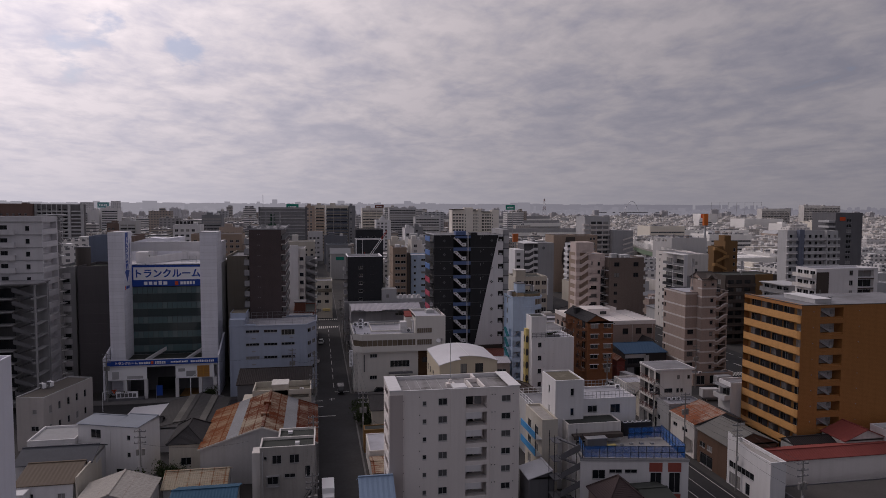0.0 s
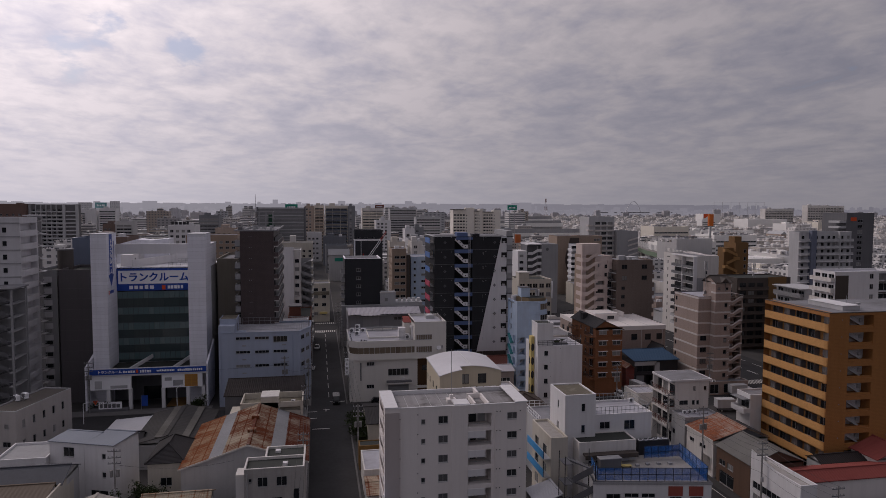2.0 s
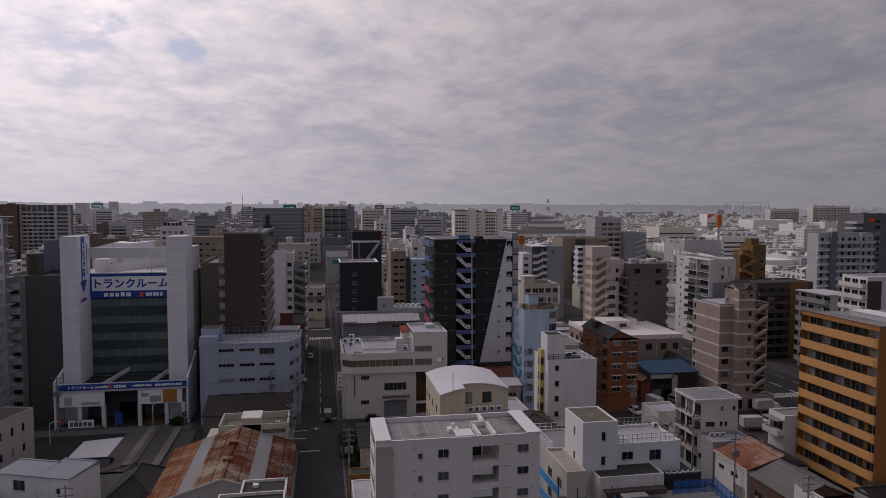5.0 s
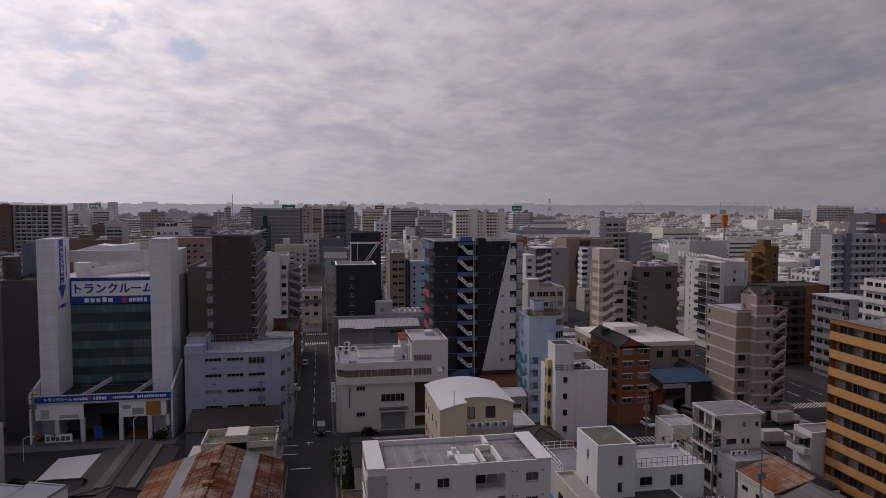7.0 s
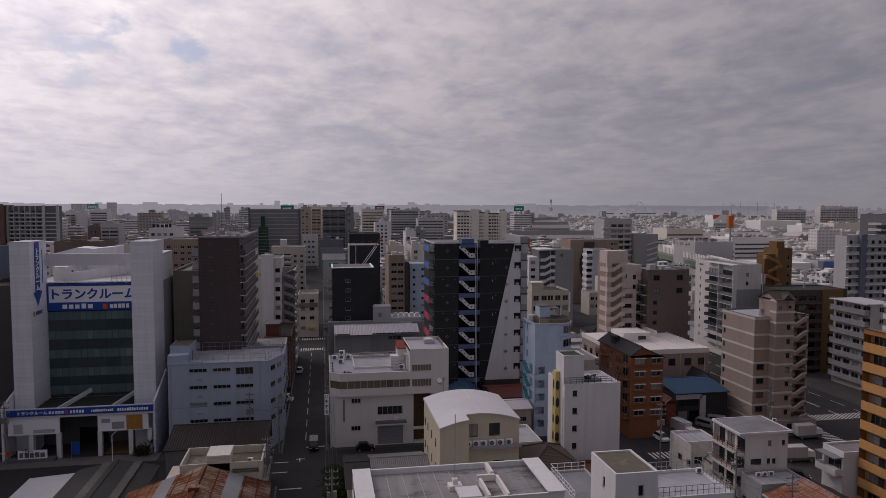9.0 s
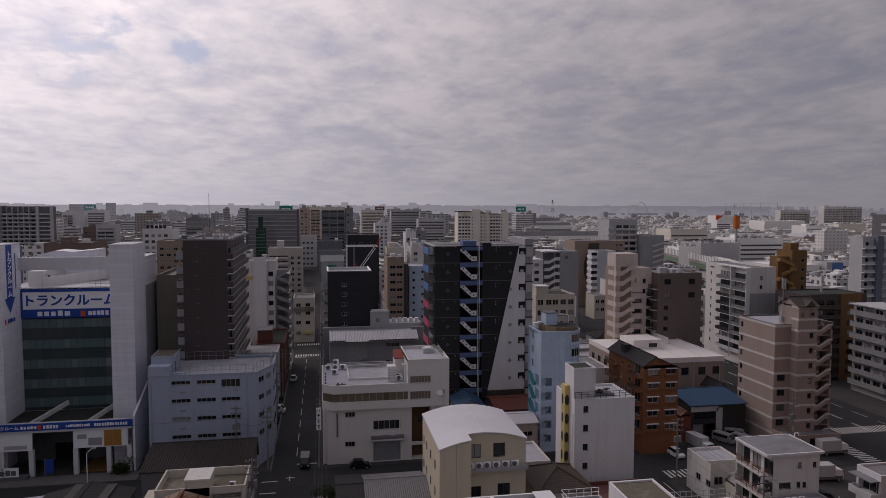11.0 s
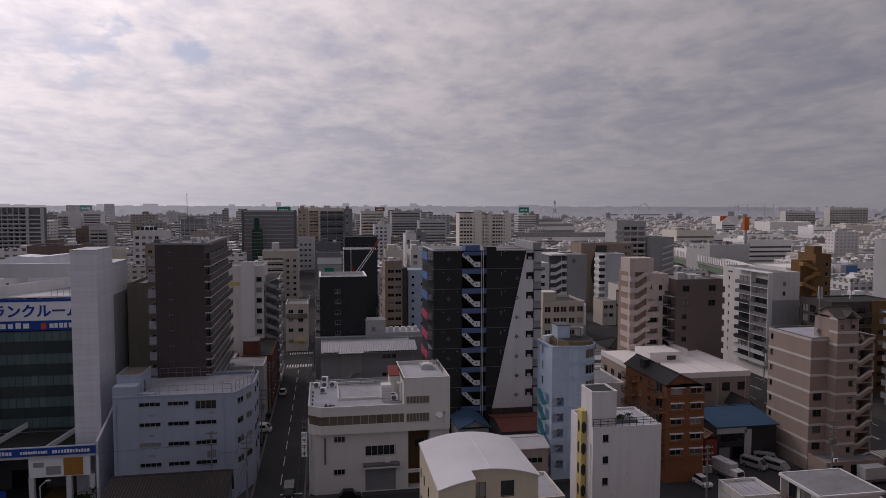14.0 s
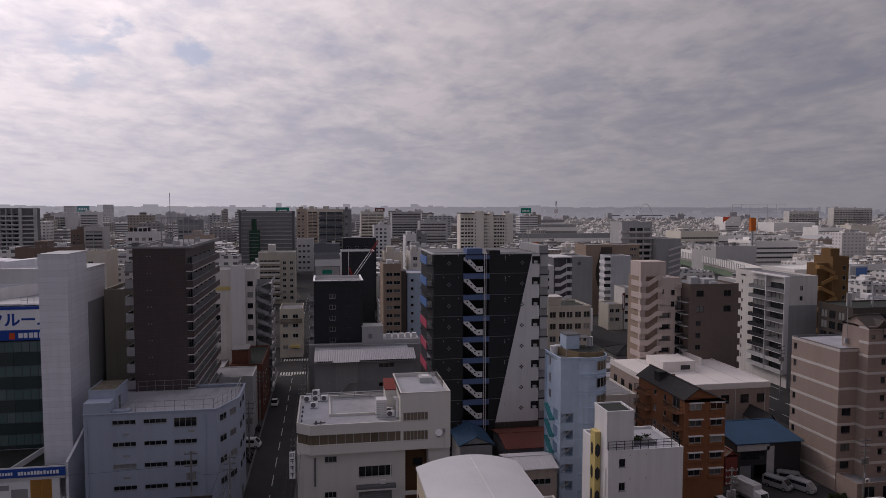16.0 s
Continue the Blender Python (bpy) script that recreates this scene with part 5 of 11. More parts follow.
def black_white_house():
    x0, y0, fl = 34.5, 199.6, 4.165
    tops = steps(3.41, fl, 9)  # upper edges of the blue landing parapets
    b = thing("apartment_house", "black and white apartment house with open stairs behind blue parapets", "building", x0, y0)
    TAKEN.append((33, 58.4, 199, 218))
    hs = {"S": [(5.85, 11.0, 0.3, 40.3, 0, 3.2)]}
    part("wall", wall_shell(Geo(), 21.3, 17, 40.45, hs), BLACK, b)
    part("roof", Geo().box(0.3, 21.0, 0.3, 16.8, 40.4, 40.5), ROOF, b)
    part("parapet", Geo().box(-0.3, 5.0, -0.12, 0.3, 40.4, 40.62).box(-0.3, 0.2, 0.3, 16.8, 40.4, 40.62).box(13.2, 21.3, -0.12, 0.3, 40.4, 40.62), GREY_LIGHT, b)
    part("roof_block", Geo().box(11.1, 13.2, -0.05, 3.0, 40.46, 41.2), BLACK, b)
    w = Geo()
    w.face([(12.5, -0.06, 6.85), (21.3, -0.06, 6.85), (21.3, -0.06, 40.4), (19.76, -0.06, 40.4)])
    w.face([(12.5, -0.06, 6.85), (19.76, -0.06, 40.4), (19.76, 0.0, 40.4), (12.5, 0.0, 6.85)])
    w.face([(12.5, -0.06, 6.85), (12.5, 0, 6.85), (21.3, 0, 6.85), (21.3, -0.06, 6.85)])
    part("white_panel", w, WHITE, b, "white slanting facade panel")
    part("white_plinth", Geo().box(12.5, 21.3, -0.1, -0.004, 0.0, 6.8), DARK_BROWN, b)
    joint = Geo().box(0.05, 5.8, -0.02, 0.0, -0.05, 0.05).mesh("panel_joint", GREY_DARK)
    joint_e = Geo().box(11.05, 19.0, -0.02, 0.0, -0.05, 0.05).mesh("panel_joint", GREY_DARK)
    cross = Geo()
    for dx, dz in ((-0.27, 0), (0.27, 0), (0, 0.27), (0, -0.27)):
        cross.tube((dx, -0.02, dz), (dx, 0.02, dz), 0.16, 0, 8)
    me_dark, me_grey = cross.mesh("vent_cluster", DARK_METAL), cross.mesh("vent_cluster", GREY_DARK)
    spot = Geo().tube((0, -0.1, 0), (0, 0, 0), 0.08, 0, 6).mesh("vent_cap", GREY_LIGHT)
    side, wing = Geo(), [(0, 0), (0.95, 0), (2.6, -1.75), (3.85, -1.75), (3.85, -2.85), (2.55, -2.85)]
    n = 8
    for i in range(n):
        xa, za = 2.55 - 2.45 * i / n, -2.85 + 2.25 * (i + 0.0) / n
        wing += [(xa, za + 2.25 / n), (xa - 2.45 / n, za + 2.25 / n)]
    side.face([(x, 0.0, z) for x, z in wing[::-1]]).face([(x, 0.14, z) for x, z in wing])
    for (xa, za), (xb, zb) in zip(wing, wing[1:] + wing[:1]):
        side.face([(xa, 0, za), (xb, 0, zb), (xb, 0.14, zb), (xa, 0.14, za)])
    side = side.mesh("stringer", WHITE)
    flight = stepped(Geo(), 3.8, 0.1, 0.0, 1.5, -2.85, -0.4).mesh("stair_flight", GREY_LIGHT)
    band = Geo().box(5.8, 11.05, -0.5, -0.1, -1.02, 0.0).mesh("parapet_band", BAND_BLUE)
    landing = Geo().box(5.85, 11.0, 0.0, 3.1, -1.15, -1.0).mesh("landing", GREY_DARK)
    for i, z in enumerate(tops):
        part("parapet_band", band, None, b, "dusty blue landing parapet", at=(0, 0, z))
        part("landing", landing, None, b, at=(0, 0, z))
    for i, z in enumerate(steps(2.39, fl, 10)):
        part("stringer", side, None, b, "white stair side with round dark discs", at=(5.88, -0.3, z))
        part("stair_flight", flight, None, b, at=(5.88, -0.15, z))
        for k in range(4):
            part("stringer_hole", HOLE_DISC, None, b, at=(6.6 + k * 0.8, -0.31, z - 0.45 - min(k, 3) * 0.72 + (0.3 if k == 3 else 0)))
    part("parapet_band", Geo().box(6.2, 11.05, -0.5, -0.1, 39.5, 40.25), BAND_BLUE, b, "dusty blue landing parapet")
    for i, z in enumerate(steps(1.0, fl, 10)):
        part("vent_cluster", me_grey, None, b, at=(3.04, -0.02, z + 0.22))
        part("vent_cluster", me_dark if i < 7 else me_grey, None, b, at=(17.75, -0.08, z + 0.25))
        part("panel_joint", joint, None, b, at=(0, 0, z + 2.32))
        part("panel_joint", joint_e, None, b, at=(0, 0, z + 2.32))
        for dx, dz in ((14.3, 1.55), (14.3, 1.25), (14.3, 0.95), (15.1, 1.7), (2.0, 1.7), (4.9, 1.7), (20.9, 0.4)):
            part("vent_cap", spot, None, b, at=(dx, -0.06 if dx > 20 else 0, z + dz))
    for z in steps(1.02, fl, 10):
        # Dark sheets in front of the wall paint the shade of recesses.
        part("side_recess", Geo().box(19.75, 21.32, -0.1, -0.0, z, z + 1.45) if z > 6 else Geo().box(21.2, 21.3, -0.1, 0, z, z + 1.45), SHADE_BLACK, b)
        if z > 6:
            part("recess_unit", Geo().box(20.1, 20.8, -0.3, -0.1, z + 0.05, z + 0.6), GREY_LIGHT, b)
        part("side_panel", Geo().box(21.5, 23.1, 0.0, 14, z - 0.6, z + 1.8), GREY_LIGHT, b)
        part("side_slab", Geo().box(21.3, 23.2, -0.1, 14.2, z + 1.8, z + 2.0), DARK_METAL, b)
        part("side_gap", Geo().box(21.3, 23.15, 0.3, 14.1, z + 2.0, z + fl - 0.6), GREY, b)
    for i, z in enumerate(steps(0.0, fl, 10)):
        part("west_panel", Geo().box(-1.35, -1.22, 0.6, 9.0, z + 1.0, z + 2.55), BLUE_PANEL if i > 6 or i in (0,) else PINK_PANEL, b, "coloured balcony panel")
        part("west_slab", Geo().box(-1.35, 0.0, 0.3, 9.3, z + 0.8, z + 1.0), DARK_METAL, b)
        part("west_rail", Geo().box(-1.33, -1.25, 0.6, 9.0, z + 2.95, z + 3.02).box(-1.3, 0.0, 0.6, 0.66, z + 2.9, z + 2.96), DARK_METAL, b)
        part("west_door", Geo().box(-0.04, 0.0, 1.5, 8.0, z + 1.0, z + 3.1), GLASS, b)
    part("downpipe", Geo().tube((9.95, -0.55, 1), (9.95, -0.55, 40.6), 0.06).tube((10.3, -0.55, 1), (10.3, -0.55, 41.0), 0.06), WHITE, b)
    part("stair_head", Geo().prism([(6.5, -0.3), (9.6, -0.3), (9.6, 3.2), (6.5, 3.2)], 40.46, 41.6), BAND_BLUE, b)


black_white_house()


# ---- white apartment house by the street ----
def stained_roof(name, clean, dirty):
    """Trowelled roof coat: brush runs across the slab, ponding stains and dark damp patches."""
    m = shader(name, clean, 0.9, 0.0, 0.12, 0.0, 2.5, 0.05)
    n = Nodes(m.node_tree)
    b = next(k for k in m.node_tree.nodes if k.type == "BSDF_PRINCIPLED")
    was = b.inputs["Base Color"].links[0].from_socket
    at = n.add("ShaderNodeNewGeometry").outputs["Position"]
    runs = n.noise(n.add("ShaderNodeMapping", Vector=at, Scale=(1.1, 0.16, 1.0)).outputs[0], 1.0, 5.0, 0.6)
    pond = n.noise(n.add("ShaderNodeMapping", Vector=at, Scale=(0.22, 0.5, 1.0)).outputs[0], 1.0, 5.0, 0.65)
    f = n.math("ADD", n.math("MULTIPLY", n.ramp(runs, (0.42, 0.0), (0.66, 1.0)), 0.35), n.math("MULTIPLY", n.ramp(pond, (0.5, 0.0), (0.62, 1.0)), 0.75), True)
    m.node_tree.links.new(n.mix(f, was, (*dirty, 1)), b.inputs["Base Color"])
    return m


STAINED = stained_roof("stained_roof_concrete", (0.30, 0.29, 0.295), (0.115, 0.108, 0.106))
FROSTED = glazing("frosted_window_glass", (0.03, 0.034, 0.038), (0.15, 0.15, 0.155), 0.6)


RED_PANEL = shader("brick_red_panel", (0.34, 0.09, 0.07))


def white_apartments():
    fl = 2.905
    zs = steps(0.33, fl, 7)
    loggia = [(0.15, 1.84)] + [(z - 2.23, z) for z in steps(4.74, fl, 5)] + [(16.95, 19.0)]
    hs = {"S": rects([7.81], zs, 1.44, 1.13) + rects([5.26], [z + 0.03 for z in zs], 0.63, 0.76, 1) + rects([18.2], [z + 0.13 for z in zs], 1.53, 1.03)}
    hs["S"] += [(12.28, 15.8, za, zb, 0, 2.6) for za, zb in loggia]
    hs["W"] = [(1.2, 7.5, z + 0.1, z + 2.0, 0, 0.9) for z in zs]
    hs["E"] = rects([2.0, 5.5], zs, 1.4, 1.3)
    b = building("apartment_house", "warm white seven-storey apartment house with stained flat roof", 11.0, 32.2, 104.4, 113.6, 20.3, CLEAN_WARM, hs, STAINED, 0.55, WHITE, glass=FROSTED)
    for x in steps(3.6, 1.75, 5):
        part("roof_seam", Geo().box(x, x + 0.06, 0.6, 8.8, 19.76, 19.8), GREY_LIGHT, b)
    for za, zb in loggia:
        part("loggia_door", Geo().box(12.5, 14.0, 2.45, 2.58, za + 0.02, zb - 0.15), GLASS, b)
        part("loggia_door", Geo().box(14.3, 15.4, 2.45, 2.58, za + 0.02, zb - 0.2), GREY, b)
        part("loggia_rail", Geo().bar((12.28, 0.1, za + 0.5), (15.8, 0.1, za + 0.5), 0.04, 0.04), STEEL, b)
        if zb < 17:
            part("loggia_panel", Geo().box(12.24, 14.9, -0.06, 0.1, zb - 1.04, zb), WHITE, b, "white upper panel of the loggia")
            part("meter_box", Geo().box(12.4, 12.8, 1.2, 1.5, za + 0.3, za + 0.9), GREY_LIGHT, b)
    for z in zs:
        part("side_parapet", Geo().box(-0.1, 0.02, 1.6, 8.1, z - 0.1, z + 0.9), CLEAN_WARM, b)
        for x, dz in ((2.15, 0.95), (4.76, 1.5), (16.6, 1.4), (17.1, 1.4), (20.2, 1.35)):
            part("vent_cap", Geo().tube((x, -0.1, z + dz), (x, 0, z + dz), 0.085), GREY_DARK, b)
        part("window_sill", Geo().box(7.75, 9.3, -0.07, 0.0, z - 0.08, z - 0.02), GREY_LIGHT, b)
    part("pilaster", Geo().box(-0.04, 2.1, -0.12, -0.0, 0, 19.7), PIER, b)
    part("pilaster", Geo().box(9.75, 12.2, -0.1, -0.0, 0, 20.3), CLEAN_WARM, b)
    part("downpipe", Geo().tube((2.35, -0.16, 0), (2.35, -0.16, 19.4), 0.06), CLEAN_WARM, b)
    part("downpipe", Geo().tube((16.3, -0.1, 0), (16.3, -0.1, 19.4), 0.06), CLEAN_WARM, b)
    for x in (-0.05, 19.45):
        part("roof_coping", Geo().box(x, x + 1.95, -0.05, 9.2, 20.37, 20.5), WHITE, b)
    part("roof_deck", Geo().box(10.3, 12.6, 0.2, 2.8, 20.2, 20.46), WHITE, b)
    part("roof_kerb", Geo().box(13.2, 13.5, 0.2, 4.5, 19.8, 20.5).box(15.2, 15.5, 0.2, 5.5, 19.8, 20.5).box(13.2, 15.5, 5.2, 5.5, 19.8, 20.5).box(14.9, 15.3, 6.3, 9.0, 19.8, 20.4), CLEAN_WARM, b)
    m = thing("lightning_rod", "thin steel lightning rod on a small plinth", "antenna", 11.2 + 10.3, 104.4 + 4.0, 19.76)
    part("plinth", Geo().box(-0.7, 0.7, -0.6, 0.6, 0, 0.5).box(-0.25, 0.25, -0.25, 0.25, 0.5, 1.1), CLEAN_WARM, m)
    part("rod", Geo().tube((0, 0, 1.1), (0, 0, 8.0), 0.045), STEEL, m)


white_apartments()


# ---- barrel-roofed cream house ----
def barrel_house():
    x0, x1, y0, y1 = 25.6, 39.1, 141.0, 157.5
    b = thing("barrel_roof_house", "cream house with white barrel roof and air conditioners on a ledge", "house", x0, y0)
    TAKEN.append((x0, x1, y0, y1))
    wide, deep = x1 - x0, y1 - y0
    eave, rise, cut, back = 15.2, 1.25, 4.6, 2.7
    arc = [(wide * i / 18, eave + rise * (1 - (2 * i / 18 - 1) ** 2)) for i in range(19)]
    top = lambda x: eave + rise * (1 - (2 * x / wide - 1) ** 2)
    hs = {"S": [(0.2, 2.0, 12.75, 14.75, 2), (3.9, 5.7, 12.75, 14.75, 2), (0.3, 2.1, 6.2, 8.4, 2), (4.6, 6.5, 6.6, 8.6, 2)]}
    body = Geo()
    body.face([(0, 0, 0), (cut, 0, 0)] + [(cut * k / 6, 0, top(cut * k / 6)) for k in range(6, -1, -1)])
    body.face([(0, deep, 0), (0, 0, 0), (0, 0, eave), (0, deep, eave)])
    body.face([(cut, 0, 0), (cut, back, 0), (cut, back, top(cut)), (cut, 0, top(cut))])
    body.face([(wide, back, 0), (wide, deep, 0), (wide, deep, eave), (wide, back, eave)])
    body.face([(cut, back, 15.0), (wide, back, 15.0)] + [(wide - (wide - cut) * k / 10, back, top(wide - (wide - cut) * k / 10)) for k in range(11)])
    part("wall", body, BARREL_CREAM, b)
    part("recess_wall", wall_shell(Geo(), wide - cut, 3.0, 15.0, hs, sides="S"), BARREL_CREAM, b, at=(cut, back, 0))
    for u0, u1, z0, z1, n in hs["S"]:
        w1 = window(b, "S", wide - cut, 3, u0, z0, u1 - u0, z1 - z0, n, frame=DARK_METAL)
        w1.location.x += cut
        w1.location.y += back
    for z in (5.2, 11.2):
        part("ledge", Geo().box(cut, wide, 1.4, back, z - 0.2, z), GREY, b)
        part("ledge_rim", Geo().box(cut, wide, 1.3, 1.4, z - 0.2, z + 0.35), GREY, b)
    roof = Geo()
    spots = sorted({cut, *(x for x, z in arc)})
    for xa, xb in zip(spots, spots[1:]):
        ys, za, zb = (-0.25 if xb <= cut + 0.01 else back - 0.3), top(xa), top(xb)
        roof.face([(xa, ys, za + 0.12), (xb, ys, zb + 0.12), (xb, deep + 0.2, zb + 0.12), (xa, deep + 0.2, za + 0.12)])
        roof.face([(xa, ys, za), (xb, ys, zb), (xb, ys, zb + 0.12), (xa, ys, za + 0.12)])
        roof.face([(xa, deep, 0), (xb, deep, 0), (xb, deep, zb), (xa, deep, za)])
    roof.box(-0.12, 0.0, -0.25, deep + 0.2, eave - 0.15, eave + 0.14).box(wide, wide + 0.12, back - 0.3, deep + 0.2, eave - 0.15, eave + 0.14)
    part("barrel_roof", roof, shader("white_roof_coating", (0.66, 0.65, 0.68), 0.6, var=0.2, streak=0.0), b)
    part("roof_seam", Geo().bar((wide / 2 + 0.3, back - 0.3, eave + rise + 0.15), (wide / 2 + 0.3, deep, eave + rise + 0.15), 0.18, 0.06), WHITE, b)
    for y in (3.5, 7.5, 11.5, 14.5):
        for z in (3.5, 7.0, 11.0):
            part("side_glazing", Geo().box(-0.03, 0.02, y, y + 0.8, z, z + 1.3), GLASS, b)


barrel_house()


# ---- stepped white house, roof terraces and blue netting ----
def stepped_house():
    building("stair_tower_house", "white stair tower with mossy flat roof", 40.5, 45.7, 110.3, 117.4, 19.2, WHITE, {"S": rects([2.78], [16.44, 12.94], 0.66, 1.32, 1), "W": rects([3.6], [16.4, 12.8, 9.0, 5.3], 0.6, 1.3, 1)}, ROOF_MOSS, 0.12, WHITE)
    c = building("terrace_house", "white house with railed roof terrace", 45.8, 56.4, 112.0, 119.8, 15.2, WHITE, {"S": [(1.4, 3.2, 12.8, 14.0, 2), (5.7, 7.6, 12.5, 14.07, 2)]}, ROOF_PALE, 0.25)
    railing(c, [(0.2, 0.15), (10.4, 0.15), (10.4, 7.6), (0.2, 7.6)], 15.2, 1.25, STEEL, 0.75, 2)
    d = building("dark_roof_house", "white wing with dark flat roof and brown canopy", 41.9, 51.5, 107.6, 111.9, 12.3, WHITE_WARM, {"S": rects([1.6, 5.4], [8.2], 1.8, 1.2)}, ROOF_DARK, 0.06)
    part("canopy", Geo().box(0.6, 9.4, -1.3, 0.0, 10.4, 10.7).box(0.6, 9.4, -1.3, -1.1, 10.0, 10.4), DARK_BROWN, d)
    hs = {"S": [(1.9, 4.0, 5.9, 7.4, 2), (4.6, 6.7, 6.85, 7.5, 2), (7.1, 9.1, 6.85, 7.5, 2), (11.2, 13.0, 3.7, 7.0, 2), (14.2, 16.0, 3.7, 7.0, 2), (11.2, 13.0, 0.4, 2.6, 2), (14.2, 16.0, 0.4, 2.6, 2), (1.9, 4.0, 1.6, 3.4, 2)], "W": rects([1.0, 3.2], [2.6, 6.0], 0.9, 1.3)}
    e = building("netted_terrace_building", "white building with blue netting round its roof terrace", 41.2, 58.5, 100.2, 113.6, 9.2, WHITE, hs, CONCRETE, 0.2, GREY_DARK, rz=-10.7)
    for x in (11.0, 14.0):
        for za, zb in ((7.15, 8.6), (2.75, 3.5)):
            part("red_panel", Geo().box(x, x + 2.1, -0.06, -0.004, za, zb), RED_PANEL, e)
    part("eaves_band", Geo().box(-0.1, 17.4, -0.12, -0.004, 8.85, 9.2), GREY, e)
    fence = thing("net_fence", "blue net fence on dark posts round a roof terrace", "fence", 41.2, 100.2, 9.2, rz=-10.7)
    for (xa, ya), (xb, yb), hi in (((0.6, 0.4), (16.8, 0.4), 2.0), ((16.8, 0.4), (16.0, 10.2), 2.3), ((0.6, 0.4), (0.6, 4.6), 2.2), ((10.1, 9.3), (16.0, 10.2), 2.0)):
        nrm = Vector((yb - ya, xa - xb, 0)).normalized() * 0.02
        net = Geo().face([(xa, ya, 0.1), (xb, yb, 0.1), (xb, yb, hi), (xa, ya, hi)])
        net.face([(xa + nrm.x, ya + nrm.y, hi), (xb + nrm.x, yb + nrm.y, hi), (xb + nrm.x, yb + nrm.y, 0.1), (xa + nrm.x, ya + nrm.y, 0.1)])
        part("net", net, NET_SHEER, fence)
        railing(fence, [(xa, ya - 0.05), (xb, yb - 0.05)], 0.0, hi, DARK_METAL, 1.25, 2, "fence_frame")
    for x, y in ((50.6, 105.2), (52.4, 105.4), (54.2, 105.3), (56.0, 105.0)):
        w1 = thing("ballast_weight", "grey concrete weight on the roof terrace", "weight", x, y, 9.0, "terrace weights")
        part("block", Geo().prism([(-0.3, -0.25), (0.3, -0.25), (0.3, 0.25), (-0.3, 0.25)], 0, 0.3), GREY, w1)
        part("lifting_loop", Geo().tube((-0.12, 0, 0.32), (0.12, 0, 0.32), 0.03), STEEL, w1)
    bx = thing("terrace_shed", "dark grey storage box on the roof terrace", "storage box", 45.8, 105.0, 9.0)
    part("body", Geo().box(-1.7, 1.7, -0.6, 0.6, 0, 1.7), GREY_DARK, bx)
    part("lid", Geo().box(-1.8, 1.8, -0.7, 0.7, 1.7, 1.8), GREY, bx)
    tr = thing("trolley", "yellow flatbed trolley on the roof terrace", "trolley", 48.6, 105.0, 9.0)
    part("platform", Geo().box(-0.8, 0.8, -0.4, 0.4, 0.25, 0.35), YELLOW, tr)
    part("push_bar", Geo().bar((-0.75, -0.35, 0.35), (-0.95, -0.35, 1.1), 0.06, 0.06).bar((-0.95, -0.35, 1.1), (-0.95, 0.35, 1.1), 0.06, 0.06).bar((-0.95, 0.35, 1.1), (-0.75, 0.35, 0.35), 0.06, 0.06), YELLOW, tr)
    for x in (-0.6, 0.6):
        part("castor", Geo().tube((x, -0.3, 0.12), (x, 0.3, 0.12), 0.12, 0, 8), RUBBER, tr)
    st = thing("steel_staircase", "dark steel outside staircase", "staircase", 38.0, 100.3)
    stair_flights(st, 0.0, 3.2, 0.0, 2.6, steps(0.1, 3.0, 4), 3.0, GREY_DARK)
    for z in steps(3.0, 3.0, 4):
        part("landing", Geo().box(-1.2, 0.0, 0, 2.6, z - 0.1, z), GREY_DARK, st)
        part("landing", Geo().box(3.2, 3.6, 0, 2.6, z - 1.6, z - 1.5), GREY_DARK, st)
    for x, y in ((-1.2, 0), (3.5, 0), (-1.2, 2.5), (3.5, 2.5)):
        part("post", Geo().box(x, x + 0.1, y, y + 0.1, 0, 13.2), DARK_METAL, st)
    # neighbours between the white flats and the tower
    f = building("balcony_house", "cream house with blue balcony panels", 37.6, 40.4, 108.6, 118.0, 13.0, CREAM, {"W": rects([1.5, 5.5], [3.0, 6.2, 9.2], 1.8, 1.8)}, CONCRETE, 0.3)
    for z in (6.8, 9.7):
        part("balcony_slab", Geo().box(-1.2, 0.0, 0.1, 8.3, z - 0.15, z), GREY_LIGHT, f)
        part("balcony_panel", Geo().box(-1.25, -1.15, 0.1, 8.3, z, z + 1.15), shader("sky_blue_panel", (0.07, 0.30, 0.62), 0.5, var=0.1, streak=0.05, bump=0) if z < 7 else bpy.data.materials["sky_blue_panel"], f, "bright blue balcony panel")
        part("balcony_post", Geo().box(-1.2, -1.1, 0.1, 0.2, z, z + 2.6), DARK_METAL, f)
    cr = building("bike_shed", "low shed under white corrugated sheets", 33.6, 37.8, 103.0, 108.2, 5.4, GREY_DARK, {}, top=False, category="shed")
    gable(cr, 4.2, 5.2, 5.4, 6.5, WHITE_METAL, "y", 0.3, GREY_DARK, 0.3, 0.05, ridge_at=0.9)
    k = building("terrace_flat", "low grey flat roof with white railing", 40.6, 46.2, 123.0, 133.0, 10.6, GREY_LIGHT, {}, ROOF, 0.2)
    railing(k, [(0.1, 0.1), (0.1, 9.8), (5.4, 9.8)], 10.6, 1.2, SIGN_WHITE, 1.0, 2)


def sheer(name, colour, alpha):
    m = bpy.data.materials.new(name)
    m.use_nodes = True
    b = m.node_tree.nodes["Principled BSDF"]
    n = Nodes(m.node_tree)
    at = n.add("ShaderNodeNewGeometry").outputs["Position"]
    m.node_tree.links.new(n.mix(n.noise(at, 0.9, 5.0), (*(c * 0.6 for c in colour), 1), (*colour, 1)), b.inputs["Base Color"])
    b.inputs["Roughness"].default_value, b.inputs["Alpha"].default_value = 0.9, alpha
    return m


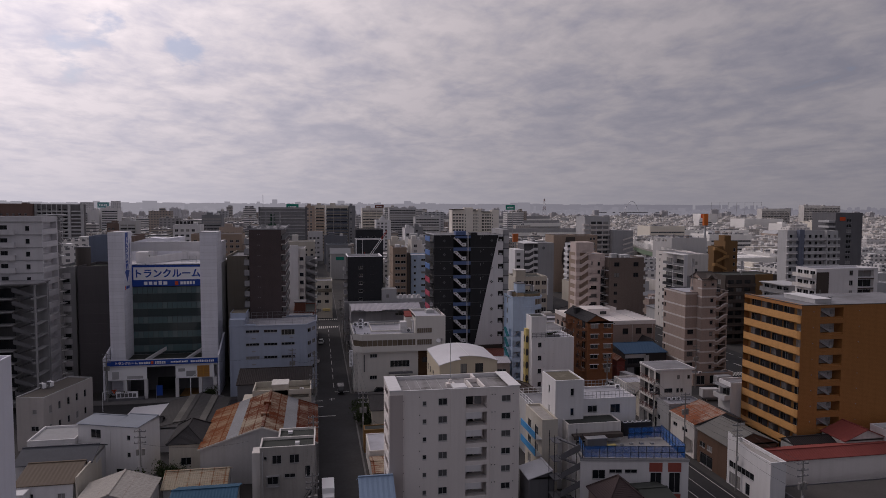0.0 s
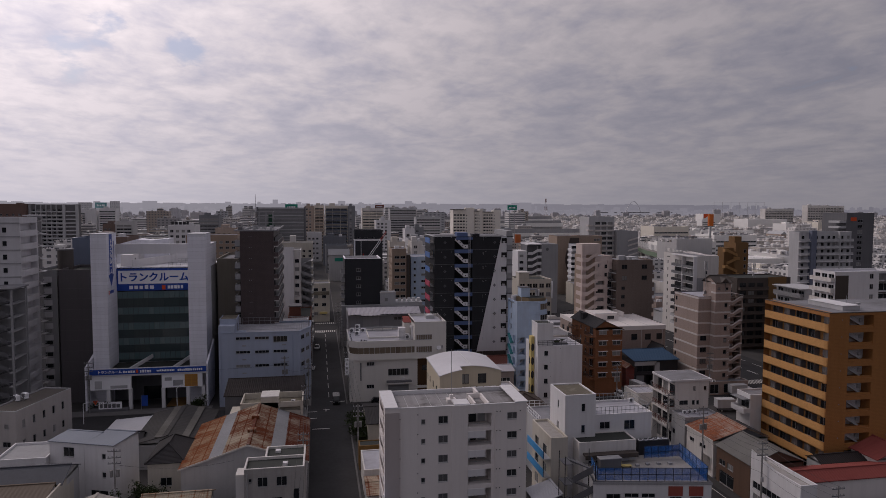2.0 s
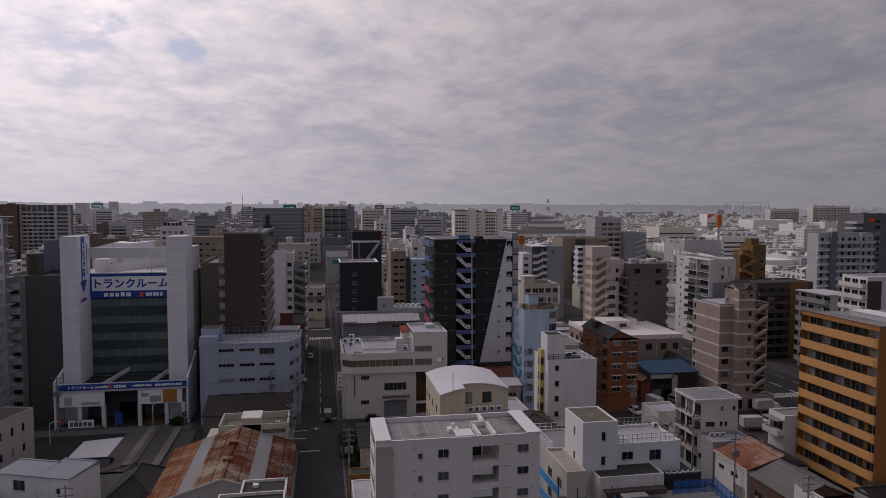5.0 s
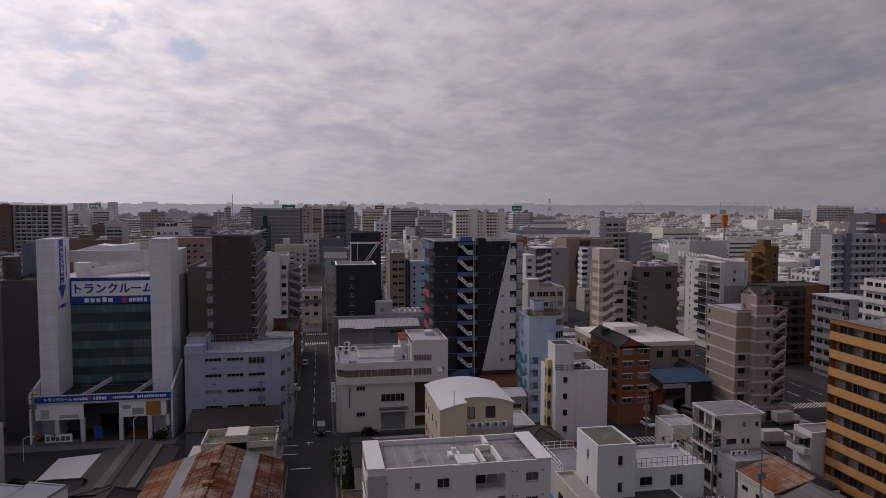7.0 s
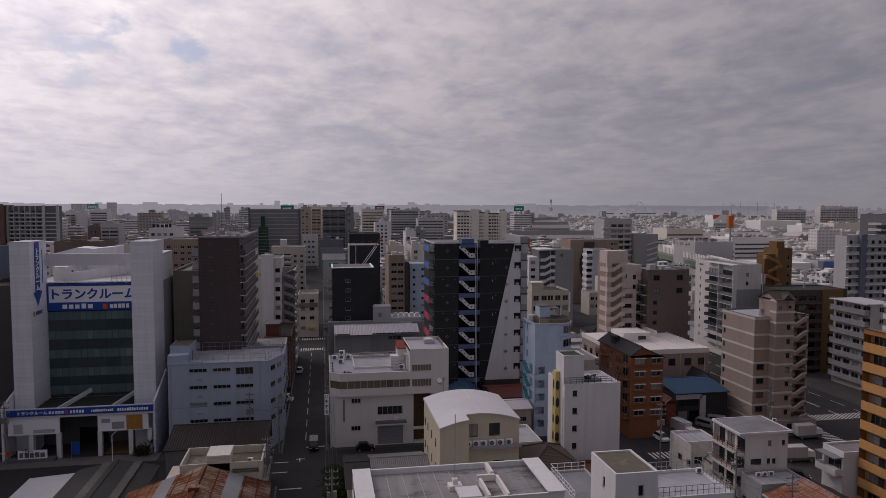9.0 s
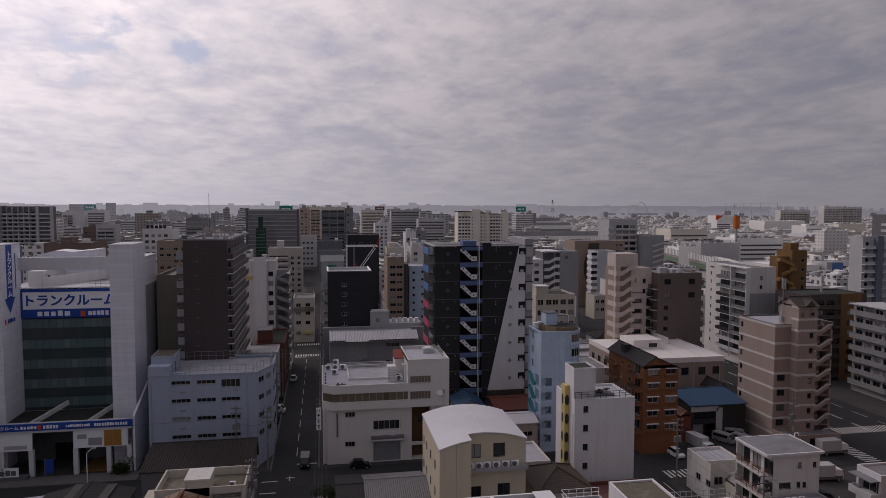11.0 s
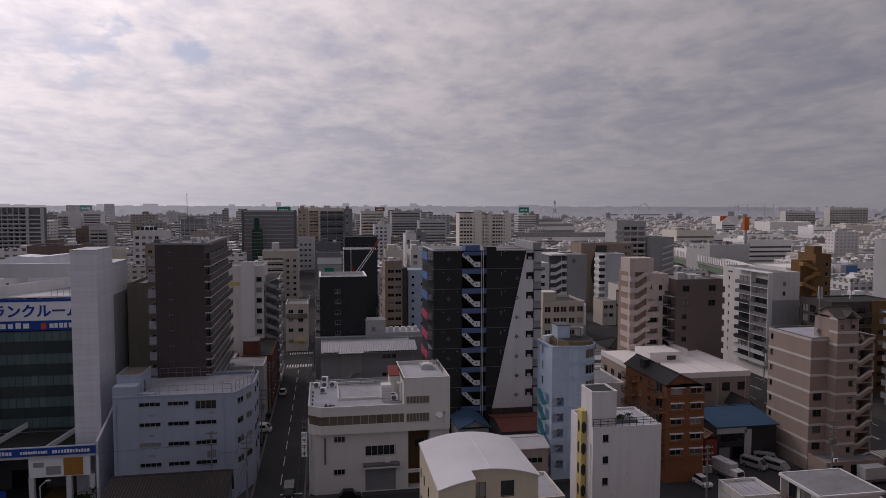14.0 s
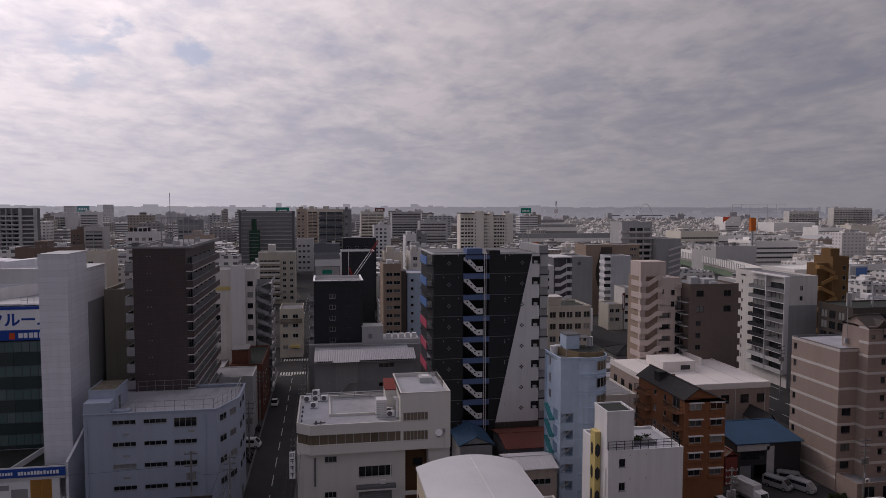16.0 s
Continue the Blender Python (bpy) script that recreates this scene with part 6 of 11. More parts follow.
NET_SHEER = sheer("blue_net_mesh", (0.035, 0.20, 0.62), 0.52)
stepped_house()


# ---- white house with wooden balconies ----
def balcony_cottage():
    hs = {"S": [(4.15, 4.75, 11.86, 12.65, 1), (6.6, 7.2, 11.8, 12.6, 1), (1.2, 3.1, 8.94, 9.8, 2), (4.05, 4.65, 8.9, 9.76, 1), (5.0, 5.6, 8.9, 9.7, 1), (1.2, 3.0, 5.6, 6.5, 2), (4.05, 4.65, 5.6, 6.4, 1)], "W": [(u, u + w1, z, z + 2.2, 2) for z in (1.0, 4.6, 7.7, 10.9) for u, w1 in ((0.5, 1.6), (2.7, 2.0), (5.4, 1.8))]}
    b = building("balcony_house", "white four-storey house with red-brown balconies", 73.0, 80.7, 134.2, 141.4, 13.7, WHITE_WARM, hs, ROOF_PALE, 0.1, frame=DARK_METAL)
    part("eave_slab", Geo().box(-1.05, 8.15, -0.3, 7.4, 13.77, 14.05), WHITE, b)
    part("roof_sheet", Geo().box(-0.9, 8.0, -0.15, 7.25, 14.05, 14.08), ROOF, b)
    part("roof_rim", Geo().box(-1.1, 8.2, -0.36, -0.16, 13.98, 14.18).box(-1.1, -0.92, -0.16, 7.3, 13.98, 14.18).box(8.02, 8.2, -0.16, 7.3, 13.98, 14.18).box(-0.92, 8.02, 7.26, 7.44, 13.98, 14.18), WHITE, b)
    rail = Geo()
    for k in range(3):
        rail.box(-1.02, -0.97, 0.2, 7.0, 0.35 + k * 0.33, 0.41 + k * 0.33)
    for y in steps(0.2, 1.36, 6):
        rail.box(-1.03, -0.96, y, y + 0.07, 0.0, 1.07)
    rail.box(-1.0, 0.0, 0.15, 0.2, 0.95, 1.02)
    rail = rail.mesh("balcony_rail", MAROON)
    for z in (4.5, 7.6, 10.8):
        part("balcony_slab", Geo().box(-1.05, 0.0, 0.1, 7.1, z - 0.35, z), WHITE_WARM, b)
        part("balcony_rail", rail, None, b, "red-brown balcony rails", at=(0, 0, z))
        part("balcony_end", Geo().box(-1.05, -0.004, 0.0, 0.1, z - 0.35, z + 0.9 if z < 10 else z), WHITE_WARM, b)
        balcony(b, "E", 2.0, 5.0, z, 0.9, 1.0, WHITE_WARM)
    part("pier", Geo().box(-1.0, -0.02, 6.9, 7.1, 0, 13.7), WHITE_WARM, b)
    part("water_heater", Geo().box(-0.6, -0.2, 2.0, 2.5, 7.7, 8.6).box(-0.6, -0.2, 5.2, 5.7, 4.6, 5.5), GREY_LIGHT, b)


balcony_cottage()


# ---- amber apartment block ----
def amber_block():
    x0, x1, y0, y1, h, fl = 90.3, 124.0, 113.0, 130.5, 30.9, 3.05
    zs = steps(0.63, fl, 10)
    b = thing("apartment_block", "amber-brown tiled apartment block with long rounded balconies", "building", x0, y0)
    TAKEN.append((x0, x1, y0, y1))
    wide, deep = x1 - x0, y1 - y0
    hs = {"S": [(4.1, 9.1, z + 0.05, z + 2.2, 0, 2.4) for z in zs], "E": []}
    part("wall", wall_shell(Geo(), wide, deep, h - 0.5, hs, sides="SEN"), BROWN, b)
    west = {"W": []}
    curtained = glazing("lace_curtained_glass", (0.03, 0.033, 0.037), (0.46, 0.44, 0.42), 0.42)
    for z in zs:
        west["W"] += [(0.6 + k * 3.4, 0.6 + k * 3.4 + 1.8, z + 0.15, z + 2.0, 2) for k in range(4)] + [(14.6, 16.4, z + 0.15, z + 2.0, 2), (13.0, 13.7, z + 1.0, z + 1.8, 1)]
    part("west_wall", wall_shell(Geo(), 2.0, deep, h - 0.5, west, sides="W"), BROWN_LIGHT, b, at=(1.3, 0, 0))
    for r in west["W"]:
        w1 = window(b, "W", 2.0, deep, r[0], r[2], r[1] - r[0], r[3] - r[2], r[4], glass=curtained)
        w1.location.x += 1.3
    band = [(1.3, 0.0), (0.9, 0.02), (0.45, 0.14), (0.14, 0.45), (0.0, 1.0), (0.0, deep)]
    for z in zs:
        g = Geo()
        outer = band
        inner = [(1.3, 0.12), (0.9, 0.14), (0.52, 0.26), (0.26, 0.52), (0.12, 1.0), (0.12, deep)]
        lo, hi = z - 0.9, z + 0.72
        for (a, c), (d, e) in zip(list(zip(outer, inner)), list(zip(outer, inner))[1:]):
            g.face([(*a, lo), (*d, lo), (*d, hi), (*a, hi)][::-1])
            g.face([(*c, lo), (*e, lo), (*e, hi), (*c, hi)])
            g.face([(*a, hi), (*d, hi), (*e, hi), (*c, hi)])
        g.prism([(1.3, 0.0)] + [(1.3, deep)] + outer[::-1][:-1], lo, lo + 0.16)
        part("balcony_band", g, BROWN_LIGHT, b, "long light amber balcony parapet")
        part("hand_rail", Geo().bar((0.06, 1.0, hi + 0.16), (0.06, deep, hi + 0.16), 0.05, 0.05), DARK_METAL, b)
    for z in zs:
        for k in range(4):
            part("balcony_divider", Geo().box(0.15, 1.3, deep - 3.7 - k * 3.4, deep - 3.64 - k * 3.4, z, z + 1.9), GREY_DARK, b)
    for z in zs:
        part("landing_wall", Geo().box(4.1, 9.1, 0.16, 0.3, z + 0.05, z + 0.42), BROWN, b)
        part("stair_flight", Geo().bar((4.6, 1.4, z + 1.9), (7.6, 1.4, z + 0.2), 0.9, 0.3).bar((4.6, 0.9, z + 2.5), (7.6, 0.9, z + 0.9), 0.06, 0.06), GREY_LIGHT, b)
        part("stair_back", Geo().box(4.15, 9.05, 2.2, 2.3, z + 0.1, z + 2.15), WHITE, b)
        part("meter_box", Geo().box(8.0, 8.6, 1.9, 2.19, z + 0.7, z + 1.3), GREY_LIGHT, b)
        part("vent_cap", Geo().tube((2.6, -0.12, z + 1.5), (2.6, 0, z + 1.5), 0.08).tube((12.6, -0.12, z + 1.5), (12.6, 0, z + 1.5), 0.08), GREY, b)
    part("roof", Geo().box(0.2, wide - 0.2, 0.3, deep - 0.2, h - 0.5, h - 0.4), ROOF, b)
    part("roof_edge", Geo().box(-0.05, wide, -0.05, 0.3, h - 0.12, h).box(-0.05, 0.3, 0.3, deep, h - 0.12, h), DARK_BROWN, b)
    part("roof_edge_band", Geo().box(0.0, 1.4, -0.02, deep, h - 0.8, h - 0.12).box(1.4, wide, -0.02, 0.25, h - 0.5, h - 0.12), BROWN, b)
    part("roof_hatch", Geo().box(6.1, 9.7, 4.0, 13.0, h - 0.4, h + 0.45), GREY_LIGHT, b)
    part("roof_hatch_lid", Geo().box(6.0, 9.8, 3.9, 13.1, h + 0.45, h + 0.55), WHITE, b)
    part("roof_vent", Geo().tube((11.5, 6.5, h - 0.4), (11.5, 6.5, h + 0.5), 0.3, 0, 10).box(11.1, 11.9, 6.1, 6.9, h + 0.5, h + 0.62), GREY, b)
    part("roof_vent", Geo().tube((12.5, 10.5, h - 0.4), (12.5, 10.5, h + 1.4), 0.05), STEEL, b)


amber_block()


# ---- taupe striped apartment house ----
def taupe_house():
    fl = 3.14
    bands = steps(2.52, fl, 7)  # middles of the pale bands
    wins = steps(0.95, fl, 8)
    hs = {"W": rects([0.6], [z + 0.1 for z in wins], 0.8, 1.1, 1), "S": rects([0.8], wins[:5], 1.8, 1.25)}
    b = building("apartment_house", "taupe tiled apartment house with pale bands", 101.5, 112.0, 173.2, 185.4, 25.3, BEIGE, hs, ROOF_PALE, 0.25, GREY_DARK, frame=DARK_METAL)
    t = building("stair_tower", "taupe stair tower with dark pitched cap", 105.1, 109.5, 171.0, 177.0, 29.4, BEIGE, {"S": rects([2.65], [z - 0.15 for z in wins], 0.85, 0.95, 1) + [(0.5, 1.25, 27.4, 28.0, 1), (2.9, 3.65, 27.4, 28.0, 1)]}, ROOF_DARK, 0.2, frame=DARK_METAL)
    gable(t, 4.4, 6.0, 29.4, 31.0, DARK_BROWN, "x", 0.35, BEIGE)
    part("dormer", Geo().face([(1.5, -0.36, 29.45), (3.6, -0.36, 29.45), (2.55, -0.36, 30.5)]).face([(1.5, -0.36, 29.45), (2.55, -0.36, 30.5), (2.55, 2.2, 30.6), (1.5, 0.6, 29.5)]).face([(3.6, -0.36, 29.45), (3.6, 0.6, 29.5), (2.55, 2.2, 30.6), (2.55, -0.36, 30.5)]), DARK_BROWN, t)
    part("roof_pipe", Geo().tube((2.6, -0.2, 27.0), (2.6, -0.2, 29.4), 0.07), GREY_DARK, t)
    for x, y, z0, z1 in ((104.75, 175.5, 25.1, 34.7), (151.3, 221.0, 24.5, 29.7)):
        a = thing("phone_antenna", "pale grey panel antennas on a steel pole on a roof", "antenna", x, y, z0, "phone antennas")
        part("pole", Geo().tube((0, 0, 0), (0, 0, z1 - z0), 0.08), GREY, a)
        part("panel", Geo().box(-0.42, -0.12, -0.2, 0.0, z1 - z0 - 2.3, z1 - z0), GREY_LIGHT, a)
        part("panel", Geo().box(0.12, 0.46, -0.25, -0.05, z1 - z0 - 2.4, z1 - z0 - 0.1), GREY_LIGHT, a)
        part("brace", Geo().bar((0, 0, 1.8), (1.0, 0.6, 0.05), 0.05, 0.05), STEEL, a)
        part("cable_box", Geo().box(-0.3, 0.3, 0.1, 0.4, 0.6, 1.5), GREY_LIGHT, a)
    strip = Geo().box(-0.06, 10.56, -0.06, 0.0, -0.22, 0.22).box(-0.06, 0.0, 0.0, 12.2, -0.22, 0.22).mesh("pale_band", BEIGE_PALE)
    strip_t = Geo().box(-0.06, 4.46, -0.06, 0.0, -0.22, 0.22).box(-0.06, 0.0, 0.0, 2.1, -0.22, 0.22).box(4.4, 4.46, 0, 6, -0.22, 0.22).mesh("pale_band", BEIGE_PALE)
    for z in bands + [24.95]:
        part("pale_band", strip, None, b, at=(0, 0, z))
    for z in bands + [24.3, 26.6, 29.1]:
        part("pale_band", strip_t, None, t, at=(0, 0, z))
    for z in wins:
        part("window_hood", Geo().box(2.55, 3.6, -0.2, 0.0, z + 0.85, z + 0.93), DARK_BROWN, t)
        part("landing_lamp", Geo().box(3.95, 4.15, -0.12, 0.0, z + 0.1, z + 0.25), WHITE, t)
    s = thing("outside_stairs", "taupe outside stairs with sloping parapets", "staircase", 109.6, 171.4)
    TAKEN.append((109.6, 114, 171, 178))
    # Near-black in place of the shade deep in the stairs.
    part("back_wall", Geo().box(0, 3.8, 3.2, 3.5, 0, 25.0), SHADE_BLACK, s)
    part("side_wall", Geo().box(3.5, 3.8, 0.0, 3.2, 0, 25.6), BEIGE, s)
    shape = Geo()
    for y in (0.0, 0.15):
        pts = [(0, y, -0.1), (0.9, y, -0.1), (2.9, y, 1.15), (3.8, y, 1.15), (3.8, y, 2.35), (2.9, y, 2.35), (0.9, y, 1.1), (0, y, 1.1)]
        shape.face(pts if y == 0 else pts[::-1])
    rim = [(0, 1.1), (0.9, 1.1), (2.9, 2.35), (3.8, 2.35)]
    for (xa, za), (xb, zb) in zip(rim, rim[1:]):
        shape.face([(xa, 0, za), (xb, 0, zb), (xb, 0.15, zb), (xa, 0.15, za)])
    shape.box(0, 3.5, 0.15, 3.2, -0.15, 0.0)
    shape = shape.mesh("sloping_parapet", BEIGE)
    lip = Geo()
    for (xa, za), (xb, zb) in zip(rim, rim[1:]):
        lip.bar((xa, 0.0, za - 0.2), (xb, 0.0, zb - 0.2), 0.1, 0.34)
    lip = lip.mesh("pale_band", BEIGE_PALE)
    for z in steps(1.2, fl, 8):
        part("sloping_parapet", shape, None, s, at=(0, 0, z))
        part("pale_band", lip, None, s, at=(0, 0, z))
    part("stair_roof", Geo().bar((0.0, 1.6, 26.6), (3.9, 1.6, 25.8), 3.4, 0.14), BEIGE_PALE, s)
    sg = building("shop_annex", "low taupe entrance wing", 101.5, 113.5, 168.2, 173.0, 3.4, BEIGE, {"S": rects([1.0, 5.0], [0.4], 2.5, 2.4)}, ROOF, 0.3)


taupe_house()


# ---- pale blue house with rounded corner ----
def pale_blue_house():
    fl, top = 2.9, 24.5
    b = thing("rounded_house", "pale blue tiled house with rounded corner and roof terrace", "building", 52.45, 177.2)
    TAKEN.append((52.4, 62.2, 176.5, 187))
    arc = [(5.2 + 3.85 * math.sin(a), 3.3 - 3.85 * math.cos(a)) for a in steps(-0.55, 0.2, 12)]
    out = [(0, 0), (2.45, 0)] + [p for p in arc if p[0] > 2.9] + [(9.1, 7.2), (-0.4, 7.2)]
    curve = [p for p in out[2:-2]]
    g = Geo()
    for (xa, ya), (xb, yb) in list(zip(out, out[1:]))[1:]:
        g.face([(xa, ya, 0), (xb, yb, 0), (xb, yb, top), (xa, ya, top)])
    part("rounded_wall", g, LIGHT_BLUE, b)
    zs = steps(1.3, fl, 8)
    hs = {"S": [(0.15, 2.3, z + 0.55, z + 2.2, 0, 1.8) for z in zs[:5]], "W": rects([1.2], [z + 0.6 for z in zs[5:]], 1.0, 1.5) + [(3.6, 6.6, z + 0.2, z + 2.4, 0, 1.2) for z in zs[:5]] + rects([1.2], [z + 0.6 for z in zs[:5]], 0.9, 1.3)}
    part("wall", wall_shell(Geo(), 2.45, 7.2, top, hs, sides="SW"), LIGHT_BLUE, b)
    for u0, u1, z0, z1, n in [r for r in hs["W"] if len(r) == 5]:
        window(b, "W", 2.45, 7.2, u0, z0, u1 - u0, z1 - z0, n)
    part("roof", Geo().prism([(x * 0.98 + 0.1, y * 0.97 + 0.1) for x, y in out], 23.8, 23.9), ROOF, b)
    rim = Geo()
    for (xa, ya), (xb, yb) in zip(out, out[1:] + out[:1]):
        rim.bar((xa, ya, top), (xb, yb, top), 0.22, 0.16)
    part("parapet", rim, LIGHT_BLUE, b)
    bronze = bpy.data.materials["bronze_glass"]
    for i, z in enumerate(zs):
        for zz in (z + 2.6, z + 0.2) if i > 4 else (z + 0.5,):
            led = Geo()
            for (xa, ya), (xb, yb) in zip(curve, curve[1:]):
                led.bar((xa, ya - 0.06, zz), (xb, yb - 0.06, zz), 0.14, 0.16)
            part("ledge", led, LIGHT_BLUE, b)
        if i > 4:
            strip, trim = Geo(), Geo()
            for (xa, ya), (xb, yb) in zip(curve[4:8], curve[5:9]):
                strip.face([(xa + 0.02, ya - 0.05, z + 0.75), (xb + 0.05, yb - 0.02, z + 0.75), (xb + 0.05, yb - 0.02, z + 2.25), (xa + 0.02, ya - 0.05, z + 2.25)])
                trim.bar((xa + 0.02, ya - 0.07, z + 0.75), (xa + 0.02, ya - 0.07, z + 2.25), 0.08, 0.08)
            part("curved_window", strip, bronze if i != 6 else GLASS, b)
            part("window_frame", trim, ALU, b)
        else:
            part("stair_flight", Geo().bar((0.3, 0.9, z + 0.5), (2.1, 0.9, z + 2.1), 1.0, 0.14).bar((0.3, 0.5, z + 1.3), (2.1, 0.5, z + 2.9), 0.06, 0.06), GREY_LIGHT, b)
            part("green_stair", Geo().bar((-0.35, 3.2, z + 0.2), (-0.2, 6.6, z + 2.2), 0.9, 0.2), shader("teal_paint", (0.05, 0.22, 0.24)) if i == 0 else bpy.data.materials["teal_paint"], b)
            part("wall_pipe", Geo().tube((6.2, -0.72, z + 0.4), (8.0, 0.0, z + 0.3), 0.07), LIGHT_BLUE, b)
    part("terrace_screen", Geo().prism([(x * 0.82 + 1.35, y * 0.82 + 0.8) for x, y in out[1:]], 23.9, 25.2), shader("bamboo_screen", (0.24, 0.18, 0.11)), b)
    part("terrace_floor", Geo().prism([(x * 0.78 + 1.6, y * 0.78 + 1.0) for x, y in out[1:]], 25.2, 25.23), ROOF_DARK, b)
    part("stair_head", Geo().box(2.2, 4.6, 3.6, 6.8, 23.9, 27.6), LIGHT_BLUE, b)
    part("stair_head_roof", Geo().box(2.1, 4.7, 3.5, 6.9, 27.6, 27.8), GREY_DARK, b)
    part("terrace_shelter", Geo().bar((4.6, 3.8, 25.2), (4.6, 3.8, 27.3), 0.1, 0.1).bar((6.8, 3.8, 25.2), (6.8, 3.8, 27.0), 0.1, 0.1).box(4.5, 6.9, 3.6, 6.4, 27.0, 27.15), GREY_DARK, b)
    tank = Geo().tube((0, 0, 0), (0, 0, 1.6), 0.6, 0, 12).mesh("water_tank", WHITE)
    for x, y in ((0.6, 5.6), (1.6, 6.2), (7.4, 6.0)):
        part("water_tank", tank, None, b, at=(x, y, 23.9 if x < 2 else 25.2))


pale_blue_house()


# ---- slim white house ----
def slim_white_house():
    zs = steps(0.65, 3.13, 6)
    b = building("slim_house", "plain white six-storey house with roof garden", 49.4, 59.8, 150.8, 159.5, 18.4, WHITE, {"S": rects([1.5], zs, 0.85, 1.05), "W": rects([3.4], [z + 0.2 for z in zs], 0.7, 1.4, 1)}, ROOF_PALE, 0.25, frame=DARK_METAL)
    part("stair_head", Geo().box(-0.004, 3.7, 0.5, 4.6, 18.15, 23.3), WHITE, b)
    part("stair_head_roof", Geo().box(0.2, 3.5, 0.7, 4.4, 23.3, 23.32), ROOF_DARK, b)
    part("stair_head_rim", Geo().box(-0.06, 3.76, 0.44, 0.62, 23.2, 23.5).box(-0.06, 0.14, 0.62, 4.6, 23.2, 23.5).box(3.56, 3.76, 0.62, 4.6, 23.2, 23.5).box(0.14, 3.56, 4.42, 4.6, 23.2, 23.5), WHITE, b)
    part("stair_door", Geo().box(3.7, 3.76, 2.0, 2.9, 18.2, 20.2), GREY_DARK, b)
    part("aerial", Geo().tube((3.2, 1.0, 23.4), (3.2, 1.0, 26.0), 0.03), STEEL, b)
    railing(b, [(0.1, 0.15), (9.9, 0.15), (10.2, 0.6), (10.2, 8.4)], 18.45, 1.15, DARK_METAL, 1.1, 3)
    for i, z in enumerate(zs):
        part("sill", Geo().box(1.4, 2.45, -0.1, 0.0, z - 0.1, z - 0.02), GREY, b)
        part("vent_cap", Geo().tube((3.0, -0.1, z + 1.5), (3.0, 0, z + 1.5), 0.07).tube((5.2, -0.1, z + 1.5), (5.2, 0, z + 1.5), 0.07), GREY, b)
    part("downpipe", Geo().tube((-0.1, 0.6, 0.2), (-0.1, 0.6, 16.0), 0.06), WHITE, b)
    y = thing("yellow_stair_screen", "yellow stair screen with black chevrons", "staircase", 48.3, 153.2)
    part("screen", Geo().box(0.3, 1.05, 0, 1.6, 0, 20.2), YELLOW, y)
    hexa = Geo().face([(0.34, -0.03, 0.0), (0.68, -0.03, -0.45), (1.0, -0.03, 0.0), (1.0, -0.03, 1.0), (0.68, -0.03, 1.45), (0.34, -0.03, 1.0)])
    hexa.face([(0.34, 0.0, 1.0), (0.68, 0.0, 1.45), (1.0, 0.0, 1.0), (1.0, 0.0, 0.0), (0.68, 0.0, -0.45), (0.34, 0.0, 0.0)])
    hexa = hexa.mesh("chevron", DARK_METAL)
    for z in steps(1.6, 3.13, 6):
        part("chevron", hexa, None, y, at=(0, 0, z))
        part("chevron", hexa, None, y, at=(0.29, 1.65, z), rz=-90)
    r = thing("roof_shrubs", "small green shrubs in a roof bed", "plant", 55.4, 154.0, 18.15)
    part("bed", Geo().box(-1.8, 1.8, -1.0, 1.0, 0, 0.35), GREY_DARK, r)
    part("foliage", leaf_cloud(400, (1.5, 0.8, 0.5), 0.16, 5), LEAF, r, at=(0, 0, 0.6))


def leaf_cloud(count, radii, size, seed):
    """Many small leaf blades scattered unevenly in clumps."""
    rng, g = random.Random(seed), Geo()
    clumps = [(rng.gauss(0, 0.45), rng.gauss(0, 0.45), rng.gauss(0, 0.4)) for _ in range(max(6, count // 60))]
    for _ in range(count):
        c = rng.choice(clumps)
        p = Vector([(c[i] + rng.gauss(0, 0.22)) * radii[i] for i in range(3)])
        a, q = Vector((rng.uniform(-1, 1), rng.uniform(-1, 1), rng.uniform(-0.5, 1))).normalized() * size, Vector((rng.uniform(-1, 1), rng.uniform(-1, 1), rng.uniform(-1, 1))).normalized() * size * 0.6
        g.face([p - a, p + q, p + a, p - q])
    return g


slim_white_house()


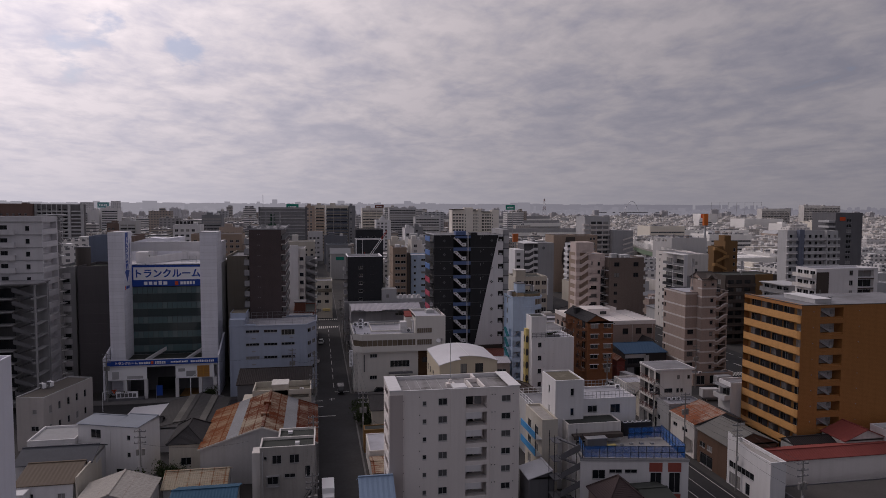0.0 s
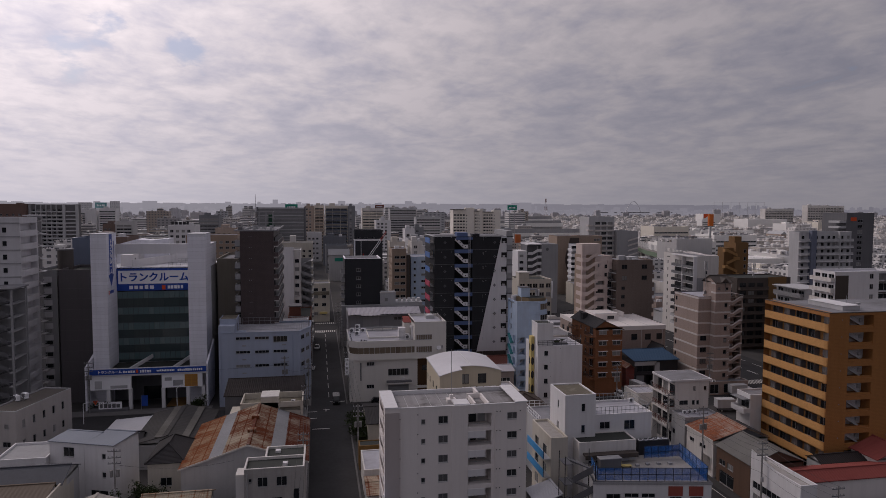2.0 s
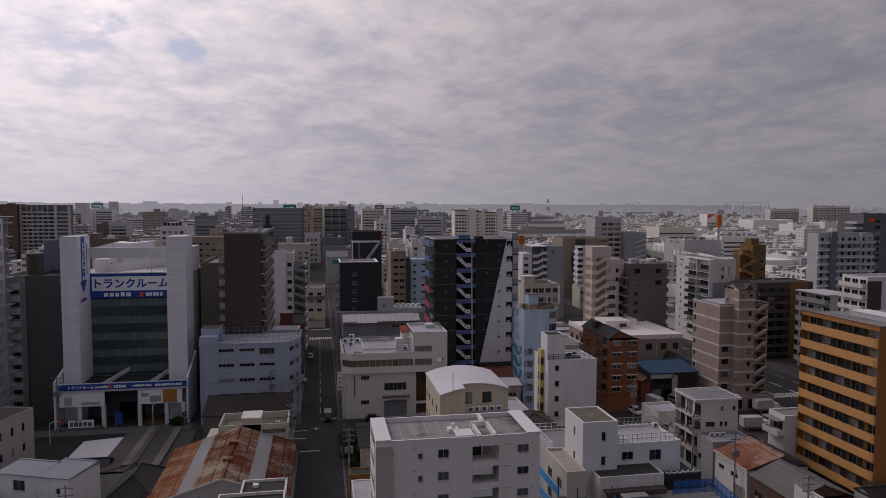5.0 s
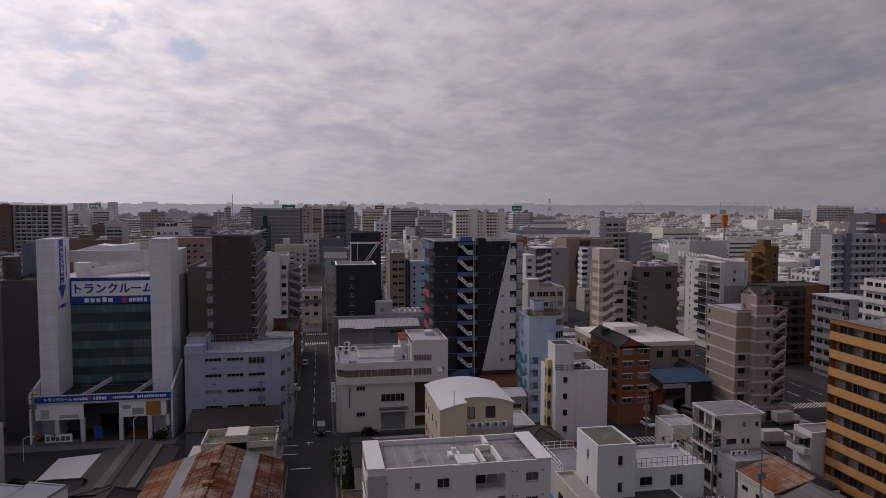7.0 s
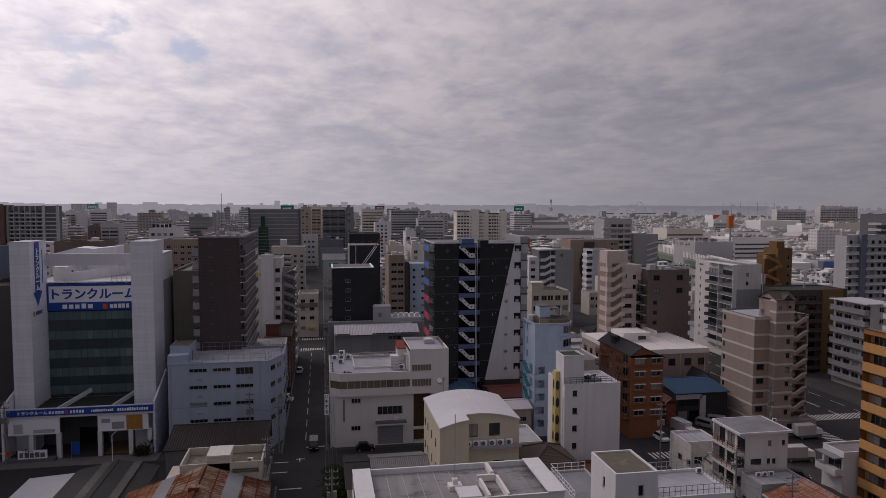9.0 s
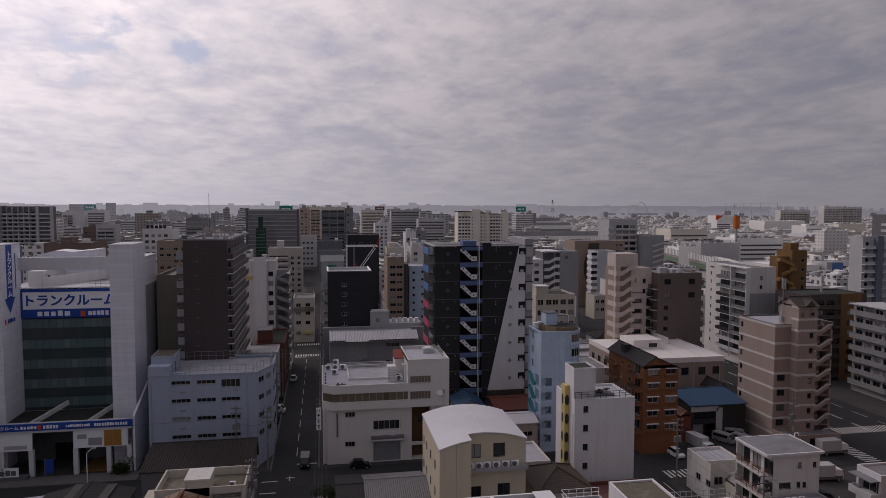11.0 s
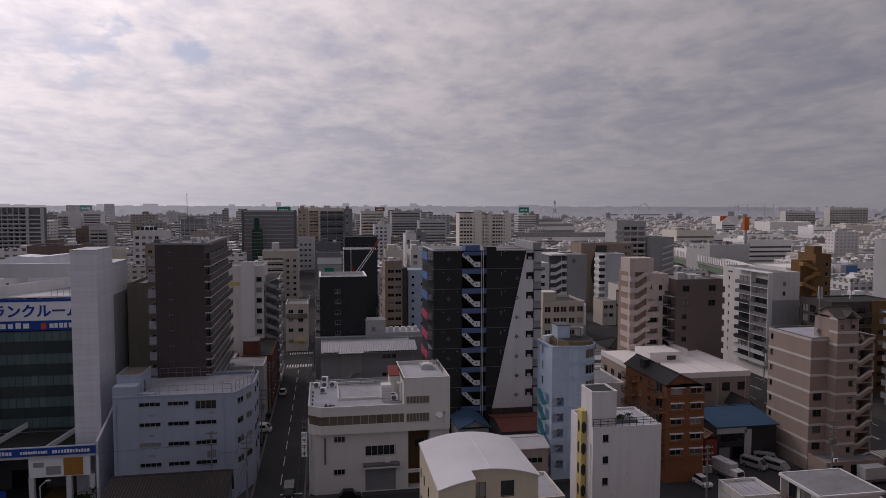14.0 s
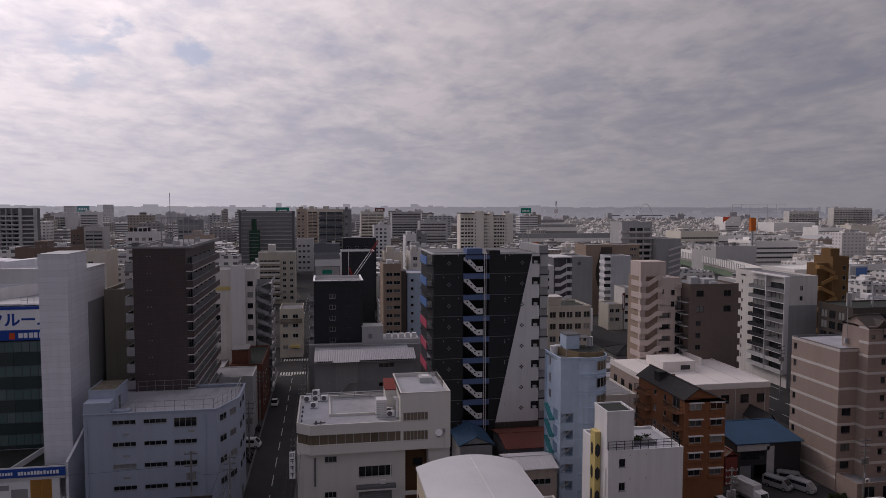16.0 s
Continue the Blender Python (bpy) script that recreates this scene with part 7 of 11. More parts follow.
# ---- brick apartment house, pale hall and blue-roofed garage ----
def brick_house():
    zs = steps(4.25, 2.79, 5)
    hs = {"S": rects([0.9, 4.7], [z + 0.75 for z in zs], 2.2, 1.1), "W": rects([6, 9.5], [z + 0.6 for z in zs], 0.9, 1.0, 1) + rects([12.6], [z + 0.4 for z in zs], 2.4, 1.9)}
    b = building("brick_apartment_house", "orange-brown brick apartment house with dark hipped roof", 72.2, 79.6, 172.4, 189.0, 17.4, BRICK, hs, category="building", top=False)
    gable(b, 7.4, 16.6, 18.2, 19.8, KAWARA, "y", 0.4, BRICK, 0.5, 0.05, ridge_at=0.32, eave2=17.5)
    part("dormer", Geo().box(0.4, 1.6, 9.6, 11.4, 18.2, 20.1).box(0.2, 1.8, 9.4, 11.6, 20.1, 20.3), KAWARA, b)
    for z in zs:
        for u in (0.6, 11.8):
            balcony(b, "W", u, u + 4.4, z + 0.1, 1.3, 1.1, DARK_METAL, BRICK, False)
        for u in (0.7, 4.5):
            part("awning", Geo().box(u, u + 2.6, -0.5, 0.0, z + 1.9, z + 2.02), WHITE, b)
        part("window_ledge", Geo().box(0.6, 3.3, -0.35, 0.0, z + 0.3, z + 0.6).box(4.4, 7.1, -0.35, 0.0, z + 0.3, z + 0.6), BRICK, b)
    h = building("pale_hall", "wide hall with white flat roof and beige walls", 80.6, 104.6, 195.8, 221.0, 12.45, BEIGE, {"S": rects([13.0, 17.4, 21.1], [9.45], 1.9, 1.78, 1) + rects([8, 13, 18], [3.5], 2.2, 2.0, 1), "W": rects(steps(2, 4, 5), [9.0], 1.8, 1.6)}, WHITE, 0.1, WHITE, frame=DARK_METAL)
    part("fascia", Geo().box(-0.1, 24.1, -0.12, 0.3, 12.5, 13.7).box(23.8, 24.1, 0.3, 25.2, 12.5, 13.7).box(-0.1, 0.2, 0.3, 25.2, 12.5, 13.7), CLEAN_WARM, h)
    part("roof_sheet", Geo().box(0.2, 23.8, 0.3, 25.1, 13.4, 13.47), CLEAN_WARM, h)
    for x in (6.0, 13.5, 19.0):
        part("roof_seam", Geo().box(x, x + 0.1, 0.35, 25.0, 13.47, 13.5), GREY_LIGHT, h)
    part("downpipe", Geo().tube((16.2, -0.1, 0.2), (16.2, -0.1, 12.4), 0.08).tube((22.9, -0.1, 0.2), (22.9, -0.1, 12.4), 0.08), BEIGE_PALE, h)
    part("roof_block", Geo().box(6.2, 13.8, 11.5, 19.5, 13.47, 15.6), CLEAN_WARM, h)
    part("block_window", Geo().box(10.4, 12.6, 11.42, 11.49, 13.9, 14.9), GLASS, h)
    part("block_rim", Geo().box(6.1, 13.9, 11.4, 11.6, 15.6, 15.75).box(13.7, 13.9, 11.6, 19.6, 15.6, 15.75), WHITE, h)
    part("roof_wedge", Geo().prism([(18.2, 25.0), (23.9, 25.0), (23.9, 25.2), (18.2, 25.2)], 13.4, 14.4).box(18.0, 18.2, 16, 25.2, 13.47, 15.2), CLEAN_WARM, h)
    gr = building("garage_house", "dark garage house with blue sheet roof and open shutter", 86.8, 99.6, 179.6, 188.8, 7.2, DARK_METAL, {"S": [(0.8, 5.6, 4.0, 5.6, 3), (0.6, 3.0, 0.05, 3.0, 0, 0.3), (3.4, 5.8, 0.05, 3.0, 0, 3.0)]}, top=False, frame=DARK_METAL)
    part("front_panel", Geo().box(0, 6.4, -0.08, -0.01, 5.7, 6.8).box(5.9, 7.4, -0.08, -0.01, 0, 6.4), GREY_LIGHT, gr)
    gable(gr, 12.8, 9.2, 7.2, 8.4, BLUE_SHEET, "x", 0.4, GREY_DARK, 0.45, 0.05, ridge_at=0.95)
    part("shutter", Geo().box(0.6, 3.0, 0.2, 0.26, 0.05, 3.0), GREY_METAL, gr)
    rt = house("small house with reddish tile roof beside the garage", 83.8, 86.2, 178.5, 187.0, 5.6, 6.4, shader("dull_red_paint", (0.22, 0.06, 0.05)), RUST_RED, along="y", over=0.2)
    house("small grey house with dark gable between blocks", 99.0, 101.3, 189.0, 199.0, 7.5, 9.0, GREY_LIGHT, KAWARA, along="y", holes={"S": rects([0.6], [4.5], 1.2, 1.0)})


brick_house()


# ---- olive and pink apartment house, white slab block, grey blocks ----


def olive_house():
    zs = steps(4.4, 2.85, 9)
    hs = {"S": rects([1.75, 8.85], [28.56, 24.86], 1.9, 1.42) + rects([1.75], steps(4.45, 2.87, 7), 1.25, 1.05), "W": rects([1.5], [z + 0.3 for z in zs], 1.6, 2.0)}
    b = building("apartment_house", "olive-brown tiled apartment house with roof plant", 98.7, 111.4, 217.7, 232, 31.5, OLIVE, hs, ROOF, 0.4, frame=DARK_METAL)
    for z in zs:
        balcony(b, "W", 10.6, 14.0, z, 1.1, 1.0, DARK_METAL, GREY_LIGHT, False)
        part("corner_notch", Geo().box(12.7, 13.35, 0.0, 3.4, z + 0.9, z + 2.4), OLIVE, b)
    part("roof_plant", Geo().box(2, 4, 3, 5, 31.1, 32.8).box(6, 9.4, 4, 8, 31.1, 32.2).tube((5, 7, 31.1), (5, 7, 32.6), 1.0, 0, 12).tube((7.5, 2.6, 31.1), (7.5, 2.6, 31.9), 0.9, 0, 12), GREY_LIGHT, b)
    zp = steps(2.4, 2.83, 10)
    p = building("stair_wing", "pinkish wing with stepped outside stairs", 92.6, 98.6, 221.4, 234, 32.6, PINK, {"S": [(0.5, 3.4, z + 0.85, z + 2.1, 1, 1.0) for z in zp[:8]] + [(1.0, 1.5, 29.0, 30.0, 1), (3.4, 4.3, 28.6, 29.8, 2), (3.4, 4.3, 25.8, 27.0, 2)] + [(4.6, 5.9, z + 0.05, z + 2.1, 2) for z in zp[:9]]}, ROOF, 0.3, frame=DARK_METAL)
    part("roof_wing", Geo().box(4.4, 6.0, -0.3, 6, 30.2, 31.4), PINK, p)
    part("stair_head", Geo().box(-4.8, 1.6, -0.5, 5, 33.2, 36.75), PINK, p)
    part("stair_shaft", Geo().box(-4.8, 0.0, 0.4, 6, 0, 33.2), TAN, p)
    part("shaft_pier", Geo().box(-4.8, -3.4, -0.5, 0.4, 0, 33.2), PINK, p)
    par = Geo()
    pts = [(-4.9, 0.0), (-3.0, 0.0), (-0.9, 1.4), (0.45, 1.4), (0.45, 2.55), (-0.9, 2.55), (-3.0, 1.2), (-4.9, 1.2)]
    par.face([(x, -1.4, h) for x, h in pts]).face([(x, -1.25, h) for x, h in pts][::-1])
    for (xa, za), (xb, zb) in zip(pts, pts[1:] + pts[:1]):
        par.face([(xa, -1.4, za), (xa, -1.25, za), (xb, -1.25, zb), (xb, -1.4, zb)])
    par = par.mesh("sloping_parapet", PINK)
    for z in [1.0] + steps(3.85, 2.83, 11):
        part("sloping_parapet", par, None, p, at=(0, 0, z - 1.2))
        part("landing", Geo().box(-4.9, -3.0, -1.25, 0.4, z - 1.35, z - 1.2), PINK, p)
        part("side_parapet", Geo().box(-5.0, -4.9, -1.4, 4, z - 1.35, z), PINK, p)
    for z in zp[:9]:
        balcony(p, "S", 4.5, 6.0, z, 1.3, 1.05, DARK_METAL, GREY_LIGHT, False)
        part("window_rail", Geo().box(0.4, 3.5, -0.08, -0.02, z + 0.9, z + 0.98), DARK_METAL, p)
    zs = steps(4.0, 2.8, 9)
    slab_holes = {"W": [(u0, u1, z + 0.1, z + 2.35, 4) for z in zs for u0, u1 in ((8.7, 16.1), (16.7, 24.2))] + rects([3.0], [z + 0.5 for z in zs], 0.7, 1.0, 1), "S": rects([3.2], [z + 0.8 for z in zs], 0.9, 1.1, 1)}
    w = building("slab_block", "white slab apartment block with glass balconies", 138.4, 147.0, 235.5, 260, 31.0, WHITE_WARM, slab_holes, ROOF, 0.4, frame=DARK_METAL, glass=glazing("curtained_glass", (0.045, 0.048, 0.052), (0.40, 0.39, 0.38), 0.45))
    glassrail = shader("smoked_glass_rail", (0.19, 0.195, 0.20), 0.25, var=0.1, streak=0.0)
    for i, z in enumerate(zs):
        balcony(w, "W", 8.5, 16.3, z, 1.4, 1.0, DARK_METAL if 2 <= i <= 6 else GREY_LIGHT if i < 2 else glassrail, WHITE)
        balcony(w, "W", 16.5, 24.3, z, 1.4, 1.0, GREY_LIGHT if i < 2 else glassrail, WHITE)
    part("divider", Geo().box(-1.5, 0, 8.0, 8.2, 4, 30.6), WHITE, w)
    part("balcony_frame", Geo().box(-1.5, 0, 0.0, 0.2, 4, 30.9).box(-1.5, 0, 0.2, 16.0, 30.6, 30.9), WHITE, w)
    part("grey_panel", Geo().box(-0.04, 8.64, -0.06, -0.004, 0, 23.0), GREY, w)
    part("mast", Geo().box(-1.6, -1.45, 7.9, 8.05, 2, 23), WHITE, w)
    bars(w, DARK_METAL, 0.6, 29.2, 2.4, 0.5, 6, 0.0, -90, (-0.02, 22.5, 0))
    zs = steps(2.2, 3.12, 7)
    SLAT_GREY = courses("grey_slat_rail", (0.27, 0.27, 0.28), 0.5, 0.25, 30.0)
    k = building("grey_apartment_house", "grey apartment house with pale slab balconies", 151.0, 160.0, 195.6, 208.4, 23.5, GREY, {"W": rects(steps(0.8, 3.2, 4), [z + 0.1 for z in zs], 2.4, 2.0), "S": rects([3, 7.5], [z + 0.6 for z in zs], 1.4, 1.3)}, ROOF_PALE, 0.3)
    for z in zs:
        balcony(k, "W", 0.1, 12.7, z, 1.3, 1.25, SLAT_GREY, GREY)
    part("roof_overhang", Geo().box(-1.5, 8.4, -0.4, 12.9, 23.56, 23.8), GREY_LIGHT, k)
    zs = steps(3.0, 2.9, 12)
    n = building("grey_apartment_tower", "grey apartment tower with blue-grey service core", 200.8, 226, 262.0, 268, 38.7, GREY_LIGHT, {"S": [(u, u + 1.4, z, z + 2.1, 1) for z in zs for u in (1.2, 7.6, 10.6, 13.6, 16.0, 20.0, 23.0)]}, ROOF, 0.3)
    for z in zs:
        part("balcony_slab", Geo().box(-0.3, 4.4, -1.5, 0, z - 0.25, z), WHITE, n)
        part("balcony_slab", Geo().box(7.4, 25.2, -1.5, 0, z - 0.25, z), WHITE, n)
        part("balcony_parapet", Geo().box(0, 4.2, -1.4, -1.3, z, z + 0.9), GREY_LIGHT, n)
        part("balcony_parapet", Geo().box(7.4, 25.2, -1.4, -1.3, z, z + 0.85), GREY_LIGHT, n)
    part("service_core", Geo().box(4.6, 7.0, -1.9, 0.0, 0, 39.3), shader("slate_blue_render", (0.17, 0.19, 0.25)), n)
    part("pier", Geo().box(18.2, 18.8, -1.7, 0, 0, 38.9), GREY_LIGHT, n)
    zs = steps(3.0, 2.9, 14)
    m = building("dark_apartment_tower", "charcoal apartment tower with red rooftop mark", 281, 298, 328, 346, 45.8, GREY_DARK, {"S": [(u, u + 3.0, z, z + 1.7, 2) for z in zs for u in (7.0,)]}, ROOF, 0.3)
    for z in zs:
        part("balcony", Geo().box(-4.2, -0.1, 0, 8, z - 0.2, z + 0.9), GREY_LIGHT, m)
    part("rooftop_mark", Geo().box(2.5, 6.0, -0.2, -0.05, 41.5, 43.5), SIGN_ORANGE, m)
    zs = steps(2.9, 2.9, 10)
    q = building("white_apartment_house", "white apartment house with brown panels and rounded balconies", 141, 161.5, 171.2, 179.6, 31.6, WHITE, {"S": rects([11.0], [z + 0.6 for z in zs], 1.2, 1.4) + [(13.9, 19.2, z, z + 2.2, 2, 1.2) for z in zs], "W": rects(steps(0.8, 2.6, 3), zs, 2.0, 1.9)}, ROOF_PALE, 0.5)
    part("brown_panel", Geo().box(0.2, 4.2, -0.1, -0.01, 0, 30.6), DARK_BROWN, q)
    for z in zs:
        balcony(q, "W", 0.1, 8.2, z, 1.2, 1.0, WHITE_WARM if z > 20 else BROWN, WHITE)
        part("brown_strip", Geo().box(13.9, 19.2, -0.08, -0.004, z - 0.6, z - 0.2), DARK_BROWN, q)
    zs = steps(1.5, 2.8, 8)
    d = building("dark_brown_apartment_house", "dark brown apartment house with deep balconies", 143, 163.5, 218, 230, 24.8, DARK_BROWN, {"W": rects([1, 4, 7], zs, 2.2, 2.0), "S": rects(steps(1, 3.3, 3), zs, 2.4, 2.0)}, ROOF_DARK, 0.3, frame=DARK_METAL)
    part("bronze_wing", Geo().box(11.8, 18.6, -0.4, -0.02, 0, 25.0), DARK_OCHRE, d)
    for z in zs:
        part("pale_window", Geo().box(14.0, 16.0, -0.5, -0.41, z + 0.5, z + 1.7), GLASS, d)
    for z in zs:
        balcony(d, "S", 0.3, 11.2, z - 0.1, 1.3, 0.9, DARK_BROWN, OLIVE)
    o = building("stair_block", "ochre building with zigzag outside stairs", 163.5, 169, 250, 258, 35.0, DARK_OCHRE, {"S": rects([3.6], steps(4, 3, 10), 1.0, 1.4, 1)}, ROOF, 0.3)
    part("stair_core", Geo().box(-4.0, 0.0, 1.6, 6.0, 0, 33.0), DARK_OCHRE, o)
    for i, z in enumerate(steps(4, 3.2, 9)):
        a, c = (-4.1, 0.5) if i % 2 else (0.5, -4.1)
        part("sloping_parapet", Geo().face([(a, -0.6, z), (c, -0.6, z + 2.0), (c, -0.6, z + 3.1), (a, -0.6, z + 1.1)]).face([(a, -0.4, z + 1.1), (c, -0.4, z + 3.1), (c, -0.4, z + 2.0), (a, -0.4, z)]).face([(a, -0.6, z + 1.1), (c, -0.6, z + 3.1), (c, -0.4, z + 3.1), (a, -0.4, z + 1.1)]), LIGHT_OCHRE, o)
        part("landing", Geo().box(c - 0.9 if c < 0 else c - 0.6, c + 0.6 if c < 0 else c + 0.9, -0.7, 1.0, z + 1.9, z + 3.0), LIGHT_OCHRE, o)
    part("roof_room", Geo().box(0.4, 3.4, 1.5, 5.5, 34.7, 37.4), DARK_OCHRE, o)


olive_house()


FAR_BEIGE = shader("rosy_beige_siding", (0.40, 0.33, 0.30), 0.8)
PALE_WALL = shader("pale_apartment_paint", (0.82, 0.77, 0.70), 0.8, var=0.1, streak=0.12)


# ---- along the street further on ----
def street_blocks():
    zs = steps(2.5, 2.87, 9)
    b = building("black_apartment_house", "black tiled apartment house with white roof rim", 10.9, 23.4, 247.7, 262, 30.4, BLACK_TILE, {"S": rects([4.0], [z + 0.5 for z in zs], 1.5, 1.1), "W": rects([9.5], [z + 0.2 for z in zs], 2.0, 1.9)}, ROOF, 0.6, WHITE)
    part("roof_rim", Geo().box(-0.2, 12.7, -0.2, 0.3, 30.46, 30.62).box(-0.2, 0.3, 0.3, 14.3, 30.46, 30.62).box(12.2, 12.7, 0.3, 14.3, 30.46, 30.62), SIGN_WHITE, b)
    for z in zs:
        balcony(b, "W", 8.8, 14.0, z, 1.3, 1.0, GREY, GREY_LIGHT)
        part("vent_cap", Geo().tube((5.9, -0.1, z + 1.3), (5.9, 0, z + 1.3), 0.1).tube((8.4, -0.1, z + 1.3), (8.4, 0, z + 1.3), 0.1).tube((9.2, -0.1, z + 1.3), (9.2, 0, z + 1.3), 0.1), GREY_DARK, b)
    w = building("grey_warehouse", "grey warehouse with corrugated awning and steel stairs", 11.2, 34.6, 230.4, 245.0, 13.7, WALL_GREY, {"S": [(15.05, 18.7, 11.4, 12.5, 3), (15.05, 17.5, 6.9, 7.87, 2)], "W": rects([3, 8], [4, 9], 1.6, 1.2)}, ROOF_PALE, 0.1)
    eave = Geo()
    for i in range(57):
        x = 0.0 + i * 0.418
        drop = 0.5 if 4.1 <= x < 10.1 else 0.0
        za = 13.65 - drop * 0.6
        eave.face([(x, -1.6 - drop, za), (x + 0.14, -1.6 - drop, za + 0.12), (x + 0.14, 3.2, 15.37), (x, 3.2, 15.25)])
        eave.face([(x + 0.14, -1.6 - drop, za + 0.12), (x + 0.28, -1.6 - drop, za + 0.12), (x + 0.28, 3.2, 15.37), (x + 0.14, 3.2, 15.37)])
        eave.face([(x + 0.28, -1.6 - drop, za + 0.12), (x + 0.418, -1.6 - drop, za), (x + 0.418, 3.2, 15.25), (x + 0.28, 3.2, 15.37)])
        eave.face([(x + 0.14, -1.58 - drop, za + 0.1), (x + 0.14, -1.58 - drop, za - 0.16), (x + 0.28, -1.58 - drop, za - 0.16), (x + 0.28, -1.58 - drop, za + 0.1)], 1)
    part("corrugated_awning", eave, [PALE_LILAC, DARK_METAL], w)
    part("awning_back", Geo().face([(0, 3.2, 15.3), (23.8, 3.2, 15.3), (23.8, 3.2, 13.6), (0, 3.2, 13.6)]).box(0, 23.8, 3.2, 9.0, 13.62, 14.2), WALL_GREY, w)
    part("soffit", Geo().box(0.0, 23.8, -1.5, 0.0, 13.2, 13.4), WALL_GREY, w)
    part("recess", Geo().box(5.0, 9.85, -0.05, -0.01, 1, 12.8), GREY_LIGHT, w)
    for x in (4.85, 9.75):
        part("post", Geo().box(x, x + 0.2, -1.3, -1.1, 0, 13.2), GREY_LIGHT, w)
    part("stair_flight", Geo().bar((5.4, -0.8, 5.6), (8.2, -0.8, 8.4), 0.9, 0.16).bar((5.4, -1.2, 6.6), (8.2, -1.2, 9.4), 0.06, 0.06).box(8.2, 9.7, -1.2, -0.3, 8.3, 8.45).bar((8.2, -1.2, 9.4), (9.7, -1.2, 9.4), 0.06, 0.06), GREY_LIGHT, w)
    for x, z in ((3.0, 12.6), (12.2, 12.4), (3.2, 8.0), (13.2, 8.6), (12.0, 8.4)):
        part("wall_lamp", Geo().box(x, x + 0.3, -0.25, 0.0, z, z + 0.25), GREY_LIGHT, w)
    part("back_block", Geo().box(12.0, 17.4, 16.0, 22, 0, 18.4).box(17.4, 27, 16, 24, 0, 15.0), GREY_LIGHT, w)
    part("back_block_rim", Geo().box(11.9, 17.5, 15.9, 16.1, 18.4, 18.6).box(11.9, 12.1, 16.1, 22.1, 18.4, 18.6).box(17.3, 17.5, 16.1, 22.1, 18.4, 18.6), BEIGE_PALE, w)
    part("back_window", Geo().box(13.6, 14.6, 15.92, 15.98, 15.4, 16.6), GLASS, w)
    part("flat_wing", Geo().box(-1.6, 12.0, 14.8, 16.6, 0, 14.3).box(12.0, 27.5, 14.8, 15.9, 0, 13.9), GREY, w)
    for i in range(5):
        part("roof_unit", Geo().box(18.5 + i * 1.7, 19.6 + i * 1.7, 17.5, 18.6, 15.0, 16.2), WHITE, w)
    zs = steps(2.5, 2.85, 9)
    t = building("tan_office", "tan tiled office with paired windows", 33.4, 39.6, 302, 316, 30.2, TAN, {"S": rects([1.0, 3.6], [z + 0.6 for z in zs], 2.2, 1.2), "W": rects([3, 7, 11], [z + 0.6 for z in zs], 0.9, 1.2, 1)}, ROOF, 0.5)
    part("roof_tank", Geo().box(1.5, 3.5, 3, 6, 29, 31.2).tube((5, 4, 29), (5, 4, 31), 0.8, 0, 10), WHITE, t)
    part("dark_side", Geo().box(6.2, 8.0, 0.5, 13, 0, 27.5), DARK_BROWN, t)
    zs = steps(2.5, 2.9, 8)
    building("pale_blue_block", "pale blue apartment house with small windows", 42.2, 50.6, 306, 318, 26.4, LIGHT_BLUE, {"S": rects([1.2], [z + 0.6 for z in zs], 1.0, 1.0, 1) + rects([4.6], [z + 0.9 for z in zs], 1.9, 1.0)}, ROOF_PALE, 0.3)
    c = building("black_office", "black office block with white edge", 20.6, 34.8, 362, 378, 30.6, BLACK_TILE, {"S": []}, ROOF, 0.3, WHITE)
    part("white_edge", Geo().box(-0.4, 0.1, -0.1, 0.3, 0, 31).box(3.0, 3.2, -0.06, 0, 10, 30.6), SIGN_WHITE, c)
    building("black_office", "black office block behind", 22, 38, 396, 410, 34.8, BLACK_TILE, {"S": rects([2, 6, 10], steps(4, 3.2, 9), 1.6, 1.2)}, ROOF, 0.3)
    k = thing("crane", "red lattice crane jib raised over the rooftops", "crane", 24.9, 340, -6.0)
    CRANE_RED = shader("crane_red", (0.34, 0.035, 0.03), 0.55)
    part("jib_lower", Geo().bar((0, 0, 28.8), (6.5, 0, 38), 0.22, 0.22).bar((0.7, 0, 28.4), (7.0, 0, 37.4), 0.22, 0.22), SIGN_WHITE, k)
    part("jib_upper", Geo().bar((6.5, 0, 38), (9.6, 0, 42.4), 0.3, 0.3).bar((7, 0, 37.4), (9.8, 0, 42.0), 0.3, 0.3), CRANE_RED, k)
    part("cab", Geo().bar((-0.9, 0, 28.6), (-1.6, 0, 31.4), 0.5, 0.5).bar((-0.2, 0, 28.6), (-1.6, 0, 31.4), 0.2, 0.2), CRANE_RED, k)
    part("mast", Geo().box(-0.6, 0.6, -0.6, 0.6, 6.0, 28.5), STEEL, k)
    # west side of the street
    r = building("red_brick_house", "red brick house with roof plant", -8.0, -0.7, 231, 252.5, 13.2, REDBRICK, {"E": rects([2, 6, 10, 14], [3, 6.2, 9.4], 1.4, 1.5)}, ROOF_DARK, 0.3)
    part("stair_head", Geo().box(0.4, 4.0, 1.0, 7, 12.9, 16.4), REDBRICK, r)
    part("stair_head_rim", Geo().box(0.2, 4.2, 0.8, 7.2, 16.4, 16.6), GREY_DARK, r)
    building("grey_gabled_house", "grey rendered house with shallow roof", -17.5, -1.7, 219.6, 229, 13.2, GREY_LIGHT, {"S": [(9.6, 10.4, 9.0, 9.8, 1)], "E": rects([2, 6], [4, 8], 1.4, 1.2)}, ROOF, 0.1)
    zs = steps(2.0, 2.9, 10)
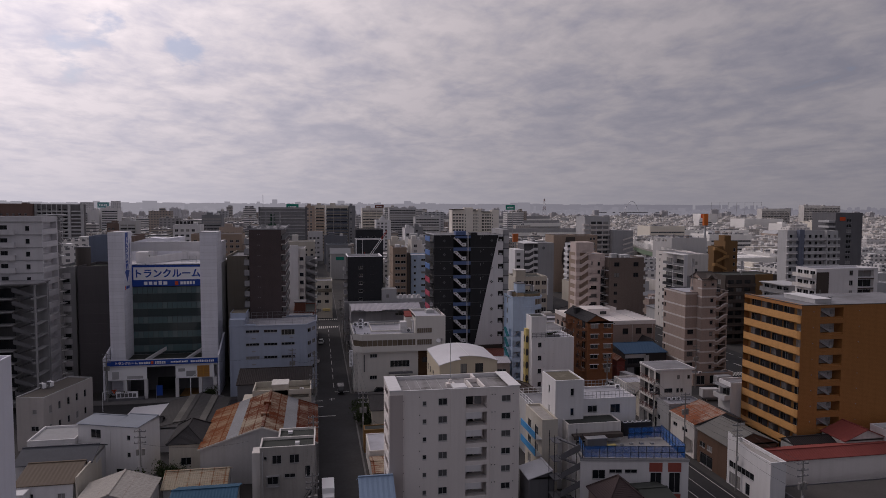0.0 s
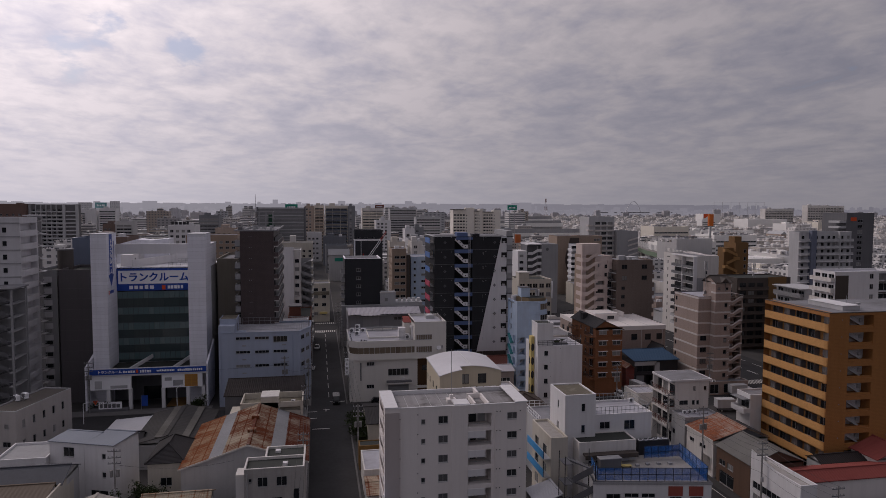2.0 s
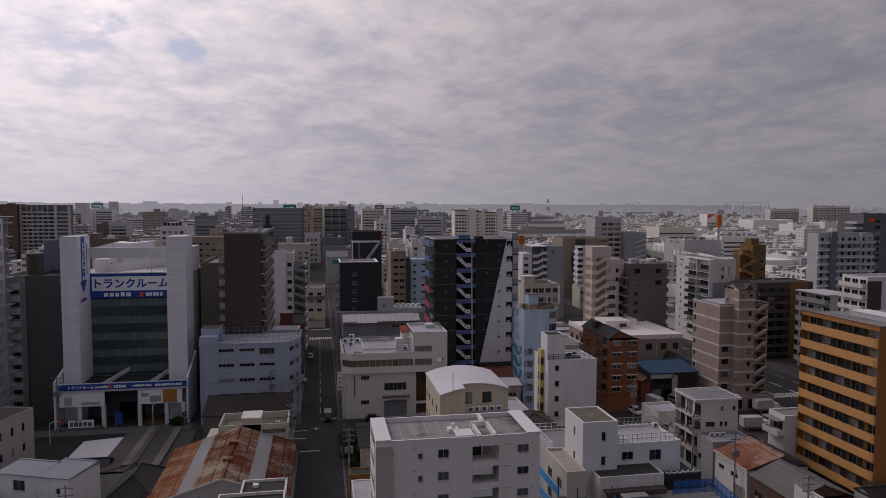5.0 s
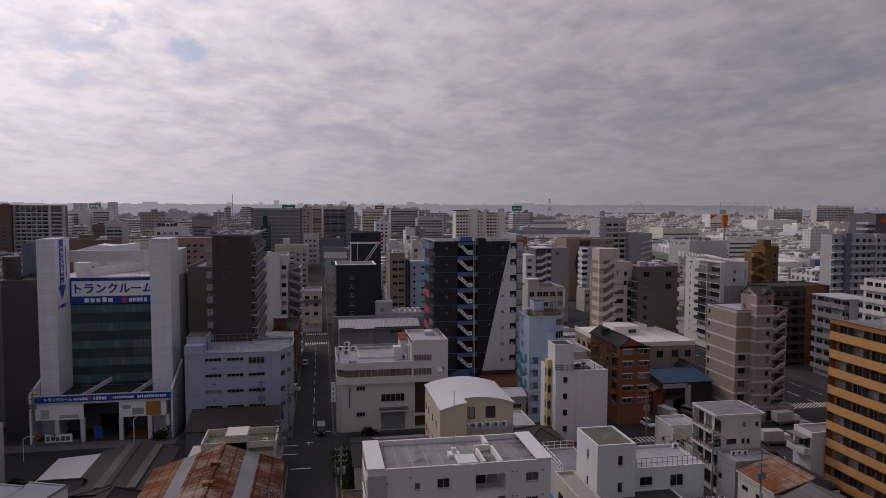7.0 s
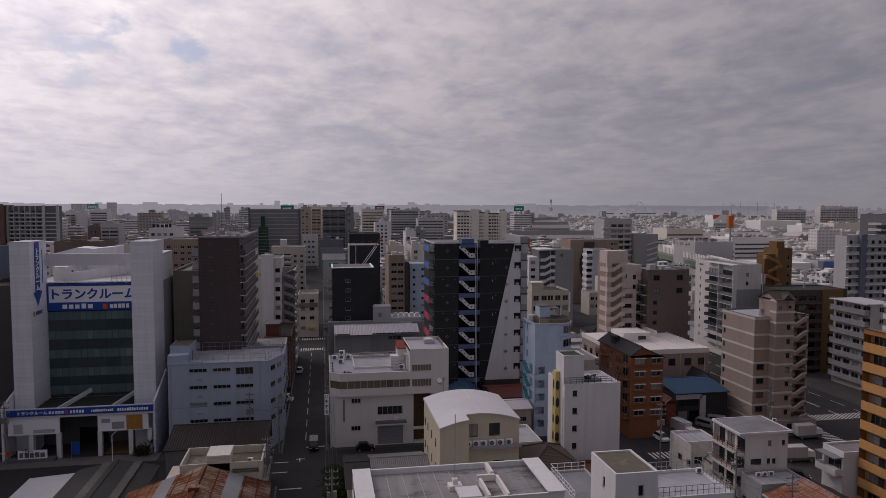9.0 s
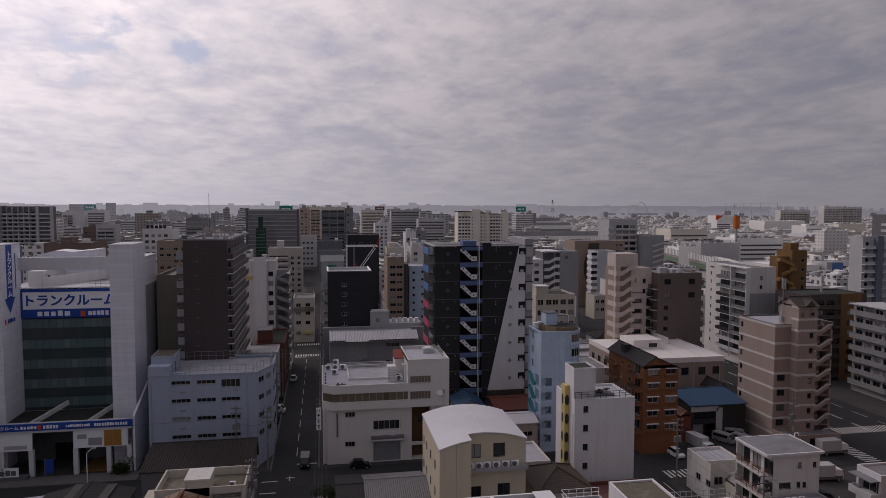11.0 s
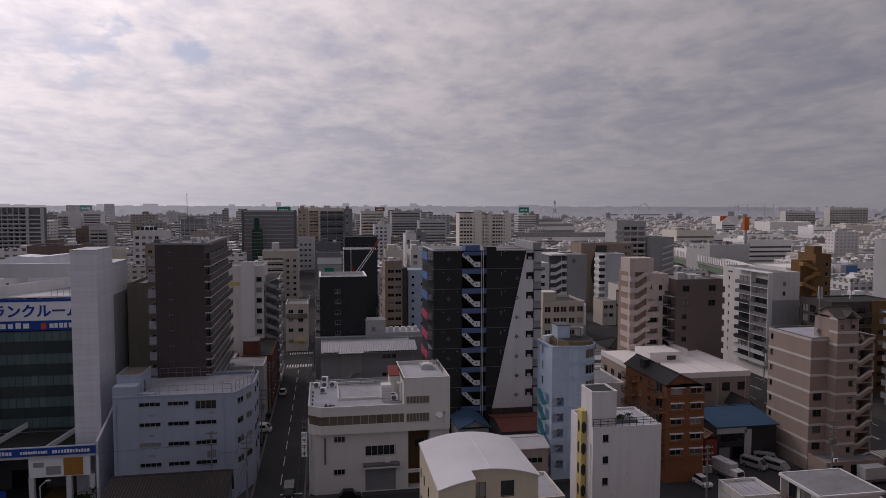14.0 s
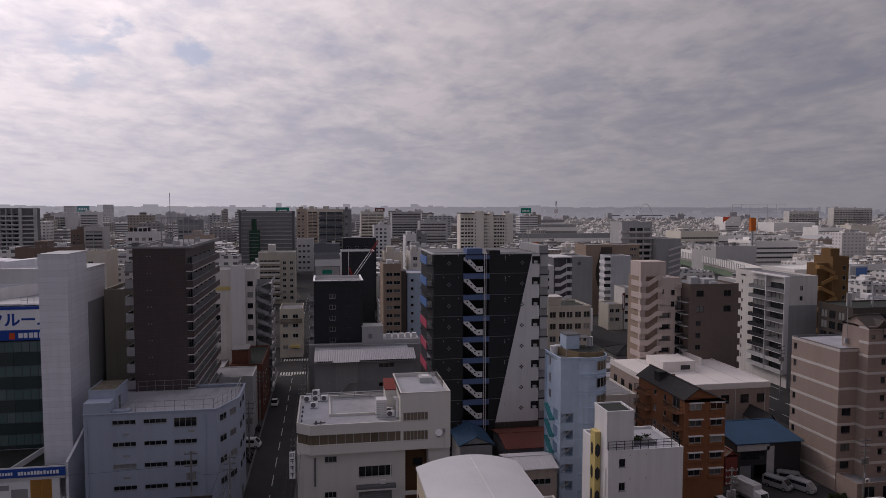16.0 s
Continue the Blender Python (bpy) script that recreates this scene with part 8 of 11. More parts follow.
    s = building("white_apartment_house", "white apartment house with grey stair wing", -16.2, -4.4, 254, 268, 33.2, WHITE_WARM, {"S": rects([9.8], [z + 0.6 for z in zs], 1.5, 1.4, 1) + [(0.4, 3.0, z + 0.4, z + 1.9, 2) for z in zs]}, ROOF, 0.4)
    part("pier", Geo().box(5.8, 9.4, -0.7, 0, 0, 34.4), WHITE, s)
    part("yellow_band", Geo().box(0.2, 5.6, -0.1, 0, 27.8, 28.8), YELLOW, s)
    st = thing("stair_wing", "grey open stair wing of the white apartment house", "staircase", -4.3, 255)
    TAKEN.append((-4.3, -0.8, 254, 268))
    part("side_wall", Geo().box(0, 3.6, 4.5, 4.8, 0, 30), GREY, st)
    stair_flights(st, 0.1, 3.4, 0.0, 4.2, steps(0.3, 2.9, 10), 2.9, GREY, False)
    for z in steps(0.3, 2.9, 11):
        part("landing", Geo().box(3.4, 4.3, 0, 10, z - 0.15, z).box(4.2, 4.3, 0, 10, z, z + 1.05), GREY_LIGHT, st)
    c = building("corner_clinic", "cream corner house with rounded bay and yellow awning", -1.0, 6.4, 297, 310, 16.2, CREAM, {"S": rects([0.9, 4.2], [2.8, 6.6, 10.0, 13.0], 1.7, 1.3)}, ROOF, 0.6)
    part("awning", Geo().box(3.2, 6.4, -1.2, 0.0, 3.4, 4.2), YELLOW, c)
    part("terrace_lattice", Geo().box(0.2, 7.2, -0.45, -0.2, 11.4, 12.9), ROOF_MOSS, c)
    house("dark gabled house beyond the clinic", -6, 3.5, 314, 330, 9.5, 12.5, GREY, KAWARA, along="x")
    cb = building("cream_apartment_block", "cream apartment block with strip balconies", -19.5, -1.4, 424, 440, 26.4, CREAM, {"S": rects([12.0, 15.5], steps(2.5, 3.0, 7), 1.6, 1.4) + [(0.4, 10.4, z, z + 1.4, 5, 0.9) for z in steps(3.0, 3.0, 7)]}, ROOF, 0.4)
    for z in steps(3.0, 3.0, 7):
        balcony(cb, "S", 0.2, 10.6, z - 0.2, 1.2, 1.0, CLEAN_CREAM)
    part("stair_head", Geo().box(4.5, 8.0, 4, 9, 26, 30.2), CLEAN_CREAM, cb)
    building("grey_slab_block", "large grey slab block with plain storey bands", -46.5, -8.0, 570, 590, 46.3, shader("slab_grey", (0.25, 0.25, 0.26)), {"S": []}, ROOF, 0.4, GREY)
    sl = bpy.data.objects["grey_slab_block"]
    for z in steps(3.4, 2.8, 16):
        part("storey_band", Geo().box(1.5, 37, -0.5, -0.05, z, z + 0.45), GREY_LIGHT, sl)
    part("pier", Geo().box(37.2, 38.6, -0.7, 0, 0, 46.8).box(0, 1.4, -0.7, 0, 0, 46.8), GREY_DARK, sl)
    gt = thing("scaffolded_house", "green netted scaffold in front of the slab block", "scaffold", -38, 556)
    part("net", Geo().box(0, 6.5, 0, 8, 0, 33.0).box(1.6, 4.6, 1, 6, 33.0, 41.0), shader("green_net", (0.035, 0.085, 0.06), 0.9, var=0.6, streak=0.4), gt)
    for z in steps(2.0, 2.4, 13):
        part("scaffold_rail", Geo().box(-0.1, 6.6, -0.15, -0.02, z, z + 0.2), GREY, gt)
    building("brown_apartment_block", "brown apartment block with rows of windows", -66, -40, 380, 398, 33.0, TAN, {"S": rects(steps(1.2, 3.1, 8), steps(2.5, 2.9, 10), 1.8, 1.3)}, ROOF, 0.4)
    # apartment slab on the left horizon
    zs = steps(2.0, 2.9, 15)
    # Slab paint kept lighter so that distance haze is in its colour.
    ap = building("slab_apartment_block", "grey slab apartment block with regular balconies", -213.3, -178.7, 572, 577, 48.2, shader("grey_slab_paint", (0.17, 0.165, 0.17)), {"S": [(u, u + 2.6, z, z + 1.9, 1) for z in zs for u in steps(2.0, 3.6, 6)]}, ROOF, 0.3)
    for z in zs:
        part("balcony_slab", Geo().box(1.5, 23.6, -1.4, 0, z - 0.3, z + 0.75), GREY_LIGHT, ap)
    for u in steps(4.6, 3.6, 5):
        part("divider", Geo().box(u, u + 0.35, -1.5, 0, 1, 48.0), GREY_LIGHT, ap)
    part("core", Geo().box(0, 1.5, -1.5, 0, 0, 48.4), GREY, ap)
    part("core", Geo().box(23.6, 25.4, -1.5, 0, 0, 48.6), GREY_LIGHT, ap)
    part("core", Geo().box(32.8, 34.6, -1.5, 0, 0, 48.6), GREY_LIGHT, ap)
    for z in zs:
        part("stair_landing", Geo().box(25.4, 32.8, -1.2, 0, z - 0.3, z + 0.7), GREY_LIGHT, ap)
    zs = steps(2, 2.8, 14)
    for x, wd, top in ((121.5, 19.5, 45.6), (141.2, 7.6, 44.4), (149, 16.5, 43.5)):
        tw = building("white_apartment_slab", "pale apartment slab with stacked balconies", x, x + wd, 608, 622, top - 1.2, PALE_WALL, {"S": [(wd * 0.03, wd * 0.55, z + 0.1, z + 2.2, 6) for z in zs] + [(wd * 0.62, wd * 0.66, z + 0.6, z + 1.8, 1) for z in zs]}, ROOF, 0.4)
        for z in zs:
            part("balcony", Geo().box(wd * 0.02, wd * 0.56, -1.2, -1.05, z - 0.2, z + 0.9).box(wd * 0.02, wd * 0.56, -1.05, 0, z - 0.2, z), PALE_WALL, tw)
        for k in range(1, 4):
            part("fin", Geo().box(wd * 0.02 + k * wd * 0.135, wd * 0.02 + k * wd * 0.135 + 0.4, -1.25, 0, 0, top - 2), PALE_WALL, tw)
        part("roof_rim", Geo().box(-0.3, wd * 0.58, -1.4, 14.2, top - 1.2, top - 0.5), DARK_BROWN, tw)
        part("end_head", Geo().box(wd * 0.6, wd, -0.3, 8, top - 1.2, top + 1.0), PALE_WALL, tw)
    zs = steps(2, 2.9, 12)
    f1 = building("grey_stair_house", "grey apartment house with white zigzag stairs", 101.7, 109.4, 303, 318, 31.7, GREY, {}, ROOF, 0.3)
    part("stair_core", Geo().box(-6.3, 0, 2.2, 12, 0, 31.4), GREY_DARK, f1)
    zig = Geo()
    pts = [(-6.3, 0.0), (-4.3, 0.0), (-1.9, 1.3), (0.05, 1.3), (0.05, 2.55), (-1.9, 2.55), (-4.3, 1.25), (-6.3, 1.25)]
    zig.face([(x, 0.2, h) for x, h in pts]).face([(x, 0.45, h) for x, h in pts][::-1])
    for (xa, za), (xb, zb) in zip(pts, pts[1:] + pts[:1]):
        zig.face([(xa, 0.2, za), (xa, 0.45, za), (xb, 0.45, zb), (xb, 0.2, zb)])
    zig = zig.mesh("sloping_parapet", WHITE)
    for z in steps(0.8, 2.9, 10):
        part("sloping_parapet", zig, None, f1, at=(0, 0, z))
        part("landing", Geo().box(-6.3, -4.3, 0.45, 2.2, z, z + 0.2), GREY_LIGHT, f1)
    part("stair_post", Geo().box(-2.1, -1.9, 0.5, 0.7, 0, 31), GREY_LIGHT, f1)
    part("stair_roof", Geo().box(-6.4, 0.0, 0.1, 12, 31.4, 31.9), WHITE, f1)
    part("end_wing", Geo().box(-10.7, -6.4, 1.5, 12, 0, 28.6), WHITE, f1)
    for z in steps(2.6, 2.9, 9):
        part("end_window", Geo().box(-10.0, -8.2, 1.42, 1.48, z, z + 1.2), GLASS, f1)
    part("wall_mark", Geo().tube((2.6, -0.05, 29.4), (2.6, 0.0, 29.4), 0.7, 0, 12), GREY_DARK, f1)
    bh = building("brown_curved_block", "brown office with wavy darker panel", 131.5, 144.6, 365, 379, 32.4, TAN, {}, ROOF, 0.3)
    wave = [(6.2 + 1.3 * math.sin(z * 0.24), z) for z in steps(0.0, 1.65, 20)]
    g = Geo()
    for (xa, za), (xb, zb) in zip(wave, wave[1:]):
        g.face([(xa, -0.12, za), (12.8, -0.12, za), (12.8, -0.12, zb), (xb, -0.12, zb)])
        g.face([(xa, -0.01, za), (xa, -0.12, za), (xb, -0.12, zb), (xb, -0.01, zb)])
    part("dark_panel", g, DARK_BROWN, bh, "dark brown panel with a wavy edge")
    building("brown_annex", "taupe office annex behind a white block", 144.7, 158.2, 366, 379, 32.2, TAN, {"S": rects([9.0, 10.8], steps(3, 2.95, 10), 1.4, 1.3)}, ROOF, 0.3)
    wb = building("white_balcony_block", "pale block with stacked side balconies", 136.3, 145.7, 348, 360, 28.5, shader("pale_blue_grey_render", (0.56, 0.57, 0.60)), {}, ROOF, 0.3)
    for z in steps(2, 2.9, 9):
        part("balcony_glazing", Geo().box(-2.7, 0, 0.6, 0.7, z + 1.1, z + 2.7), GLASS, wb)
    for z in steps(2, 2.9, 9):
        part("balcony", Geo().box(-2.8, 0, -0.4, 6, z, z + 1.25), WHITE, wb)
    fa = building("grey_apartment_block", "grey apartment block with wide balconies", 158.6, 174.5, 386, 400, 42.6, GREY_LIGHT, {"S": [(u, u + 3.2, z + 0.5, z + 2.2, 1) for z in steps(2, 2.95, 13) for u in steps(4.0, 3.9, 3)]}, ROOF, 0.3)
    for z in steps(2, 2.95, 13):
        part("balcony_band", Geo().box(3.6, 15.8, -1.0, 0, z - 0.35, z + 0.55), BEIGE_PALE, fa)
        part("corner_step", Geo().box(-0.8, 2.4, -0.6, 2, z - 0.3, z + 0.6), BEIGE_PALE, fa)
    sg = building("grey_stepped_block", "grey block with stepped stair wing", 174.8, 188, 382, 396, 34.2, GREY, {}, ROOF, 0.3)
    for z in steps(2, 2.95, 10):
        part("sloping_parapet", Geo().bar((6.5, -0.6, z), (12.8, -0.6, z + 1.8), 0.3, 0.9), BEIGE_PALE, sg)
    lo = building("low_office", "cream three-storey office with rows of windows", 76.4, 89.5, 255, 268, 21.3, CREAM, {"S": rects([0.6, 3.4, 5.6, 8.2, 10.8], [18.0, 14.6, 11.0, 7.4], 1.9, 1.7)}, ROOF_DARK, 0.5)
    part("stair_head", Geo().box(0.6, 4.6, 1.5, 6, 20.8, 23.7), CREAM, lo)
    part("stair_head_rim", Geo().box(0.4, 4.8, 1.3, 6.2, 23.7, 23.95), WHITE_WARM, lo)
    part("sign_panel", Geo().box(12.9, 13.2, -0.9, 0.0, 14.0, 20.6), SIGN_WHITE, lo)
    sb = building("shop_block", "white shop block with red vertical sign", 133.6, 137.9, 328, 338, 16.9, WHITE_WARM, {"S": [(0.3, 3.7, z, z + 1.3, 2) for z in steps(3.0, 3.3, 4)]}, ROOF, 0.3)
    part("vertical_sign", Geo().box(-0.9, 0.0, -0.3, 0.0, 8.0, 15.0), MAROON, sb, "red vertical sign")
    bars(sb, SIGN_WHITE, -0.75, 8.8, 0.6, 5.4, 1, -0.31)
    building("beige_shop", "beige low shop on the avenue corner", 126.8, 133.0, 328, 338, 10.4, CREAM, {"S": rects([0.6, 3.0], [3.5, 7.0], 1.7, 1.5)}, ROOF, 0.4)
    og = thing("orange_sign_post", "small orange advertising box on a post", "sign", 131.5, 440.0)
    part("box", Geo().box(-1.8, 1.8, -1.0, 1.0, 24.5, 30.0), shader("sign_post_orange", (0.52, 0.15, 0.05), 0.6), og)
    part("post", Geo().box(-0.4, 0.4, -0.4, 0.4, 0, 24.5), STEEL, og)
    fl = building("flat_store", "flat grey store roof by the avenue", 76, 92, 224.0, 240, 8.5, GREY, {"S": rects([2, 8], [3.5], 3, 1.2)}, ROOF_PALE, 0.3)
    part("parapet_sheet", Geo().box(1, 15, 5, 5.2, 8.4, 9.3), GREY_METAL, fl)
    building("white_low_house", "white low house with dark window", 66.5, 79.5, 205, 219, 9.6, WHITE_WARM, {"S": rects([5.6], [6.6], 1.6, 0.9)}, ROOF, 0.3)
    house("orange-brown house with gabled roof", 62.0, 70.4, 192.5, 202, 8.8, 11.2, shader("orange_brown_siding", (0.38, 0.16, 0.06)), KAWARA_BROWN, along="y")
    # low neighbours behind the barrel roof
    house("maroon sheet-roofed house under the black apartment house", 46.2, 58.0, 187.8, 198.6, 5.8, 6.8, GREY_DARK, MAROON, along="x", over=0.3, ribs=0.5)
    house("blue-roofed shed beside the black apartment house", 38.0, 44.0, 190, 198.6, 6.2, 7.6, GREY, BLUE_SHEET, along="y", ribs=0.5)
    house("beige house with pale sheet roof", 43.4, 51.0, 174.5, 181.5, 7.2, 8.0, FAR_BEIGE, PALE_LILAC, along="x", ribs=0.5, over=0.3, holes={"S": rects([2.6], [4.4], 4.0, 1.0, 4)})
    house("cream house with brown tiled hip roof", 41.0, 49.3, 143.0, 152.5, 7.0, 9.2, CREAM, KAWARA_BROWN, "hip", holes={"S": [(2.6, 5.2, 4.6, 5.6, 2)]})
    house("house with dark tiled hip roof", 43.5, 49.8, 129.5, 139.0, 6.2, 8.4, CREAM, KAWARA, "hip")


street_blocks()


# ---- taller blocks of the middle distance ----
def mid_block(label, x0, x1, y, h, wall, style, accent=None, deep=16.0, floor=2.95, roof=None, name="apartment_block", tank=True):
    """A block whose front shows balcony bands, ribbon windows, single windows or a plain wall."""
    # Swaps in paler tones that stand for haze in the colour.
    wall = HAZE_TONES.get(wall.name, wall)
    accent = HAZE_TONES.get(accent.name, accent) if accent else None
    wide = x1 - x0
    n = int((h - 2.5) / floor)
    zs = steps(1.6, floor, n)
    hs = {}
    if style == "ribbon":
        hs["S"] = [(0.8, wide - 0.8, z + 0.6, z + 2.1, max(2, int(wide / 3))) for z in zs]
    elif style == "windows":
        hs["S"] = rects(steps(1.2, 3.3, max(1, int((wide - 2.4) / 3.3))), [z + 0.5 for z in zs], 1.9, 1.6)
    elif style == "balcony":
        hs["S"] = [(1.0, wide - 1.0, z + 0.05, z + 2.4, max(2, int(wide / 3.2))) for z in zs]
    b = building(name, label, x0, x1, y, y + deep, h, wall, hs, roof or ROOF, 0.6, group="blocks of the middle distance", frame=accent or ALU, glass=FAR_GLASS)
    part("roof_rail", Geo().box(0.1, wide - 0.1, 0.1, 0.25, h + 0.9, h + 1.0).box(0.1, 0.25, 0.1, 0.25, h, h + 0.9).box(wide - 0.25, wide - 0.1, 0.1, 0.25, h, h + 0.9).box(wide * 0.5, wide * 0.5 + 0.15, 0.1, 0.25, h, h + 0.9), STEEL, b)
    if style == "balcony":
        key = ("band", round(wide, 1), (accent or wall).name)
        if key not in SHAPES:
            g = Geo().box(0.5, wide - 0.5, -1.3, -1.18, 0, 1.05).box(0.5, wide - 0.5, -1.18, 0, -0.18, 0)
            SHAPES[key] = g.mesh("balcony", accent or wall)
        for z in zs:
            part("balcony", SHAPES[key], None, b, at=(0, 0, z))
        bays = max(2, int(wide / 6))
        fin = Geo().box(-0.12, 0.12, -1.35, 0, zs[0] - 0.2, zs[-1] + 2.7).mesh("divider", wall)
        for i in range(1, bays):
            part("divider", fin, None, b, at=(wide * i / bays, 0, 0))
    if tank:
        part("stair_head", Geo().box(wide * 0.2, wide * 0.2 + min(5, wide * 0.4), deep * 0.4, deep * 0.75, h - 0.6, h + 2.2), wall, b)
        part("water_tank", Geo().box(wide * 0.7, wide * 0.7 + min(2.4, wide * 0.2), deep * 0.3, deep * 0.5, h - 0.5, h + 1.4), WHITE, b)
    return b


PALE_CREAM = shader("pale_cream_cladding", (0.74, 0.69, 0.60), 0.8, var=0.08, streak=0.1)


# Paler, low-contrast tones put the haze of distance into the base colour.
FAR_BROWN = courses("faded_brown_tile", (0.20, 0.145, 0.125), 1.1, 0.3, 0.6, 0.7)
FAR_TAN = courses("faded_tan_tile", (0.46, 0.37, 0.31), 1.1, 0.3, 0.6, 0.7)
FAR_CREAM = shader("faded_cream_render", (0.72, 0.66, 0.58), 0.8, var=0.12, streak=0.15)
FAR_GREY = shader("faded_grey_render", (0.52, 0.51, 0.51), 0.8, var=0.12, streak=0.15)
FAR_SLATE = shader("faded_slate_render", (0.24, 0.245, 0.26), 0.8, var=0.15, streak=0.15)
HAZE_TONES = {"red_brick": FAR_BROWN, "dark_brown_cladding": FAR_BROWN, "tan_tile": FAR_TAN, "cream_stucco": FAR_CREAM, "grey_render": FAR_GREY, "dark_grey_render": FAR_SLATE}
# Lighter than GLASS: haze put into the pane colour of far blocks.
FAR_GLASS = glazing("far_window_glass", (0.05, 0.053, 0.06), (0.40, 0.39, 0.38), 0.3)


def middle_distance():
    mid_block("white apartment block with balconies and plain end", -300, -287, 935, 40.6, WHITE, "balcony", GREY_LIGHT)
    mid_block("plain white end of an apartment block", -286.9, -274, 935, 40.2, WHITE, "plain")
    mid_block("white office with ribbon windows", -270, -250, 930, 42.7, WHITE, "ribbon")
    mid_block("grey apartment block with pale balconies", -170, -156, 635, 33.6, GREY, "balcony", GREY_LIGHT)
    mid_block("brown apartment block beside a grey one", -183, -171, 645, 31.2, DARK_BROWN, "windows")
    mid_block("low dark red-brown office", -116, -96, 385, 32.0, REDBRICK, "plain", deep=24)
    w = mid_block("white office with rows of square windows and roof sign", -88, -72, 445, 36.0, WHITE, "windows", floor=3.3)
    bars(w, DARK_METAL, 2, 36.6, 11, 2.0, 5, -0.1)
    mid_block("dark grey office with ribbon windows", -101, -84, 635, 39.0, GREY_DARK, "ribbon", GREY)
    mid_block("brown apartment block with windows", -64, -50, 470, 33.5, TAN, "windows")
    mid_block("cream house above the storage roof", -82, -74, 365, 31.4, CREAM, "windows", tank=False)
    mid_block("red-brown apartment block at the edge", -236, -226, 595, 47.3, REDBRICK, "windows")
    mid_block("beige and brown apartment block", -11, -2, 685, 47.4, TAN, "windows")
    mid_block("beige apartment block with dark joints", -1.9, 8, 685, 47.9, CREAM, "balcony", TAN)
    mid_block("slate grey apartment tower with dark balconies", 8.2, 29, 640, 47.9, CREAM, "balcony", shader("slate_balcony", (0.12, 0.14, 0.18)))
    mid_block("charcoal side of an apartment tower", 29.2, 35.5, 638, 47.4, GREY_DARK, "windows")
    mid_block("cream apartment block with stacked windows", 48, 71, 735, 45.0, WHITE_WARM, "balcony", CREAM)
    mid_block("pale blue-grey hospital block", 88, 121, 835, 44.0, GREY_LIGHT, "ribbon")
    p = mid_block("white stepped block with a small pyramid roof", 51, 64, 595, 35.5, WHITE, "windows", tank=False)
    g = Geo()
    for a, c in (((0, 0), (6, 0)), ((6, 0), (6, 6)), ((6, 6), (0, 6)), ((0, 6), (0, 0))):
        g.face([(3 + a[0], 2 + a[1], 35.5), (3 + c[0], 2 + c[1], 35.5), (6, 5, 39.5)])
    part("pyramid_roof", g, GREY_LIGHT, p)
    mid_block("low slate house with blue roof by the far street", 7.0, 22.6, 500, 20.0, FAR_SLATE, "windows", deep=14, roof=BLUE_SHEET, tank=False)
    gh = house("grey gabled house with green sign by the far street", 8.6, 21.5, 450, 464, 17.0, 20.2, GREY_LIGHT, GREY_METAL, along="x")
    part("sign_board", Geo().box(3.6, 8.8, -0.3, -0.05, 12.6, 14.8), SIGN_GREEN, gh, "green sign board")
    mid_block("slate blue office over the street", 5.9, 24.0, 560, 23.4, shader("slate_office", (0.17, 0.18, 0.205)), "plain")
    mid_block("white office with square windows", -7.6, 4.9, 600, 24.9, WHITE, "windows", floor=4.2, tank=False)
    mid_block("white apartment house with dark balconies", 65, 72, 505, 31.5, WHITE, "balcony", GREY_DARK)
    mid_block("dark apartment house beside a white one", 72.2, 79, 507, 32.4, GREY_DARK, "windows")
    mid_block("pale grey house with small windows", 58, 70, 435, 28.0, GREY_LIGHT, "windows")
    mid_block("long grey office block with ribbon windows", 106, 133, 735, 35.5, GREY_LIGHT, "ribbon")
    mid_block("tan shop house by the far street", 74, 83, 420, 25.0, TAN, "windows")
    mid_block("white house by the far street", 84.5, 93, 398, 23.0, WHITE, "windows")
    mid_block("cream apartment house near the black office", 40.5, 49, 380, 29.0, CREAM, "balcony", WHITE)
    mid_block("white apartment house near the black office", 51.5, 57.5, 372, 29.5, WHITE_WARM, "windows")
    # works and stores to the east
    mid_block("grey works wall with flat roof", 271, 301, 485, 24.0, GREY, "plain", deep=30, roof=ROOF_PALE, name="works_building", tank=False)
    via = thing("elevated_ramp", "pale motorway ramp with ribbed noise wall and green foot", "motorway", 0, 0, 0, kind="structure")
    TAKEN.append((236, 306, 440, 575))
    line = [(252, 425), (262, 458), (272, 505), (281, 552), (296, 600), (322, 640), (350, 668)]
    foot = shader("pale_green_sheet", (0.20, 0.27, 0.19))
    for (xa, ya), (xb, yb) in zip(line, line[1:]):
        part("deck", Geo().bar((xa + 6, ya, 11.0), (xb + 6, yb, 11.0), 12.0, 1.2), CONCRETE, via)
        part("noise_wall", Geo().bar((xa, ya, 14.2), (xb, yb, 14.2), 0.3, 4.4), BRIGHT, via)
        part("far_wall", Geo().bar((xa + 12, ya, 13.4), (xb + 12, yb, 13.4), 0.3, 3.4), BRIGHT, via)
        part("green_foot", Geo().bar((xa + 0.3, ya, 9.0), (xb + 0.3, yb, 9.0), 0.3, 4.6), foot, via)
        part("pier", Geo().box(xa + 4, xa + 8, ya - 1, ya + 1, 0, 10.4), CONCRETE, via)
        n = int(math.hypot(xb - xa, yb - ya) / 3.2)
        for i in range(n):
            x, y = xa + (xb - xa) * i / n, ya + (yb - ya) * i / n
            part("wall_post", Geo().box(x - 0.45, x - 0.15, y - 0.15, y + 0.15, 12.0, 16.6), GREY_LIGHT, via)
    mid_block("cream works with ribbon windows", 357, 398, 685, 26.5, PALE_CREAM, "ribbon", deep=30, roof=BRIGHT, floor=4.2, name="works_building")
